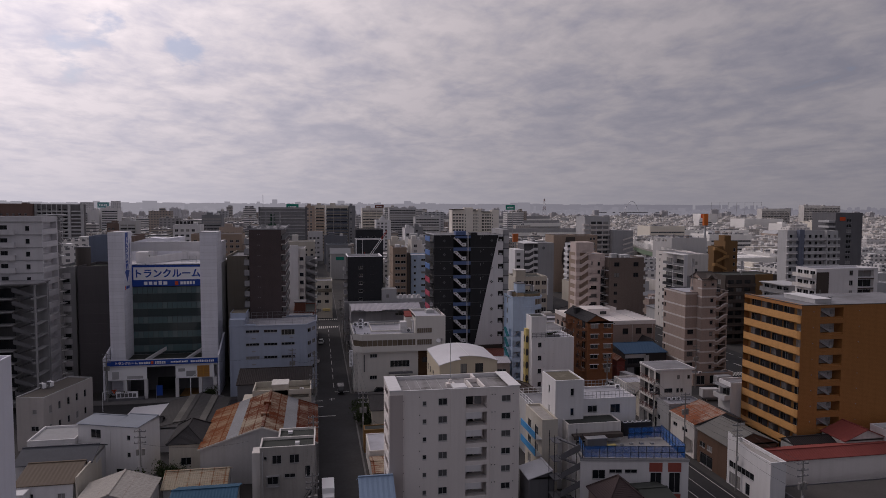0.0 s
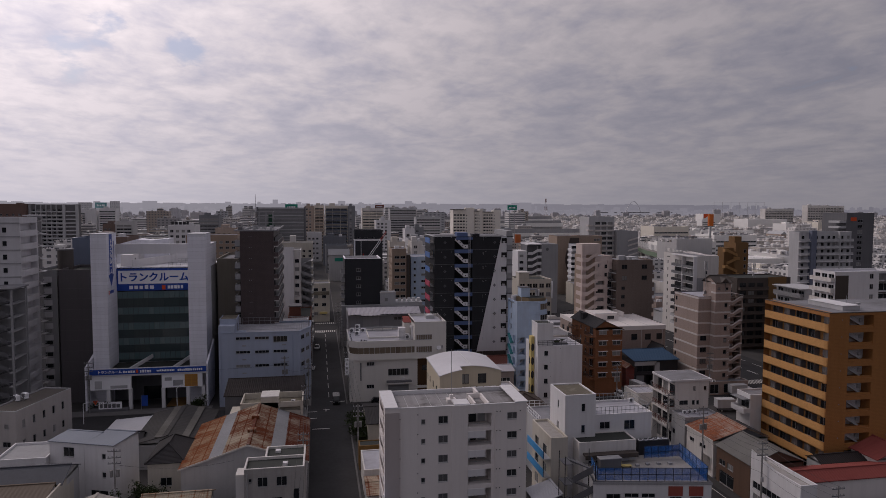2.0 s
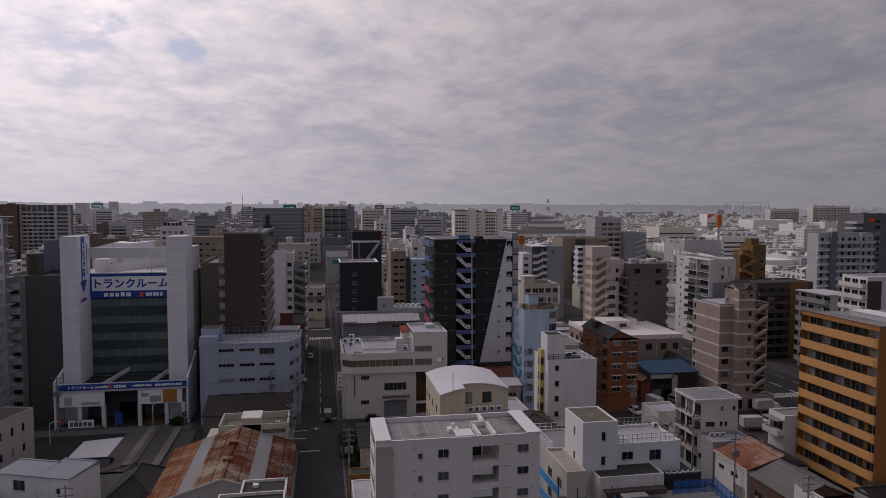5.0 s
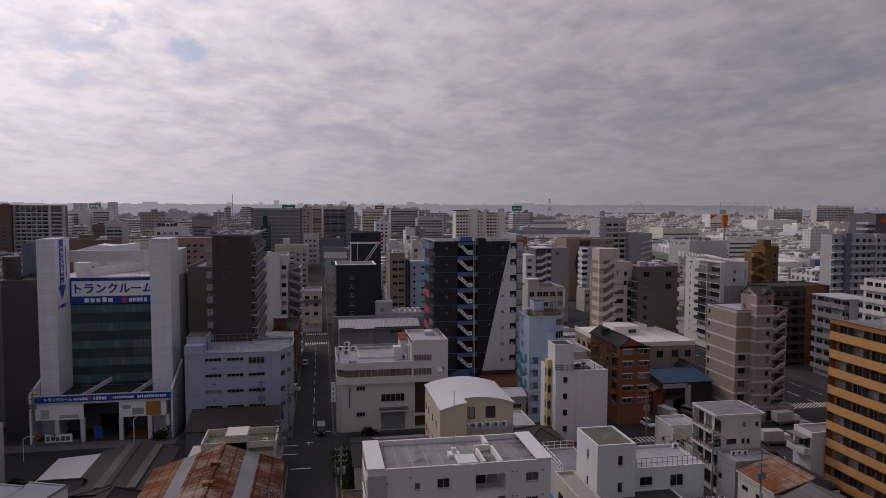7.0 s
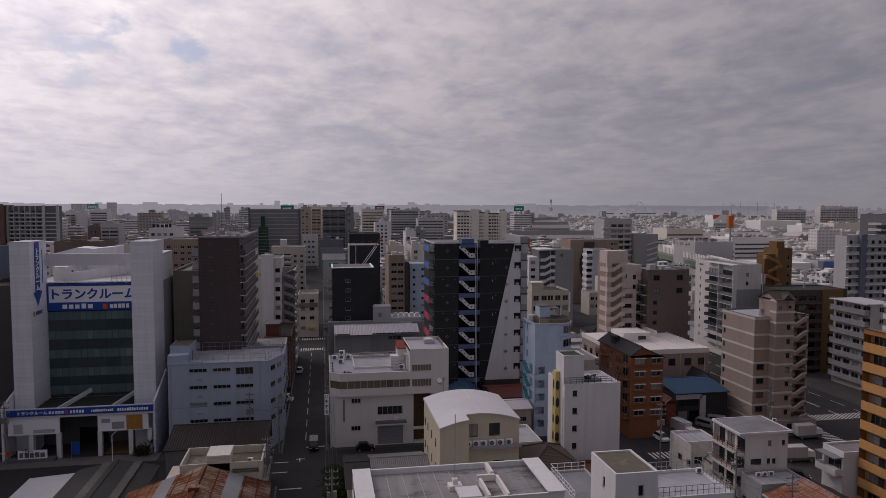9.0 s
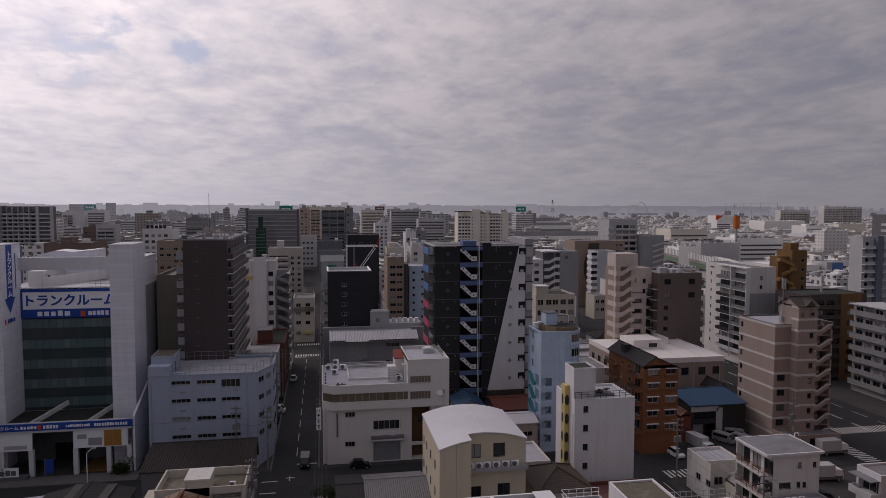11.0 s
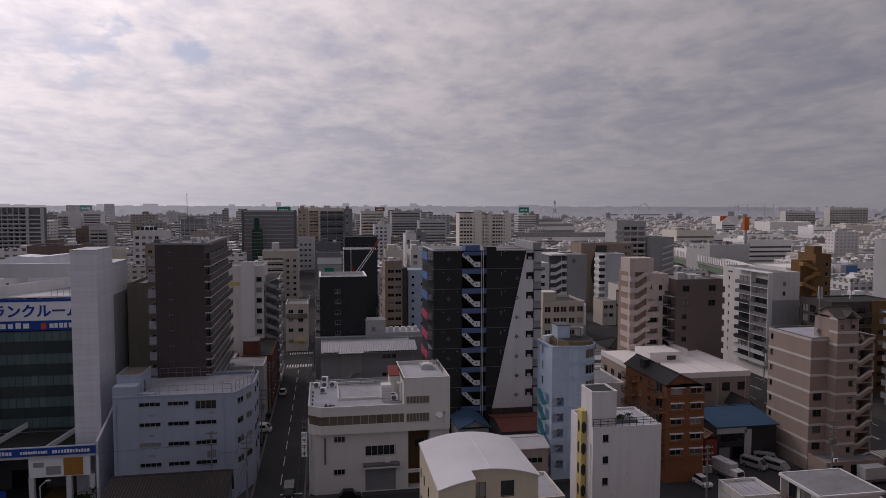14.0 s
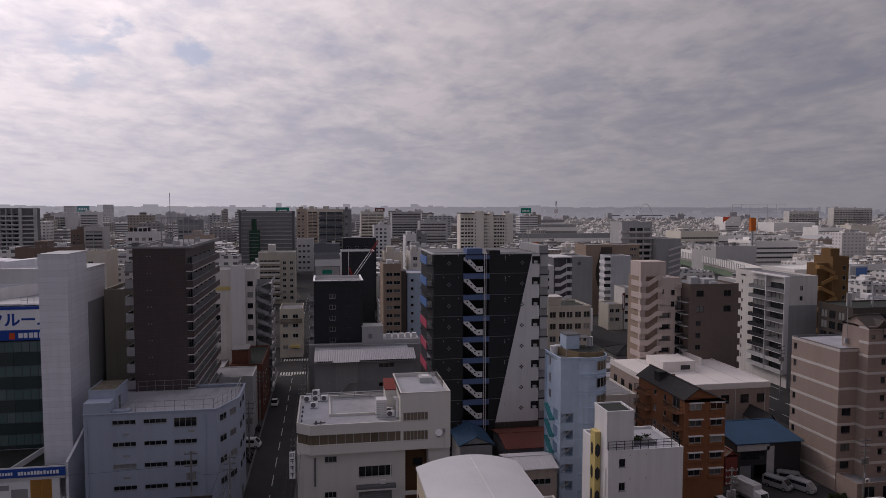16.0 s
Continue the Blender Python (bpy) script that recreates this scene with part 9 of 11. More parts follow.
    mid_block("pale works with roof frames", 399, 480, 690, 22.0, BRIGHT, "ribbon", deep=26, roof=BRIGHT, floor=4.2, name="works_building")
    mid_block("white works with ribbon windows", 372, 417, 595, 21.5, BRIGHT, "ribbon", deep=34, roof=BRIGHT, floor=4.0, name="works_building")
    mid_block("pale works below the motorway", 302, 352, 560, 17.5, BRIGHT, "ribbon", deep=30, roof=BRIGHT, floor=4.0, name="works_building")
    mid_block("white block with striped floors", 627, 651, 1035, 25.6, BRIGHT, "ribbon", name="works_building")
    mid_block("large white windowless warehouse", 711, 784, 1035, 26.4, BRIGHT, "plain", deep=40, roof=BRIGHT, name="works_building", tank=False)
    r = mid_block("white hall with red corner", 812, 852, 1335, 31.0, BRIGHT, "plain", deep=30, name="works_building", tank=False)
    part("red_corner", Geo().face([(0.5, -0.3, 20), (18, -0.3, 30.9), (0.5, -0.3, 30.9)]), SIGN_ORANGE, r)
    s = mid_block("tan factory hall with sawtooth roof", 548, 595, 735, 15.0, TAN, "plain", deep=28, name="works_building", tank=False)
    for i in range(6):
        x = i * 7.8
        part("sawtooth", Geo().face([(x, 0, 15), (x + 7.8, 0, 15), (x + 4.6, 0, 18.6)]).face([(x, 0, 15.05), (x + 4.6, 0, 18.65), (x + 4.6, 28, 18.65), (x, 28, 15.05)]).face([(x + 4.6, 0, 18.65), (x + 7.8, 0, 15.05), (x + 7.8, 28, 15.05), (x + 4.6, 28, 18.65)]), GREY_LIGHT, s)
    mid_block("cream warehouse with brown doors", 762, 808, 935, 24.5, PALE_CREAM, "plain", deep=30, roof=BRIGHT, name="works_building")
    mid_block("white hall with curved roof edge", 669, 711, 885, 23.0, BRIGHT, "ribbon", deep=30, roof=BRIGHT, floor=5.0, name="works_building")
    b = mid_block("store with bright blue side panels", 330, 342, 435, 13.9, GREY_LIGHT, "plain", deep=14, roof=ROOF_PALE, name="works_building", tank=False)
    part("blue_panel", Geo().box(4, 11.8, -0.2, -0.02, 4, 13.2), BLUE_PANEL, b)
    mid_block("white parking deck with ribbed rail", 296, 329, 440, 12.0, BRIGHT, "ribbon", deep=34, roof=BRIGHT, floor=4.0, name="works_building", tank=False)
    mid_block("pale workshop with flat sheet roof", 226, 262, 380, 12.0, GREY_LIGHT, "ribbon", deep=30, roof=BRIGHT, floor=4.0, name="works_building")
    mid_block("low cream workshop with flat roof", 270, 318, 385, 10.0, PALE_CREAM, "windows", deep=30, roof=BRIGHT, floor=4.0, name="works_building")
    mid_block("white hall with grey sheet roof", 420, 478, 470, 13.0, BRIGHT, "plain", deep=40, roof=GREY_METAL, floor=4.0, name="works_building")
    mid_block("white hall with pale sheet roof", 350, 412, 470, 12.0, BRIGHT, "ribbon", deep=40, roof=BRIGHT, floor=4.0, name="works_building")
    # plant, frames and sheds on the works roofs
    rng, g = random.Random(31), Geo()
    for x0, x1, y, deep, h in ((271, 301, 485, 30, 24.0), (240, 270, 478, 26, 22.5), (357, 398, 685, 30, 26.5), (399, 480, 690, 26, 22), (372, 417, 595, 34, 21.5), (302, 352, 560, 30, 17.5), (669, 711, 885, 30, 23), (226, 262, 380, 30, 12), (270, 318, 385, 30, 10), (420, 478, 470, 40, 13), (350, 412, 470, 40, 12), (762, 808, 935, 30, 24.5)):
        for k in range(int((x1 - x0) / 2.2)):
            w1, d1, u, v = rng.uniform(0.8, 5.0), rng.uniform(0.8, 4.0), rng.uniform(x0 + 1, x1 - 6), rng.uniform(y + 1, y + deep - 5)
            g.box(u, u + w1, v, v + d1, h - 0.6, h + rng.uniform(0.4, 2.6))
        for k in range(int((x1 - x0) / 7)):
            u = x0 + 2 + k * 7
            g.box(u, u + 0.25, y + 0.6, y + 0.85, h - 0.6, h + 1.8).box(u, u + 7, y + 0.62, y + 0.8, h + 1.5, h + 1.7)
    tagged(new("roof_clutter", g.mesh("roof_clutter", FAR)), "plant boxes and pipe frames on the works roofs", "roof plant", kind="stuff")
    # elevated motorways
    for x0, x1, y, z, hi in ((215, 345, 755, 13.0, 4.0), (255, 350, 935, 18.0, 5.0), (140, 420, 1120, 20.0, 4.0)):
        ex = thing("elevated_motorway", "pale elevated motorway with white noise walls", "motorway", 0, 0, 0, kind="structure")
        pts = [(x0 + (x1 - x0) * i / 12, y + 0.0016 * ((x1 - x0) * (i / 12 - 0.3)) ** 2, z) for i in range(13)]
        for a, c in zip(pts, pts[1:]):
            part("deck", Geo().bar((a[0], a[1] + 8, a[2] + 0.6), (c[0], c[1] + 8, c[2] + 0.6), 1.4, 16), GREY, ex)
            part("noise_wall", Geo().face([(a[0], a[1], z), (c[0], c[1], z), (c[0], c[1], z + hi), (a[0], a[1], z + hi)]).face([(a[0], a[1] + 0.3, z + hi), (c[0], c[1] + 0.3, z + hi), (c[0], c[1] + 0.3, z), (a[0], a[1] + 0.3, z)]).face([(a[0], a[1], z + hi), (c[0], c[1], z + hi), (c[0], c[1] + 0.3, z + hi), (a[0], a[1] + 0.3, z + hi)]), BRIGHT, ex)
        for x, yy, zz in pts[::2]:
            part("pier", Geo().box(x - 1.2, x + 1.2, yy + 7, yy + 9.4, 0, zz), CONCRETE, ex)
        TAKEN.append((x0, x1, y - 5, y + 22))
    # golf range net and lattice mast
    n = thing("range_net", "tall thin net frame of a driving range", "fence", 962, 1535)
    for i in range(7):
        part("post", Geo().box(i * 23, i * 23 + 0.45, 0, 0.45, 0, 57.5), GREY, n)
    for z in (38, 57):
        part("cable_rail", Geo().box(0, 138.8, 0.1, 0.3, z, z + 0.25), GREY, n)
    m = thing("lattice_mast", "red and white lattice mast far off", "mast", 632, 1835)
    for k in range(6):
        w0, w1 = 6.0 - k * 0.85, 6.0 - (k + 1) * 0.85
        g = Geo()
        for sx, sy in ((-1, -1), (1, -1), (1, 1), (-1, 1)):
            g.bar((sx * w0, sy * w0, k * 11), (sx * w1, sy * w1, k * 11 + 11), 0.5, 0.5)
        g.bar((-w0, -w0, k * 11), (w1, -w1, k * 11 + 11), 0.4, 0.4).bar((w0, -w0, k * 11), (-w1, -w1, k * 11 + 11), 0.4, 0.4)
        part("mast_section", g, MAROON if k % 2 else SIGN_WHITE, m)


middle_distance()


# ---- low houses in the foreground ----
def foreground_houses():
    # rust-roofed works
    b = building("rust_roof_works", "grey workshop under a rusted corrugated gable roof", -20.4, -0.5, 121.8, 144.5, 6.8, GREY_LIGHT, {"S": []}, top=False, category="workshop")
    part("gable_wall", Geo().face([(0, 0.0, 6.8), (19.9, 0.0, 6.8), (10.6, 0.0, 10.2)]), GREY_LIGHT, b)
    part("gable_wall", Geo().face([(0, 22.7, 6.8), (10.6, 22.7, 10.2), (19.9, 22.7, 6.8)]), GREY_BLUE, b)
    slope = lambda x: 6.9 + 3.4 * x / 10.6 if x < 10.6 else 7.0 + 3.3 * (19.9 - x) / 9.3
    for xa, xb, skin, rib in ((-0.45, 4.3, RUST_ORANGE, 0.07), (4.3, 6.5, SKYLIGHT, 0.03), (6.5, 10.6, RUST, 0.07), (10.6, 14.1, RUST, 0.07), (14.1, 16.3, SKYLIGHT, 0.03), (16.3, 20.35, RUST_DARK, 0.07)):
        g, n = Geo(), 76
        za, zb = slope(xa), slope(xb)
        for i in range(n):
            ya, ym, yb = [-0.4 + 23.5 * k / n for k in (i, i + 0.5, i + 1)]
            g.face([(xa, ya, za), (xb, ya, zb), (xb, ym, zb + rib), (xa, ym, za + rib)])
            g.face([(xa, ym, za + rib), (xb, ym, zb + rib), (xb, yb, zb), (xa, yb, za)])
        g.face([(xa, -0.4, za), (xa, -0.4, za - 0.1), (xb, -0.4, zb - 0.1), (xb, -0.4, zb)])
        g.face([(xa, -0.4, za - 0.1), (xa, 23.1, za - 0.1), (xb, 23.1, zb - 0.1), (xb, -0.4, zb - 0.1)])
        part("skylight_strip" if skin is SKYLIGHT else "roof_sheet", g, skin, b, "dirty grey skylight sheets" if skin is SKYLIGHT else "rusted corrugated sheets")
    for y in steps(-0.4, 1.96, 12):
        part("ridge_cap", Geo().bar((10.6, y, 10.38 + 0.02 * math.sin(y)), (10.6, y + 1.93, 10.38 + 0.02 * math.sin(y * 1.7)), 0.5, 0.12), RUST_DARK, b)
    part("verge_board", Geo().bar((-0.45, -0.42, 6.72), (10.6, -0.42, 10.2), 0.05, 0.25).bar((10.6, -0.42, 10.2), (20.35, -0.42, 6.8), 0.05, 0.25), WHITE_WARM, b)
    for y in (4.5, 12.0):
        part("roof_vent", Geo().box(9.9, 11.3, y + 1.5, y + 2.6, 10.1, 10.75), RUST, b)
    # flat-roofed house in front of it
    hs = {"S": [(0.6, 1.15, 7.9, 8.5, 1), (1.95, 3.45, 7.14, 8.61, 2), (4.72, 6.3, 7.14, 8.61, 2), (3.87, 5.66, 4.72, 5.43, 2), (1.14, 2.9, 3.74, 5.18, 2), (7.2, 8.1, 4.6, 6.6, 1), (1.0, 1.8, 0.4, 1.6, 1)]}
    c = building("flat_roof_house", "stained grey concrete house with dark flat roof", -9.45, -0.6, 111.6, 116.5, 9.95, CONCRETE, hs, ROOF_DARK, 0.4, WHITE_WARM)
    TAKEN.append((-9.45, -0.6, 116.5, 121.0))
    part("rear_wall", Geo().box(2.8, 8.85, 4.9, 9.3, 0, 9.5), CONCRETE, c)
    part("rear_roof", Geo().box(3.0, 8.65, 4.4, 9.1, 9.55, 9.6), ROOF_DARK, c)
    part("rear_rim", Geo().box(2.7, 2.98, 4.93, 9.4, 9.5, 9.99).box(8.67, 8.95, 4.93, 9.4, 9.5, 9.99).box(2.98, 8.67, 9.12, 9.4, 9.5, 9.99), WHITE_WARM, c)
    part("low_wing", Geo().box(-1.3, 0.0, 0.8, 3.6, 0, 8.9), WHITE_WARM, c)
    part("roof_hatch", Geo().box(5.6, 6.3, 1.6, 2.5, 9.5, 10.0).box(4.2, 5.0, 7.2, 8.0, 9.6, 10.0), WHITE, c)
    part("window_cage", Geo().box(1.0, 3.1, -0.5, 0.0, 3.45, 3.6).box(1.0, 1.05, -0.5, 0, 3.6, 5.2).box(3.05, 3.1, -0.5, 0, 3.6, 5.2).box(1.0, 3.1, -0.5, 0, 5.2, 5.32), GREY, c)
    part("downpipe", Geo().tube((0.45, -0.1, 0.3), (0.45, -0.1, 9.3), 0.07), GREY_LIGHT, c)
    part("side_stairs", Geo().bar((6.9, -0.6, 0.4), (8.9, -0.6, 3.4), 0.7, 0.15).bar((6.9, -0.9, 1.4), (8.9, -0.9, 4.4), 0.06, 0.06), DARK_METAL, c)
    # dark shed and cream house
    d = building("dark_shed", "shed under dark corrugated sheets", -17.8, -1.6, 155.4, 163.8, 9.0, GREY_DARK, {}, top=False, category="shed")
    gable(d, 16.2, 8.4, 9.2, 10.8, DARK_SHEET, "x", 0.3, GREY_DARK, 0.42, 0.1, ridge_at=0.96)
    e = building("cream_house", "cream flat-roofed house with long balcony openings", -13.6, -1.5, 145.4, 152.9, 10.2, CREAM, {"S": [(0.9, 4.4, 8.2, 9.1, 0, 1.0), (7.6, 11.6, 8.4, 9.3, 0, 1.0), (2.5, 4.5, 3.2, 4.6, 2)]}, ROOF_MOSS, 1.1)
    part("stair_head", Geo().box(4.0, 7.3, 0.0, 4.2, 9.0, 11.3), CREAM, e)
    part("stair_head_rim", Geo().box(3.9, 7.4, -0.1, 4.3, 11.3, 11.5), WHITE_WARM, e)
    part("lean_to", Geo().box(-2.2, 0.0, -0.5, 6.0, 0, 8.0), CREAM, e)
    part("side_balcony", Geo().box(12.1, 13.0, -0.5, 5, 7.2, 7.4).box(12.9, 13.0, -0.5, 5, 7.4, 8.4), GREY, e)
    # low grey roofs beside the forecourt
    s = building("striped_roof_shed", "low shed with grey roof striped by skylights", -32.6, -20.0, 140.5, 160.0, 5.0, GREY, {}, top=False, category="shed")
    gable(s, 12.6, 19.5, 5.0, 6.4, shader("weathered_slate_sheet", (0.06, 0.058, 0.058), 0.8, var=0.4, streak=0.0), "y", 0.3, GREY, 0.9, 0.03)
    for xa in (4.0, 8.2):
        z0 = 5.0 + 1.4 * (1 - abs(xa + 0.9 - 6.3) / 6.3) + 0.1
        part("skylight_strip", Geo().box(xa, xa + 1.9, -0.2, 19.6, z0 - 0.12, z0), SKYLIGHT_DIRTY, s)
    w = building("white_roof_shed", "low lean-to with pale metal roof", -41.5, -33.2, 147.5, 163.5, 2.8, GREY, {}, top=False, category="shed")
    gable(w, 8.3, 16.0, 2.8, 3.3, WHITE_METAL, "y", 0.2, GREY, ridge_at=0.9)
    house("house with dark tiled hip roof", -26.4, -20.7, 125.8, 136.0, 6.6, 8.9, CREAM, KAWARA, "hip", holes={"S": rects([2, 6], [2.6], 1.8, 1.4)})
    house("small house with old tiled roof", -37.5, -31.5, 141.5, 147.0, 4.8, 6.2, CREAM, KAWARA, along="x")
    # white houses on the left
    hs = {"S": [(3.2, 3.9, 7.7, 8.6, 1), (3.2, 3.9, 4.6, 5.5, 1), (1.0, 4.2, 0.1, 2.4, 2)]}
    h = building("white_house", "white three-storey house with grey sheet roof", -36.45, -31.1, 127.15, 133.8, 10.2, WHITE, hs, top=False, category="house", rz=-20.5)
    gable(h, 5.35, 6.65, 10.2, 10.5, shader("blue_grey_sheet", (0.24, 0.265, 0.31), 0.7, var=0.2, streak=0.0), "x", 0.2, WHITE, 0.5, 0.012, ridge_at=0.9)
    h = building("white_house", "white house wing with large dark window", -42.55, -36.1, 129.45, 134.6, 10.2, WHITE, {"S": [(2.6, 4.6, 7.7, 9.3, 2)]}, top=False, category="house", rz=-20.5)
    gable(h, 6.45, 5.15, 10.2, 10.5, bpy.data.materials["blue_grey_sheet"], "x", 0.2, WHITE, 0.5, 0.012, ridge_at=0.9)
    building("low_white_wing", "low white house wing with stained flat roof", -50.4, -42.6, 128.0, 136.2, 7.8, WHITE, {"S": [(6.2, 7.0, 4.8, 6.2, 1)]}, GREY, 0.3, category="house")
    hs = {"S": [(1.6, 2.6, 3.8, 5.2, 1), (6.0, 7.1, 3.4, 5.0, 2), (6.2, 7.1, 0.8, 1.8, 1)]}
    k = building("white_house", "white house with brown tiled roof", -45.6, -37.4, 110.8, 117.2, 6.6, WHITE, hs, top=False, category="house")
    gable(k, 8.2, 6.4, 6.6, 7.9, shader("taupe_sheet_roof", (0.13, 0.10, 0.075), 0.7, var=0.3, streak=0.0), "x", 0.25, WHITE, 0.6, 0.03, ridge_at=0.92)
    part("front_wing", Geo().box(-1.8, 2.2, -2.6, 0, 0, 6.2), WHITE, k)
    house("house with grey slate roof behind", -48.2, -36.8, 117.6, 125.4, 7.4, 8.9, GREY_LIGHT, shader("blue_slate", (0.075, 0.08, 0.095), 0.7), along="x", over=0.3)
    part("yard_wall", Geo().box(0, 0.25, -3, 6, 0, 7.4).box(0, 0.25, 6, 9, 0, 6.0), CREAM, k, at=(8.6, 3.0, 0))
    hs = {"E": rects(steps(1.6, 2.9, 5), [7.4], 0.8, 1.6, 1) + rects(steps(1.6, 2.9, 5), [3.6], 0.8, 1.5, 1), "S": [(3.4, 4.3, 7.6, 8.6, 1), (3.0, 4.6, 4.2, 5.2, 2)]}
    building("long_white_house", "long white two-storey house with row of slim windows", -59.2, -53.4, 146.0, 162.4, 11.0, shader("stone_beige_render", (0.47, 0.44, 0.425), 0.8), hs, shader("brown_grey_roof", (0.10, 0.09, 0.082), 0.85, var=0.4, streak=0.0), 0.12, GREY, category="house", rz=-15)
    building("white_block", "plain white rendered block at the edge of the view", -50.0, -35.2, 80.0, 86.0, 31.9, LAVENDER_WHITE, {}, ROOF_PALE, 0.3)
    house("shed with patchy rusted roof", -24.5, -15.0, 112.0, 119.0, 4.2, 5.6, GREY_LIGHT, rusty("patchy_cream_sheet", (0.46, 0.40, 0.30), (0.24, 0.11, 0.05), 0.71), along="x", ribs=0.35)
    house("shed with pale weathered roof", -35.5, -25.5, 104.5, 113.5, 5.4, 7.0, GREY_LIGHT, rusty("pale_patched_sheet", (0.50, 0.47, 0.43), (0.28, 0.17, 0.10), 0.82), along="y", ribs=0.4)
    house("low shed with blue sheet roof", -21.5, -12.5, 101.0, 110.0, 5.0, 6.4, GREY, shader("teal_blue_sheet", (0.045, 0.11, 0.18), 0.85, var=0.3, streak=0), along="x", ribs=0.45)
    # between the street and the white flats
    house("grey tiled house by the street", 11.6, 15.4, 146.5, 160.5, 4.6, 6.0, CREAM, KAWARA, along="x", ribs=0.3)
    t = building("tiled_outbuilding", "outbuilding with long ribbed tile roof", 16.0, 25.2, 147.4, 159.6, 4.8, CREAM, {}, top=False, category="house")
    gable(t, 9.2, 12.2, 4.8, 6.5, shader("grey_kawara", (0.20, 0.20, 0.205), 0.6, var=0.3, streak=0), "x", 0.4, CREAM, 0.33, 0.1)
    building("ochre_shed", "low shed with ochre front wall", 9.0, 14.0, 133.4, 136.4, 4.6, OCHRE, {}, ROOF_DARK, 0.1, category="shed")
    building("white_shed", "low white shed with sheet roof", 9.2, 13.6, 122.5, 132.0, 4.3, WHITE_WARM, {"W": rects([2, 6], [1.5], 1.2, 1.2)}, ROOF_PALE, 0.1, category="shed")
    house("lean-to with rust-streaked roof", 9.2, 13.4, 114.0, 121.5, 3.6, 4.2, GREY_LIGHT, RUST, along="x", over=0.2, ribs=0.3)
    house("small house with faded blue sheet roof", 6.3, 10.9, 98.0, 106.0, 6.0, 8.0, GREY_LIGHT, PALE_BLUE_SHEET, along="x", over=0.4, ribs=0.7)
    # east back street
    r = building("rust_gable_house", "white shop house with red rusted roof", 72.4, 83.4, 119.0, 128.0, 7.0, WHITE_WARM, {"W": [(1.0, 2.6, 4.3, 5.1, 2), (4.5, 6.5, 4.3, 5.1, 2), (5.4, 8.6, 0.1, 3.4, 0, 1.5)]}, top=False, category="house")
    gable(r, 11.0, 9.0, 7.0, 8.9, RUST_RED, "y", 0.25, GREY_DARK, 0.33, 0.03, ridge_at=0.585)
    part("grey_slope", Geo().face([(6.6, -0.27, 9.0), (11.3, -0.27, 7.04), (11.3, 9.3, 7.04), (6.6, 9.3, 9.0)]), KAWARA, r)
    part("fascia", Geo().box(-0.3, -0.2, -0.2, 9.2, 6.7, 6.98), WHITE_WARM, r)
    building("grey_shop_house", "grey shop house with flat roof units", 72.4, 80.5, 128.8, 133.9, 8.0, GREY, {"W": [(0.4, 1.4, 3.5, 4.6, 1)]}, ROOF_PALE, 0.4, category="house")
    house("brown timber shop house with slate roof", 72.5, 82.5, 108.4, 118.0, 6.6, 8.6, shader("brown_timber_front", (0.14, 0.085, 0.06), 0.8), shader("grey_slate_roof", (0.17, 0.165, 0.155), 0.8, var=0.35, streak=0), along="y", over=0.3, holes={"W": rects([0.8, 3.2], [3.4], 1.8, 1.0) + [(1.0, 5.2, 0.1, 2.4, 2)]})
    hs = {"W": [(0.6, 7.6, 3.2, 4.4, 6), (0.8, 4.0, 0.1, 2.4, 3), (5.4, 6.6, 0.1, 2.2, 1)]}
    q = building("white_shop_house", "white-fronted shop house with strip windows", 72.2, 75.0, 96.0, 107.8, 8.0, WHITE, hs, CONCRETE, 0.5, category="house")
    part("front_gable", Geo().face([(-0.05, 11.7, 8.0), (-0.05, 5.0, 8.0), (-0.05, 11.7, 9.4)]).face([(0.1, 11.7, 8.0), (0.1, 11.7, 9.4), (0.1, 5.0, 8.0)]), WHITE, q)
    m = building("red_roof_store", "white store with red sheet roof", 75.4, 103.4, 102.6, 108.3, 5.6, CLEAN_WARM, {"W": [(2.0, 5.6, 2.6, 4.6, 4)]}, top=False)
    gable(m, 28.0, 5.7, 5.6, 6.6, RED_SHEET, "x", 0.3, WHITE_WARM, 0.5, 0.04, ridge_at=0.35)
    house("dark corrugated shed roof behind", 86.6, 97.0, 109.0, 112.6, 5.6, 6.4, GREY, DARK_SHEET, along="x", over=0.2, ribs=0.4)
    house("small house with red sheet roof", 95.5, 104.5, 106.8, 112.6, 6.6, 8.4, WHITE_WARM, RED_SHEET, along="y", over=0.3, ribs=0.8)
    building("grey_flat_store", "store with grey flat roof", 75.4, 104.0, 88.0, 99.0, 2.6, GREY_DARK, {}, shader("dark_sheet_roof", (0.085, 0.08, 0.078), 0.85, var=0.4, streak=0), 0.1)
    building("white_wall_store", "white-walled store with rooftop railing", 103.6, 124.0, 98.0, 110.0, 8.2, WHITE, {}, CONCRETE, 0.8)
    house("house with steep brown roof in front of the netted terrace", 41.5, 48.0, 90.5, 97.5, 5.6, 8.6, shader("brown_house_wall", (0.20, 0.15, 0.14)), shader("purple_brown_sheet", (0.07, 0.05, 0.05), 0.8, var=0.3, streak=0.0), "hip", over=0.3)
    house("lean-to with dark flat roof", 48.2, 53.0, 91.0, 97.8, 5.6, 6.2, GREY_DARK, ROOF_DARK, along="x", over=0.1)
    # white house row behind
    v = building("veranda_house", "white house with veranda and dark railing", 88.0, 97.0, 130.9, 135.4, 11.2, WHITE, {"W": [(0.4, 4.1, 7.9, 10.0, 3, 0.9)]}, ROOF, 0.2, category="house")
    balcony(v, "W", 0.1, 4.4, 7.6, 1.4, 0.9, WHITE, WHITE)
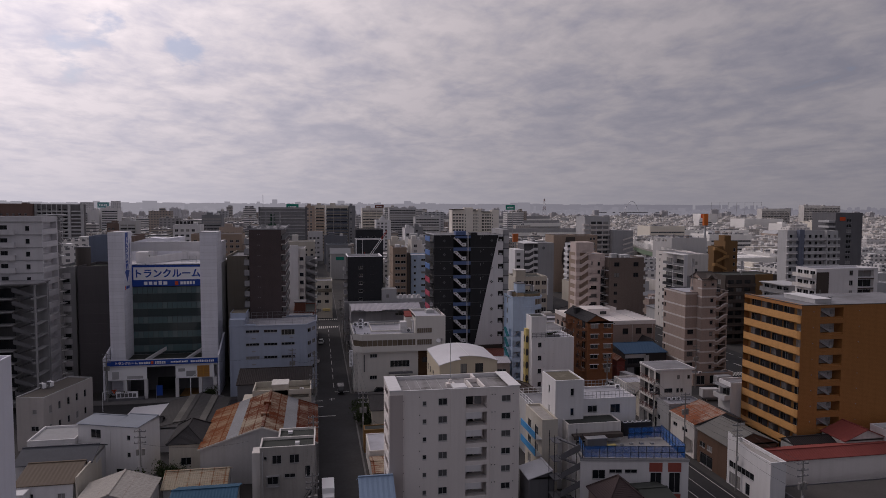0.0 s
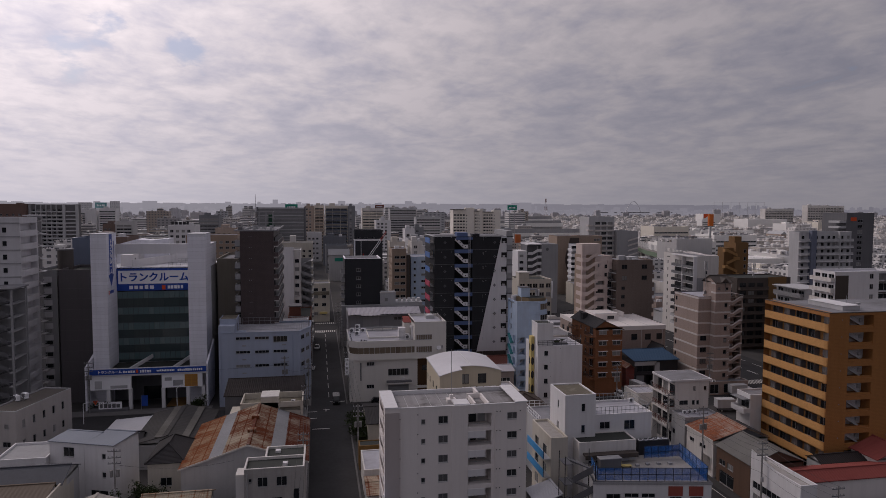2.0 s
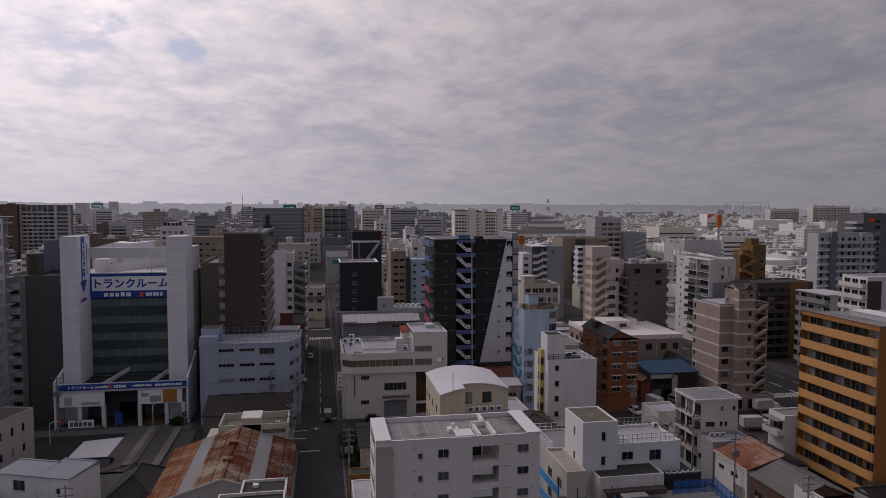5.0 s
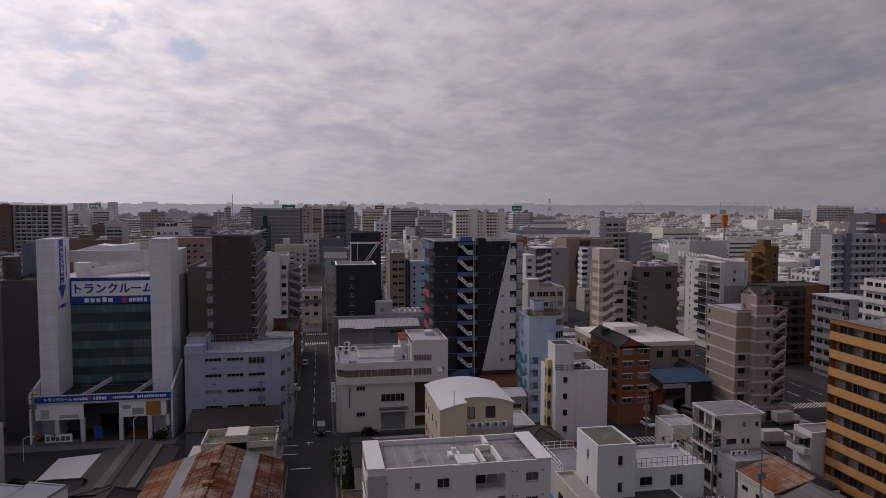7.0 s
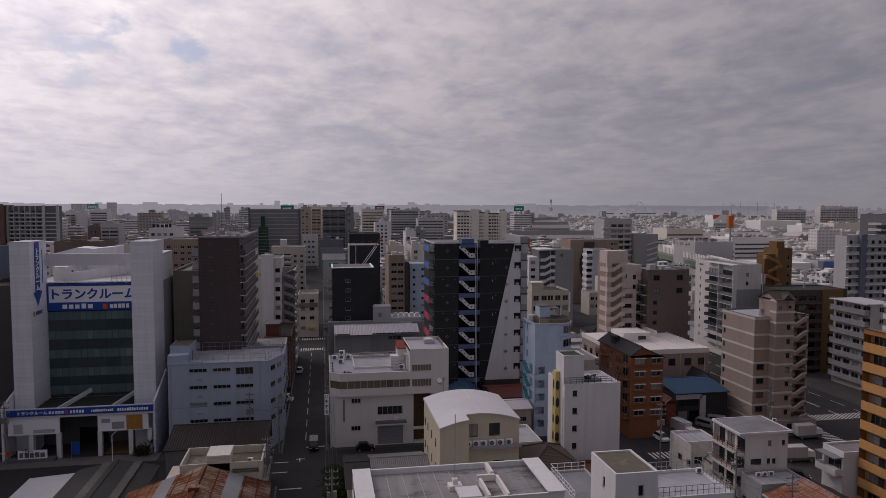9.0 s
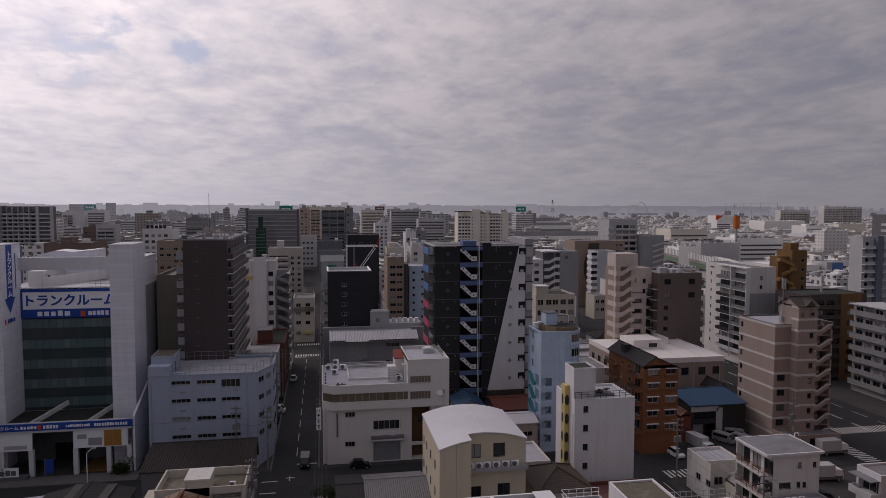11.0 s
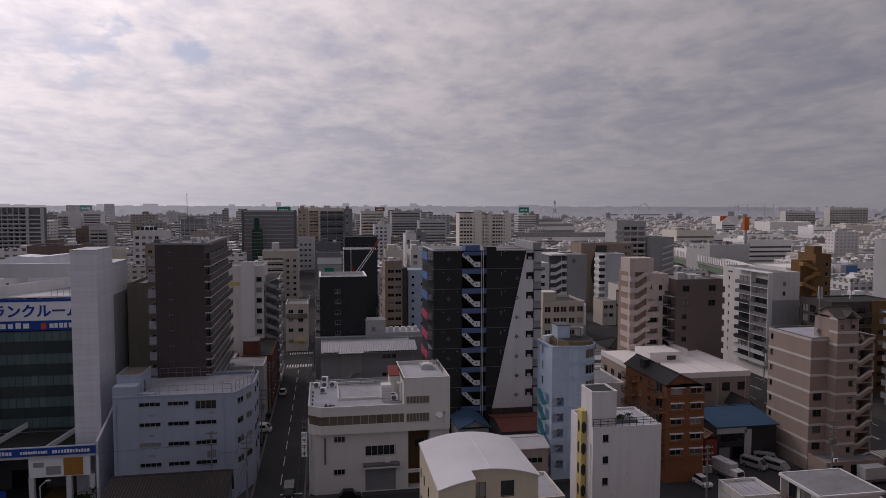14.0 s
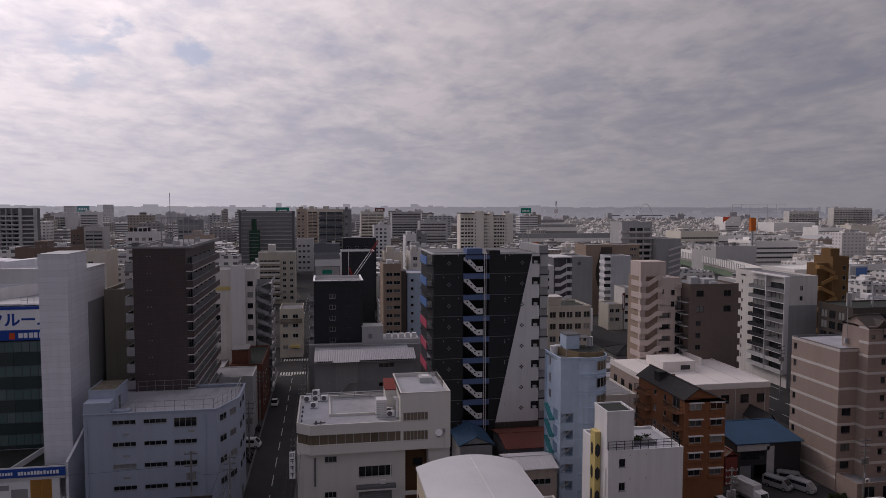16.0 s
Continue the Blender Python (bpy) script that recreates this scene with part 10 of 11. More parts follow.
    part("veranda_roof", Geo().box(-1.6, 0.1, 0.1, 4.4, 10.2, 10.35), GREY_METAL, v)
    building("white_low_house", "low white house with pale flat roof", 73.0, 79.3, 150.7, 157.0, 6.8, WHITE_WARM, {"S": rects([1.4], [2.6], 1.6, 1.4), "W": rects([3, 6], [2.6], 1.4, 1.2)}, ROOF_PALE, 0.4, category="house")
    house("low house with pale tiled roof", 74.2, 82.0, 144.2, 147.2, 5.2, 6.6, CREAM, GREY_LIGHT, along="x", over=0.2)
    building("red_tray_roof", "low building with rusty red roof tray", 46.8, 60.0, 138.5, 149.5, 5.2, MAROON, {}, shader("dull_red_roof", (0.20, 0.095, 0.08), 0.8, var=0.4, streak=0), 0.5)
    house("grey slate gable by the terrace house", 47.0, 55.5, 122.5, 133.0, 7.4, 9.6, GREY, GREY_METAL, along="y")
    building("low_white_flat", "low white flat roof behind", 37.0, 46.4, 153.5, 163.0, 7.6, WHITE_WARM, {"S": rects([2, 5], [4.2], 1.4, 1.2)}, ROOF_PALE, 0.4)


foreground_houses()


# ---- small equipment, poles, vehicles, trees ----
def outdoor_unit():
    u = thing("outdoor_unit", "white air-conditioner outdoor unit", "air conditioner", 0, 0, -50, "outdoor units")
    part("casing", Geo().box(-0.42, 0.42, -0.16, 0.16, 0.08, 0.72), SIGN_WHITE, u)
    guard = Geo()
    rim = [[(-0.1 + r * math.cos(math.pi * i / 8), y, 0.4 + r * math.sin(math.pi * i / 8)) for i in range(16)] for r, y in ((0.28, -0.162), (0.28, -0.2), (0.24, -0.2), (0.22, -0.175))]
    for a, c in zip(rim, rim[1:]):
        for i in range(16):
            guard.face([a[i], a[(i + 1) % 16], c[(i + 1) % 16], c[i]][::-1])
    part("fan_guard", guard.face(rim[3]), GREY_DARK, u)
    part("foot", Geo().box(-0.34, -0.26, -0.18, 0.18, 0, 0.08), DARK_METAL, u)
    part("foot", Geo().box(0.26, 0.34, -0.18, 0.18, 0, 0.08), DARK_METAL, u)
    return u


UNIT = outdoor_unit()
units = []
units += [(-3.5, 148.0, 9.12), (74.5, 132.6, 7.6), (75.6, 132.6, 7.6), (76.7, 132.6, 7.6), (56.0, 118.8, 14.95), (104.0, 169.0, 3.1)]
units += [(-6.0, 235 + i, 12.9) for i in range(2)] + [(98.9, 178.9, 0.0), (99.0, 178.6, 0.0), (31.0, 187.0, 19.4)]
for i, (x, y, z) in enumerate(units):
    copy_thing(UNIT, pose(x, y, z))
for x, z in ((30.6, 11.2), (31.9, 11.2), (33.1, 11.2), (34.5, 11.2), (35.9, 11.2), (37.3, 11.2)):
    copy_thing(UNIT, pose(x, 143.25, z) @ Matrix.Diagonal((1.3, 1.3, 1.3, 1)))
for x, y, z in ((10.6, 191.6, 15.04), (12.1, 191.6, 15.04), (13.6, 191.6, 15.04), (12.1, 191.6, 16.08), (11.8, 187.6, 15.04), (24.3, 182.4, 15.04), (24.3, 180.6, 15.04)):
    copy_thing(UNIT, pose(x, y, z) @ Matrix.Diagonal((1.5, 1.5, 1.45, 1)))
for x, y in ((-56.6, 152.6), (-55.6, 154.0)):
    copy_thing(UNIT, pose(x, y, 10.88, 0, 0, -40) @ Matrix.Diagonal((1.6, 2.0, 1.6, 1)))
for o in (*UNIT.children_recursive, UNIT):
    bpy.data.objects.remove(o)

big = thing("cooling_units", "row of large fan units in a dark frame", "air conditioner", 53.0, 109.4, 9.0)
part("frame", Geo().box(0, 5.3, 0, 1.3, 0, 2.3), DARK_METAL, big)
for i in range(6):
    part("fan_ring", Geo().tube((0.45 + i * 0.88, 0.65, 2.3), (0.45 + i * 0.88, 0.65, 2.42), 0.4, 0, 14), SIGN_WHITE, big)
    part("fan", Geo().tube((0.45 + i * 0.88, 0.65, 2.42), (0.45 + i * 0.88, 0.65, 2.44), 0.31, 0, 14), DARK_METAL, big)


ARM = Geo().box(-0.95, 0.95, -0.06, 0.06, 0, 0.1)
for xx in (-0.85, -0.3, 0.3, 0.85):
    ARM.tube((xx, 0, 0.1), (xx, 0, 0.32), 0.07, 1, 6)
ARM = ARM.mesh("crossarm", [GREY_DARK, GREY])
POLE_GREY = shader("pole_concrete", (0.24, 0.235, 0.23), 0.85, var=0.2, streak=0.2)


def utility_pole(x, y, h=12.0, turn=0.0, can=True):
    p = thing("utility_pole", "grey concrete utility pole with crossarms and transformer", "utility pole", x, y, 0, "utility poles", rz=turn)
    part("shaft", Geo().tube((0, 0, 0), (0, 0, h), 0.17, 0, 8, 0.1), POLE_GREY, p)
    for z in (h - 0.5, h - 1.5, h - 2.4):
        part("crossarm", ARM, None, p, at=(0, 0, z))
    if can:
        part("transformer", Geo().tube((0.45, 0, h - 4.4), (0.45, 0, h - 3.3), 0.28, 0, 10).tube((-0.45, 0, h - 4.4), (-0.45, 0, h - 3.4), 0.25, 0, 10), POLE_GREY, p)
    part("cable_box", Geo().box(-0.16, 0.16, -0.34, -0.16, 5.4, 6.2), GREY, p)
    return p




def cable(a, b, sag=0.8, r=0.018, n=8):
    cu = bpy.data.curves.new("power_cable", "CURVE")
    cu.dimensions, cu.bevel_depth, cu.bevel_resolution = "3D", r, 0
    sp = cu.splines.new("POLY")
    sp.points.add(n)
    for i in range(n + 1):
        f = i / n
        sp.points[i].co = (a[0] + (b[0] - a[0]) * f, a[1] + (b[1] - a[1]) * f, a[2] + (b[2] - a[2]) * f - sag * 4 * f * (1 - f), 1)
    cu.materials.append(DARK_METAL)
    return tagged(new("power_cable", cu), "thin black overhead cable sagging between poles", "cable", "overhead cables")


west_row = [(-0.9, y) for y in (96, 121, 149, 177, 204, 226, 250, 270)]
east_row = [(9.0, y) for y in (137, 181.5, 214, 240, 268)]
back_row = [(71.6, y) for y in (88, 104.2, 121.2, 134.0, 158)]
yard_row = [(-51.6, 178.5), (-56.0, 152.5), (-29.0, 117.0), (-6.5, 176.8)]
for row in (west_row, east_row, back_row):
    for i, (x, y) in enumerate(row):
        utility_pole(x, y, 11.5 + (i % 3) * 0.6, 0, i % 2 == 0)
    for (xa, ya), (xb, yb) in zip(row, row[1:]):
        for dx, z in ((-0.85, 11.1), (0.85, 11.1), (0.3, 9.7), (-0.3, 8.8), (0.1, 6.8)):
            cable((xa + dx, ya, z), (xb + dx, yb, z), 0.6)
for i, (x, y) in enumerate(yard_row):
    utility_pole(x, y, 12.5, 0, True)
for a, c in (((-0.9, 177, 9.5), (-6.5, 176.8, 9.5)), ((-6.5, 176.8, 10.5), (-51.6, 178.5, 10.5)), ((-51.6, 178.5, 10.0), (-56, 152.5, 10.0)), ((-0.9, 177, 9.0), (9.0, 181.5, 9.0)), ((72, 134, 9.4), (58.3, 118, 9.5)), ((72, 104.2, 9.5), (83, 109, 6.2)), ((72, 121.2, 9.0), (61, 152, 9.4)), ((-29, 117, 10), (-12, 121, 8)), ((72, 158, 9.4), (101, 166, 9.4)), ((9.0, 181.5, 8.0), (34.6, 177.0, 8.5)), ((9, 137, 8.0), (11.4, 113, 12.0))):
    cable(a, c, 0.9)
utility_pole(101.0, 166.3, 12.0, 0, True)
utility_pole(117.2, 182.0, 12.0)
utility_pole(134.0, 232.0, 13.0)

stop = thing("stop_sign", "red triangular stop sign on a curved pole", "road sign", -50.4, 170.6)
part("pole", Geo().tube((0, 0, 0), (0, 0, 4.6), 0.06).tube((0, 0, 4.6), (0.9, 0, 5.0), 0.06).tube((0.9, 0, 5.0), (2.6, 0, 5.0), 0.06), SIGN_WHITE, stop)
part("plate", Geo().prism([(2.0, -0.1), (3.2, -0.1), (3.2, -0.06), (2.0, -0.06)], 5.1, 5.2).face([(2.0, -0.1, 5.3), (2.6, -0.1, 4.3), (3.2, -0.1, 5.3)]), SIGN_ORANGE, stop)
part("plate_rim", Geo().face([(2.3, -0.12, 5.15), (2.6, -0.12, 4.65), (2.9, -0.12, 5.15)]), MAROON, stop)
lamp = thing("street_lamp", "white curved street lamp at the forecourt", "street lamp", -30.5, 171.0)
part("pole", Geo().tube((0, 0, 0), (0, 0, 7.2), 0.07).tube((0, 0, 7.2), (0.9, 0, 8.0), 0.06), SIGN_WHITE, lamp)
part("head", Geo().box(0.8, 1.5, -0.15, 0.15, 7.95, 8.1), GREY_LIGHT, lamp)


def wheel_mesh(r=0.32):
    key = ("wheel", r)
    if key not in SHAPES:
        SHAPES[key] = Geo().tube((-0.1, 0, 0), (0.1, 0, 0), r, 0, 14).mesh("tyre", RUBBER), Geo().tube((-0.11, 0, 0), (0.11, 0, 0), r * 0.6, 0, 10).mesh("rim", STEEL)
    return SHAPES[key]


def loft(g, rings, m=0):
    """Skin over cross sections given as (y, half-width, z0, z1)."""
    k = len(g.v)
    for y, w, z0, z1 in rings:
        g.v += [(-w, y, z0), (w, y, z0), (w, y, z1), (-w, y, z1)]
    for i in range(len(rings) - 1):
        a = k + 4 * i
        g.f += [(a + j, a + (j + 1) % 4, a + 4 + (j + 1) % 4, a + 4 + j) for j in range(4)]
        g.m += [m] * 4
    e = k + 4 * (len(rings) - 1)
    g.f += [(k + 3, k + 2, k + 1, k), (e, e + 1, e + 2, e + 3)]
    g.m += [m, m]
    return g


def vehicle(kind, label, x, y, rz, paint):
    v = thing(kind, label, "vehicle", x, y, 0.03, rz=rz)
    if kind == "truck":
        part("body", loft(Geo(), [(-2.9, 0.95, 0.5, 1.1), (2.5, 0.95, 0.5, 1.1)]), GREY_DARK, v)
        part("cargo_box", Geo().box(-1.0, 1.0, -1.4, 3.0, 1.0, 3.1), paint, v)
        part("cab", loft(Geo(), [(-3.1, 0.9, 0.5, 1.3), (-2.85, 0.92, 0.5, 2.2), (-1.5, 0.92, 0.5, 2.3)]), CAR_WHITE, v)
        part("windscreen", Geo().face([(-0.8, -3.1, 1.35), (0.8, -3.1, 1.35), (0.75, -2.9, 2.1), (-0.75, -2.9, 2.1)]), GLASS, v)
        ys, r = (-2.2, 1.9), 0.38
    elif kind == "van":
        part("body", loft(Geo(), [(-2.35, 0.78, 0.35, 0.85), (-2.2, 0.84, 0.3, 1.1), (-1.35, 0.84, 0.3, 1.95), (2.2, 0.84, 0.3, 2.0), (2.35, 0.8, 0.35, 1.9)]), paint, v)
        part("windscreen", Geo().face([(-0.72, -2.16, 1.17), (0.72, -2.16, 1.17), (0.66, -1.42, 1.9), (-0.66, -1.42, 1.9)]), GLASS, v)
        part("side_glass", Geo().box(-0.855, -0.84, -1.2, 2.0, 1.2, 1.75).box(0.84, 0.855, -1.2, 2.0, 1.2, 1.75), GLASS, v)
        part("rear_glass", Geo().box(-0.65, 0.65, 2.33, 2.36, 1.2, 1.75), GLASS, v)
        ys, r = (-1.5, 1.4), 0.33
    else:
        part("body", loft(Geo(), [(-1.9, 0.72, 0.35, 0.7), (-1.75, 0.78, 0.28, 0.85), (-0.9, 0.8, 0.25, 0.95), (1.6, 0.8, 0.25, 1.0), (1.85, 0.76, 0.35, 0.9)]), paint, v)
        part("cabin", loft(Geo(), [(-1.05, 0.72, 0.9, 0.95), (-0.45, 0.66, 0.9, 1.6), (1.2, 0.66, 0.9, 1.65), (1.7, 0.7, 0.9, 1.0)]), GLASS, v)
        part("roof", loft(Geo(), [(-0.42, 0.64, 1.58, 1.63), (1.18, 0.64, 1.62, 1.68)]), paint, v)
        ys, r = (-1.25, 1.2), 0.3
    for xx in (-0.72, 0.72):
        part("headlight", Geo().box(xx * 0.85 - 0.14, xx * 0.85 + 0.14, (-3.12 if kind == "truck" else -2.37 if kind == "van" else -1.93), (-3.05 if kind == "truck" else -2.2 if kind == "van" else -1.8), 0.68, 0.84), SIGN_WHITE, v)
        for yy in ys:
            t, rim = wheel_mesh(r)
            w1 = part("wheel", t, None, v, at=(xx * (1.16 if kind == "truck" else 1.05), yy, r - 0.02))
            part("rim", rim, None, w1)
    return v


vehicle("truck", "white lorry driving down the street", 1.5, 111.5, 0, CAR_WHITE)
vehicle("van", "black van waiting at the junction", 5.9, 178.0, 0, CAR_BLACK)
vehicle("car", "dark car parked beside the office", 16.2, 175.0, 90, CAR_BLACK)
vehicle("van", "silver van parked on the lot", 92.6, 176.3, 28, CAR_SILVER)
vehicle("van", "silver van parked on the lot", 96.0, 174.6, 28, CAR_SILVER)
vehicle("van", "silver van parked by the garage", 96.6, 179.0 - 0.9, 60, CAR_SILVER)
vehicle("truck", "white box lorry parked by the brick house", 84.8, 172.6, 12, GREY_LIGHT)
vehicle("car", "white small car parked by the brick house", 78.4, 170.4, 8, CAR_WHITE)
vehicle("truck", "grey lorry parked near the avenue", 110.0, 166.3, 90, GREY_LIGHT)
vehicle("truck", "pale box lorry parked on the open lot", 99.0, 155.0, 84, GREY_LIGHT)
vehicle("car", "black car parked on the open lot", 93.0, 147.0, 60, CAR_BLACK)
vehicle("car", "dark car parked on the forecourt", -46.0, 157.2, 80, CAR_BLACK)
vehicle("car", "white small car parked at the kerb", 1.2, 242.5, 176, CAR_WHITE)
vehicle("van", "white van parked beside the office", -1.9, 212.7, 80, CAR_WHITE)


def scooter():
    s = thing("scooter", "small dark motor scooter parked at the kerb", "scooter", 0, 0, -50, "parked scooters")
    part("body", loft(Geo(), [(-0.75, 0.08, 0.45, 0.95), (-0.45, 0.2, 0.25, 0.6), (0.1, 0.18, 0.25, 0.5), (0.35, 0.2, 0.3, 0.85), (0.8, 0.15, 0.55, 0.8)]), DARK_METAL, s)
    part("seat", loft(Geo(), [(0.2, 0.12, 0.83, 0.9), (0.8, 0.14, 0.82, 0.9)]), RUBBER, s)
    part("handlebar", Geo().tube((-0.3, -0.6, 1.05), (0.3, -0.6, 1.05), 0.03), STEEL, s)
    for y in (-0.7, 0.62):
        part("wheel", Geo().tube((-0.06, y, 0.25), (0.06, y, 0.25), 0.25, 0, 12), RUBBER, s)
    return s


SCOOTER = scooter()
for i in range(9):
    copy_thing(SCOOTER, pose(-1.5 - (i % 2) * 0.5, 204.0 + i * 0.95 + (i > 5) * 13, 0.0, 0, 0, 70 + 9 * (i % 3)))
for o in (*SCOOTER.children_recursive, SCOOTER):
    bpy.data.objects.remove(o)


def bush(x, y, z, radii, count, seed, label, name="shrub", trunk=0.0):
    t = thing(name, label, "plant", x, y, z)
    if trunk:
        g = Geo().tube((0, 0, 0), (0.1, 0, trunk), 0.16, 0, 7, 0.09)
        for k in range(5):
            a = k * 1.26
            g.tube((0.05, 0, trunk * 0.6), (math.cos(a) * radii[0] * 0.6, math.sin(a) * radii[1] * 0.6, trunk + radii[2] * 0.3), 0.07, 0, 5, 0.03)
        part("trunk", g, BARK, t)
    part("foliage", leaf_cloud(count, radii, 0.2, seed), LEAF, t, at=(0, 0, trunk + radii[2] * 0.55))


for i, (x, y, s) in enumerate(((10.0, 158.5, 1.0), (10.4, 155.2, 1.2), (9.8, 151.5, 1.0), (10.8, 148.8, 0.8))):
    bush(x, y, 0, (1.5 * s, 1.8 * s, 1.6 * s), 1500, 20 + i, "dark green garden trees by the street", "garden_tree", 1.2 * s)
bush(-25.4, 122.4, 0, (2.0, 1.6, 1.9), 1800, 35, "dark garden tree beside a tiled house", "garden_tree", 1.6)
bush(-30.0, 120.5, 0, (1.3, 1.1, 1.3), 900, 36, "dark garden tree beside a white house", "garden_tree", 1.3)
bush(-49.0, 179.9, 0.12, (2.6, 0.9, 1.5), 900, 31, "clipped dark shrub in the forecourt")
bush(-27.6, 179.4, 0.1, (1.6, 1.2, 1.9), 1100, 32, "rounded dark shrub by the entrance")
for i in range(6):
    bush(99.2 + i * 1.1, 170.6, 0, (0.7, 0.6, 0.6), 200, 40 + i, "low green shrubs along the entrance wall")


# ---- the wider city ----
def free(x0, x1, y0, y1):
    return all(x1 < a - 1 or x0 > b + 1 or y1 < c - 1 or y0 > d + 1 for a, b, c, d in TAKEN)


def on_road(x0, x1, y0, y1):
    return (x0 < 9.5 and x1 > -1.5) or (x0 < 71.5 and x1 > 61.5 and y0 < 280) or (x0 < 142 and x1 > 116 and y0 < 1000) or (y0 < 292 and y1 > 276 and x0 < 140) or (y0 < 178 and y1 > 158)


def infill(rng, x0, x1, y0, y1, low, high, walls, roofs, label, kind):
    wide, deep = x1 - x0, y1 - y0
    h = rng.uniform(low, high)
    n = max(1, int(h / 3.0))
    wall = rng.choice(walls) if y0 < 330 else FAR
    us = steps(1.0, 3.2, max(1, int((wide - 1.2) / 3.2)))
    z_s = [0.9 + 3.0 * i for i in range(n)]
    hs = {"S": rects(us, z_s, 1.7, 1.3)} if y0 < 255 else {}
    if h < 9 and rng.random() < 0.6 and y0 < 330:
        house(label, x0, x1, y0, y1, max(5.0, h - 2), max(6.4, h), wall, rng.choice(roofs), rng.choice(("gable", "hip")), rng.choice("xy"), hs if h - 2 > 6 else {}, 0.0, kind)
    else:
        b = building("city_house", label, x0, x1, y0, y1, n * 3.0 + 1.2, wall, hs, rng.choice((ROOF, ROOF_PALE, ROOF)), 0.5, group=kind)
        part("roof_box", Geo().box(wide * 0.3, wide * 0.55, deep * 0.4, deep * 0.7, n * 3 + 0.7, n * 3 + 2.6), wall, b)
        if y0 < 330:
            for k in range(rng.choice((1, 2, 3))):
                u, v, s = rng.uniform(0.08, 0.25), rng.uniform(0.1, 0.3), rng.uniform(0.7, 1.4)
                part("roof_unit", Geo().box(wide * u + k * 1.9, wide * u + k * 1.9 + s, deep * v, deep * v + s * 0.8, n * 3 + 0.7, n * 3 + 0.7 + s), WHITE, b)


rng = random.Random(11)
WALLS = [WHITE_WARM, GREY_LIGHT, CREAM, GREY, TAN, BEIGE, WHITE, CONCRETE, PINK]
ROOFS = [KAWARA, KAWARA_BROWN, GREY_METAL, ROOF_DARK, DARK_SHEET]
y = 120.0
while y < 300:
    x = -170.0
    while x < 260:
        w1, d1 = rng.uniform(8, 13), rng.uniform(9, 13)
        if free(x, x + w1, y, y + d1) and not on_road(x, x + w1, y, y + d1) and (x > 20 or y > 190) and abs(x - 35) > 8:
            infill(rng, x, x + w1, y, y + d1, 6, 9.5 if x > 12 else 13, WALLS, ROOFS, "ordinary low city house between taller blocks", "ordinary city houses")
            TAKEN.append((x, x + w1, y, y + d1))
        x += w1 + rng.uniform(0.8, 2.0)
    y += 13.5
y = 300.0
while y < 450:
    x = -0.36 * y - 40
    while x < 0.95 * y + 60:
        w1, d1 = rng.uniform(12, 24), rng.uniform(12, 20)
        if free(x, x + w1, y, y + d1) and not on_road(x, x + w1, y, y + d1) and rng.random() < 0.86:
            tall = rng.random() < 0.16 and x < 70
            top = (24, 36) if tall else (9, 20 if x < 140 else 14)
            infill(rng, x, x + w1, y, y + d1, *top, WALLS, ROOFS, "pale city block with strip windows further off", "city blocks further off")
            TAKEN.append((x, x + w1, y, y + d1))
        x += w1 + rng.uniform(1.5, 7.0)
    y += 25


# Emission paints distance haze onto far boxes; they glow in this tone.
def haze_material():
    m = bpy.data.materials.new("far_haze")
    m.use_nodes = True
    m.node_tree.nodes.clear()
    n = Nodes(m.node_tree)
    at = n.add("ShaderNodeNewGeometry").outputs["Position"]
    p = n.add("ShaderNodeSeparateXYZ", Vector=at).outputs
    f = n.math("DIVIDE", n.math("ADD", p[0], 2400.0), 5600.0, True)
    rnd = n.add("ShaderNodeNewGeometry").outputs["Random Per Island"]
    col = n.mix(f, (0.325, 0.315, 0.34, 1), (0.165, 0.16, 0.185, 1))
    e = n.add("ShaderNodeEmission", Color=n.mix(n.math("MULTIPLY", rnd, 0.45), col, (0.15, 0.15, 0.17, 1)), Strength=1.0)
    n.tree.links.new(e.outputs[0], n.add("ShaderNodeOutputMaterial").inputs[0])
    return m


BACK = haze_material()


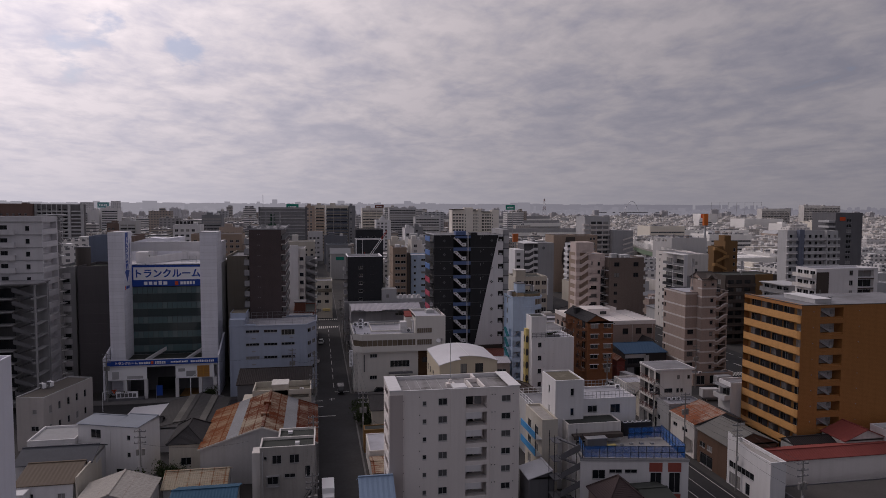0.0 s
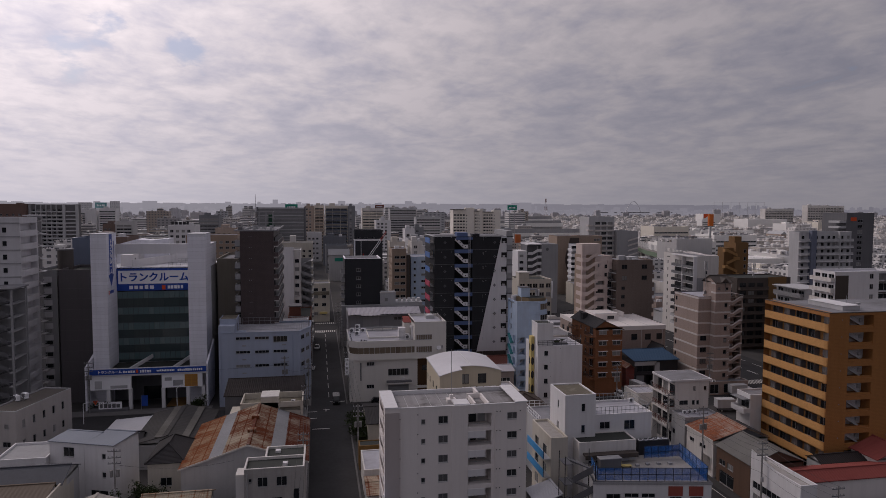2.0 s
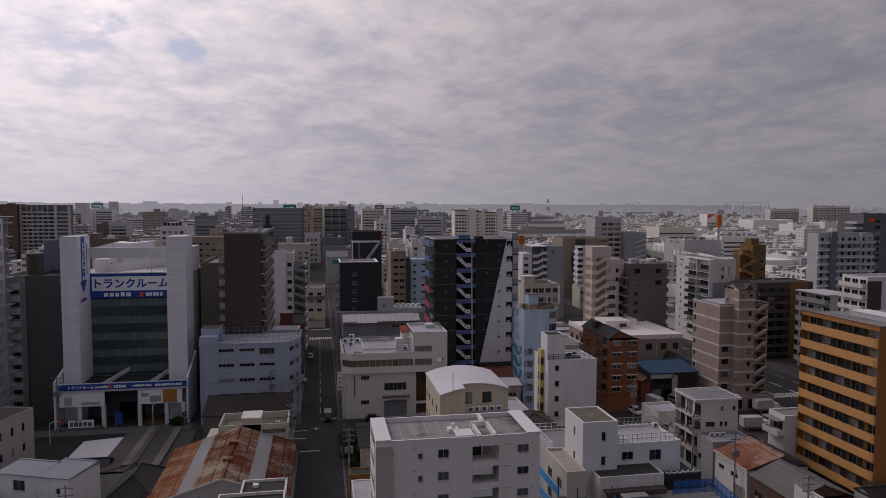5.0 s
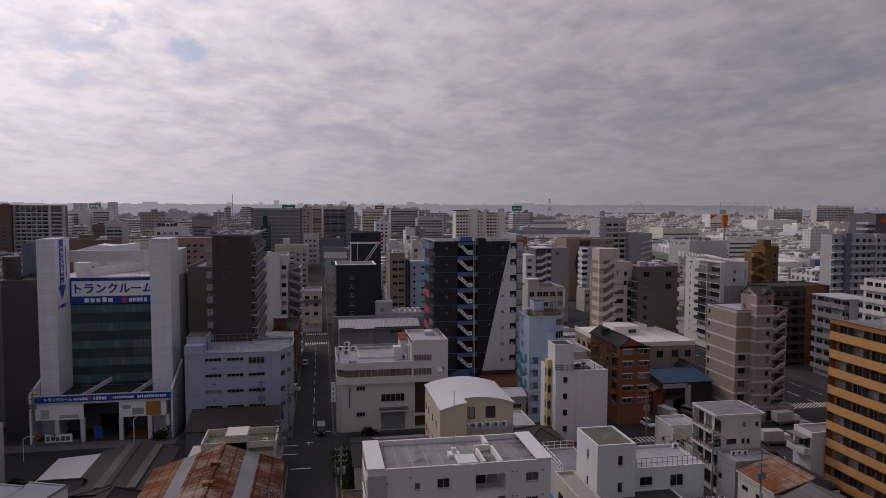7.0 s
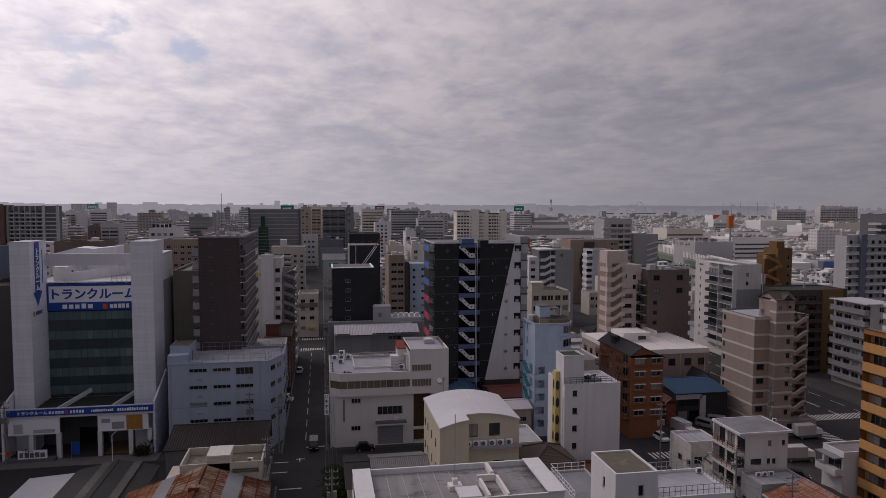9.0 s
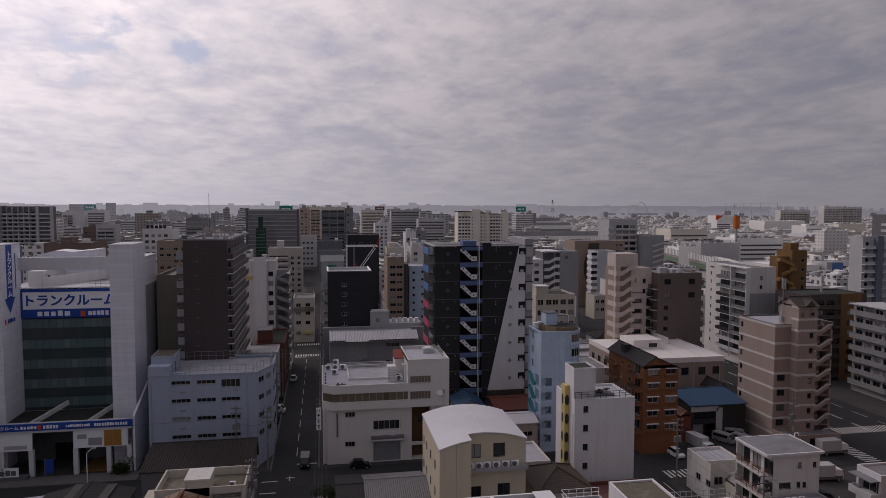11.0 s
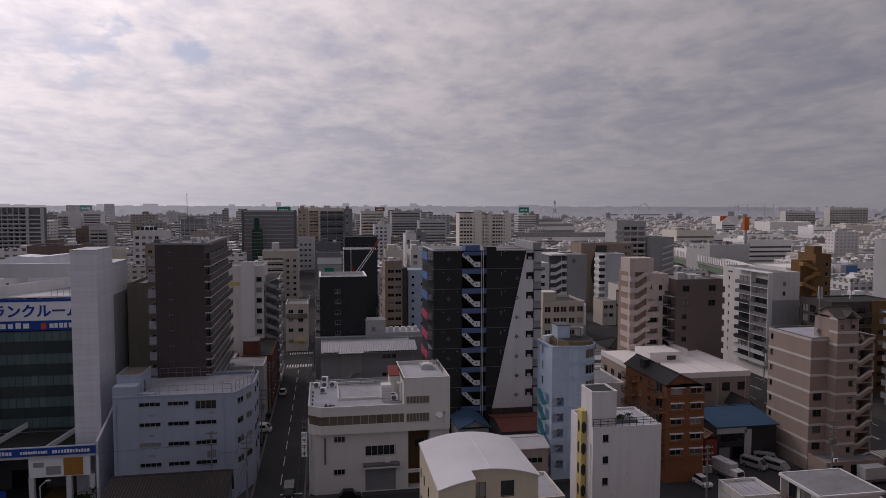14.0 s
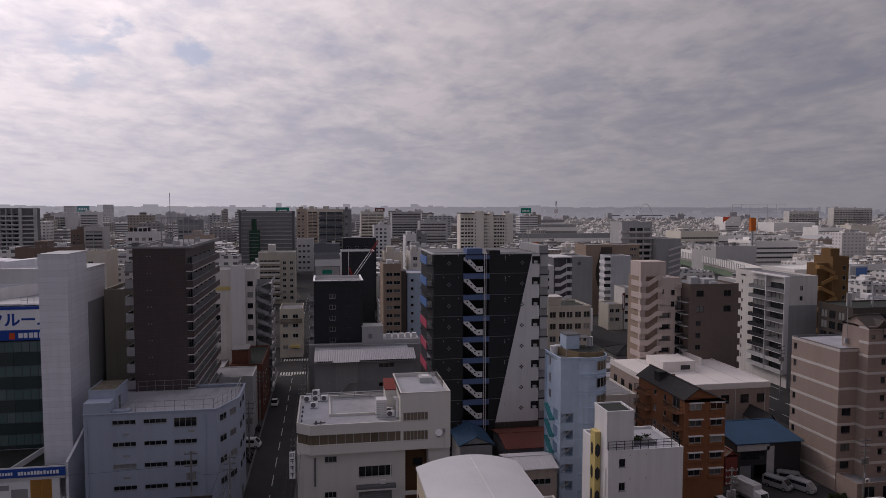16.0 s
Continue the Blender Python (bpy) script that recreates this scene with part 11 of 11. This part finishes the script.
def distant_city():
    rng, g, g2, g3, g4 = random.Random(5), Geo(), Geo(), Geo(), Geo()
    y = 462.0
    while y < 4300:
        x, far = -0.42 * y - 100, max(1.0, y / 720)
        while x < 1.02 * y + 120:
            w1, d1 = rng.uniform(9, 26), rng.uniform(10, 22)
            east = x > 0.33 * y
            works = east and y < 2000
            p = rng.random()
            h = rng.uniform(8, 18) if p < 0.72 else rng.uniform(18, 32) if p < 0.95 else rng.uniform(32, 44)
            if y > 1300:
                h = min(h, rng.uniform(10, 30)) if rng.random() < 0.97 else rng.uniform(28, 42)
            if (east or y < 720) and y < 2000 and rng.random() < 0.985:
                h, w1 = min(h, rng.uniform(8, 17)), w1 * (1.35 if east else 1.0)
            if rng.random() < 0.8 and not (x < 11 and x + w1 > -4 and y < 1400) and free(x, x + w1, y, y + d1):
                # Haze painted by distance: g2 in hazed paint, g4 in glowing haze colour.
                into = g3 if works else g if y < 1300 else g2 if y < 2200 else g4
                into.box(x, x + w1, y, y + d1, 0, h)
                for k in range(rng.choice((1, 2, 3, 4)) + (3 if works else 0)):
                    u, v, s = rng.uniform(0.05, 0.7), rng.uniform(0.05, 0.6), rng.uniform(1.5, 5.0)
                    into.box(x + w1 * u, min(x + w1, x + w1 * u + s), y + d1 * v, y + d1 * v + min(s, d1 * 0.35), h, h + rng.uniform(1, 3.5))
            x += w1 + rng.uniform(1, 9) * far
        y += 21 * far ** 0.8
    tagged(new("distant_city", g.mesh("distant_city", FAR)), "countless small pale buildings filling the distance", "buildings", kind="stuff")
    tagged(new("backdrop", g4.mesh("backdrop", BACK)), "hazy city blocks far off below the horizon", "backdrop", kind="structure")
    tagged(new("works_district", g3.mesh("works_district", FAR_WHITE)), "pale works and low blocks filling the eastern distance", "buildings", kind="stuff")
    tagged(new("far_city", g2.mesh("far_city", FAR_HAZED)), "blocks of the far city in haze-toned paint towards the horizon", "buildings", kind="stuff")



def landmarks():
    o = thing("orange_sign_tower", "tall orange advertising pylon", "sign", 313.4, 510)
    part("panel", Geo().box(0, 3.8, 0, 2.4, 33, 42.4), shader("pylon_orange", (0.62, 0.16, 0.03), 0.6), o)
    part("pole", Geo().box(1.3, 2.5, 0.6, 1.8, 0, 33), STEEL, o)
    for x, y, z, w1, h, m, txt in ((-30, 700, 43, 12, 6, SIGN_GREEN, "green rooftop sign board"), (62, 736, 45, 9.5, 3.6, MAROON, "red rooftop sign board"), (177, 625, 44.5, 9, 4.5, SIGN_GREEN, "green rooftop sign board"), (-283, 960, 43, 14, 7, shader("pale_teal_sign", (0.16, 0.36, 0.38)), "pale teal rooftop sign board")):
        s = thing("rooftop_sign", txt, "sign", x, y)
        part("board", Geo().box(0, w1, 0, 0.6, z, z + h), m, s)
        bars(s, SIGN_WHITE, w1 * 0.15, z + h * 0.3, w1 * 0.7, h * 0.35, 5, -0.05)
        part("frame", Geo().box(w1 * 0.2, w1 * 0.25, 0.1, 0.5, 0, z).box(w1 * 0.75, w1 * 0.8, 0.1, 0.5, 0, z), STEEL, s)
    for x0, x1, y, h in ((887, 951, 1235, 43.0), (983, 1025, 1235, 50.0), (1027, 1072, 1240, 49.0)):
        mid_block("long pale apartment slab on the horizon", x0, x1, y, h, WHITE_WARM, "balcony", WHITE_WARM, floor=3.4)
    for x, y, h, w1 in ((-426, 1535, 53, 14), (-361, 1140, 50, 14), (-190, 3035, 66, 21), (320, 2500, 60, 24), (700, 2300, 56, 40), (90, 3000, 62, 30), (-640, 2700, 57, 48)):
        # Haze is in the walls: hazed paint, or a glowing tone beyond 2000.
        building("high_rise", "hazy grey high-rise on the skyline", x, x + w1, y, y + 20, h, FAR_HAZED if y < 2000 else BACK, {}, ROOF, 0.4, group="skyline towers")
    a = thing("arch_bridge", "white arch bridge far off", "bridge", 1190, 2435)
    g = Geo()
    arc = [(-32 + 64 * i / 16, 0, 18 + 45 * (1 - (2 * i / 16 - 1) ** 2)) for i in range(17)]
    for p, q in zip(arc, arc[1:]):
        g.bar(p, q, 1.6, 1.6)
    part("arch", g, WHITE, a)
    part("deck", Geo().box(-160, 160, -5, 5, 18, 22), GREY, a)


landmarks()
distant_city()


def skyline():
    """Low far hills and blocks glowing in the haze colour, closing the horizon."""
    rng, g = random.Random(9), Geo()
    x = -3200.0
    while x < 4700:
        w1 = rng.uniform(6, 24)
        h = rng.uniform(43, 52) if rng.random() < 0.9 else rng.uniform(52, 60)
        g.box(x, x + w1, 4550 + rng.uniform(-60, 60), 4700, 0, h)
        x += w1
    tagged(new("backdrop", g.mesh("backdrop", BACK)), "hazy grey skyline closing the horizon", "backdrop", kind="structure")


skyline()
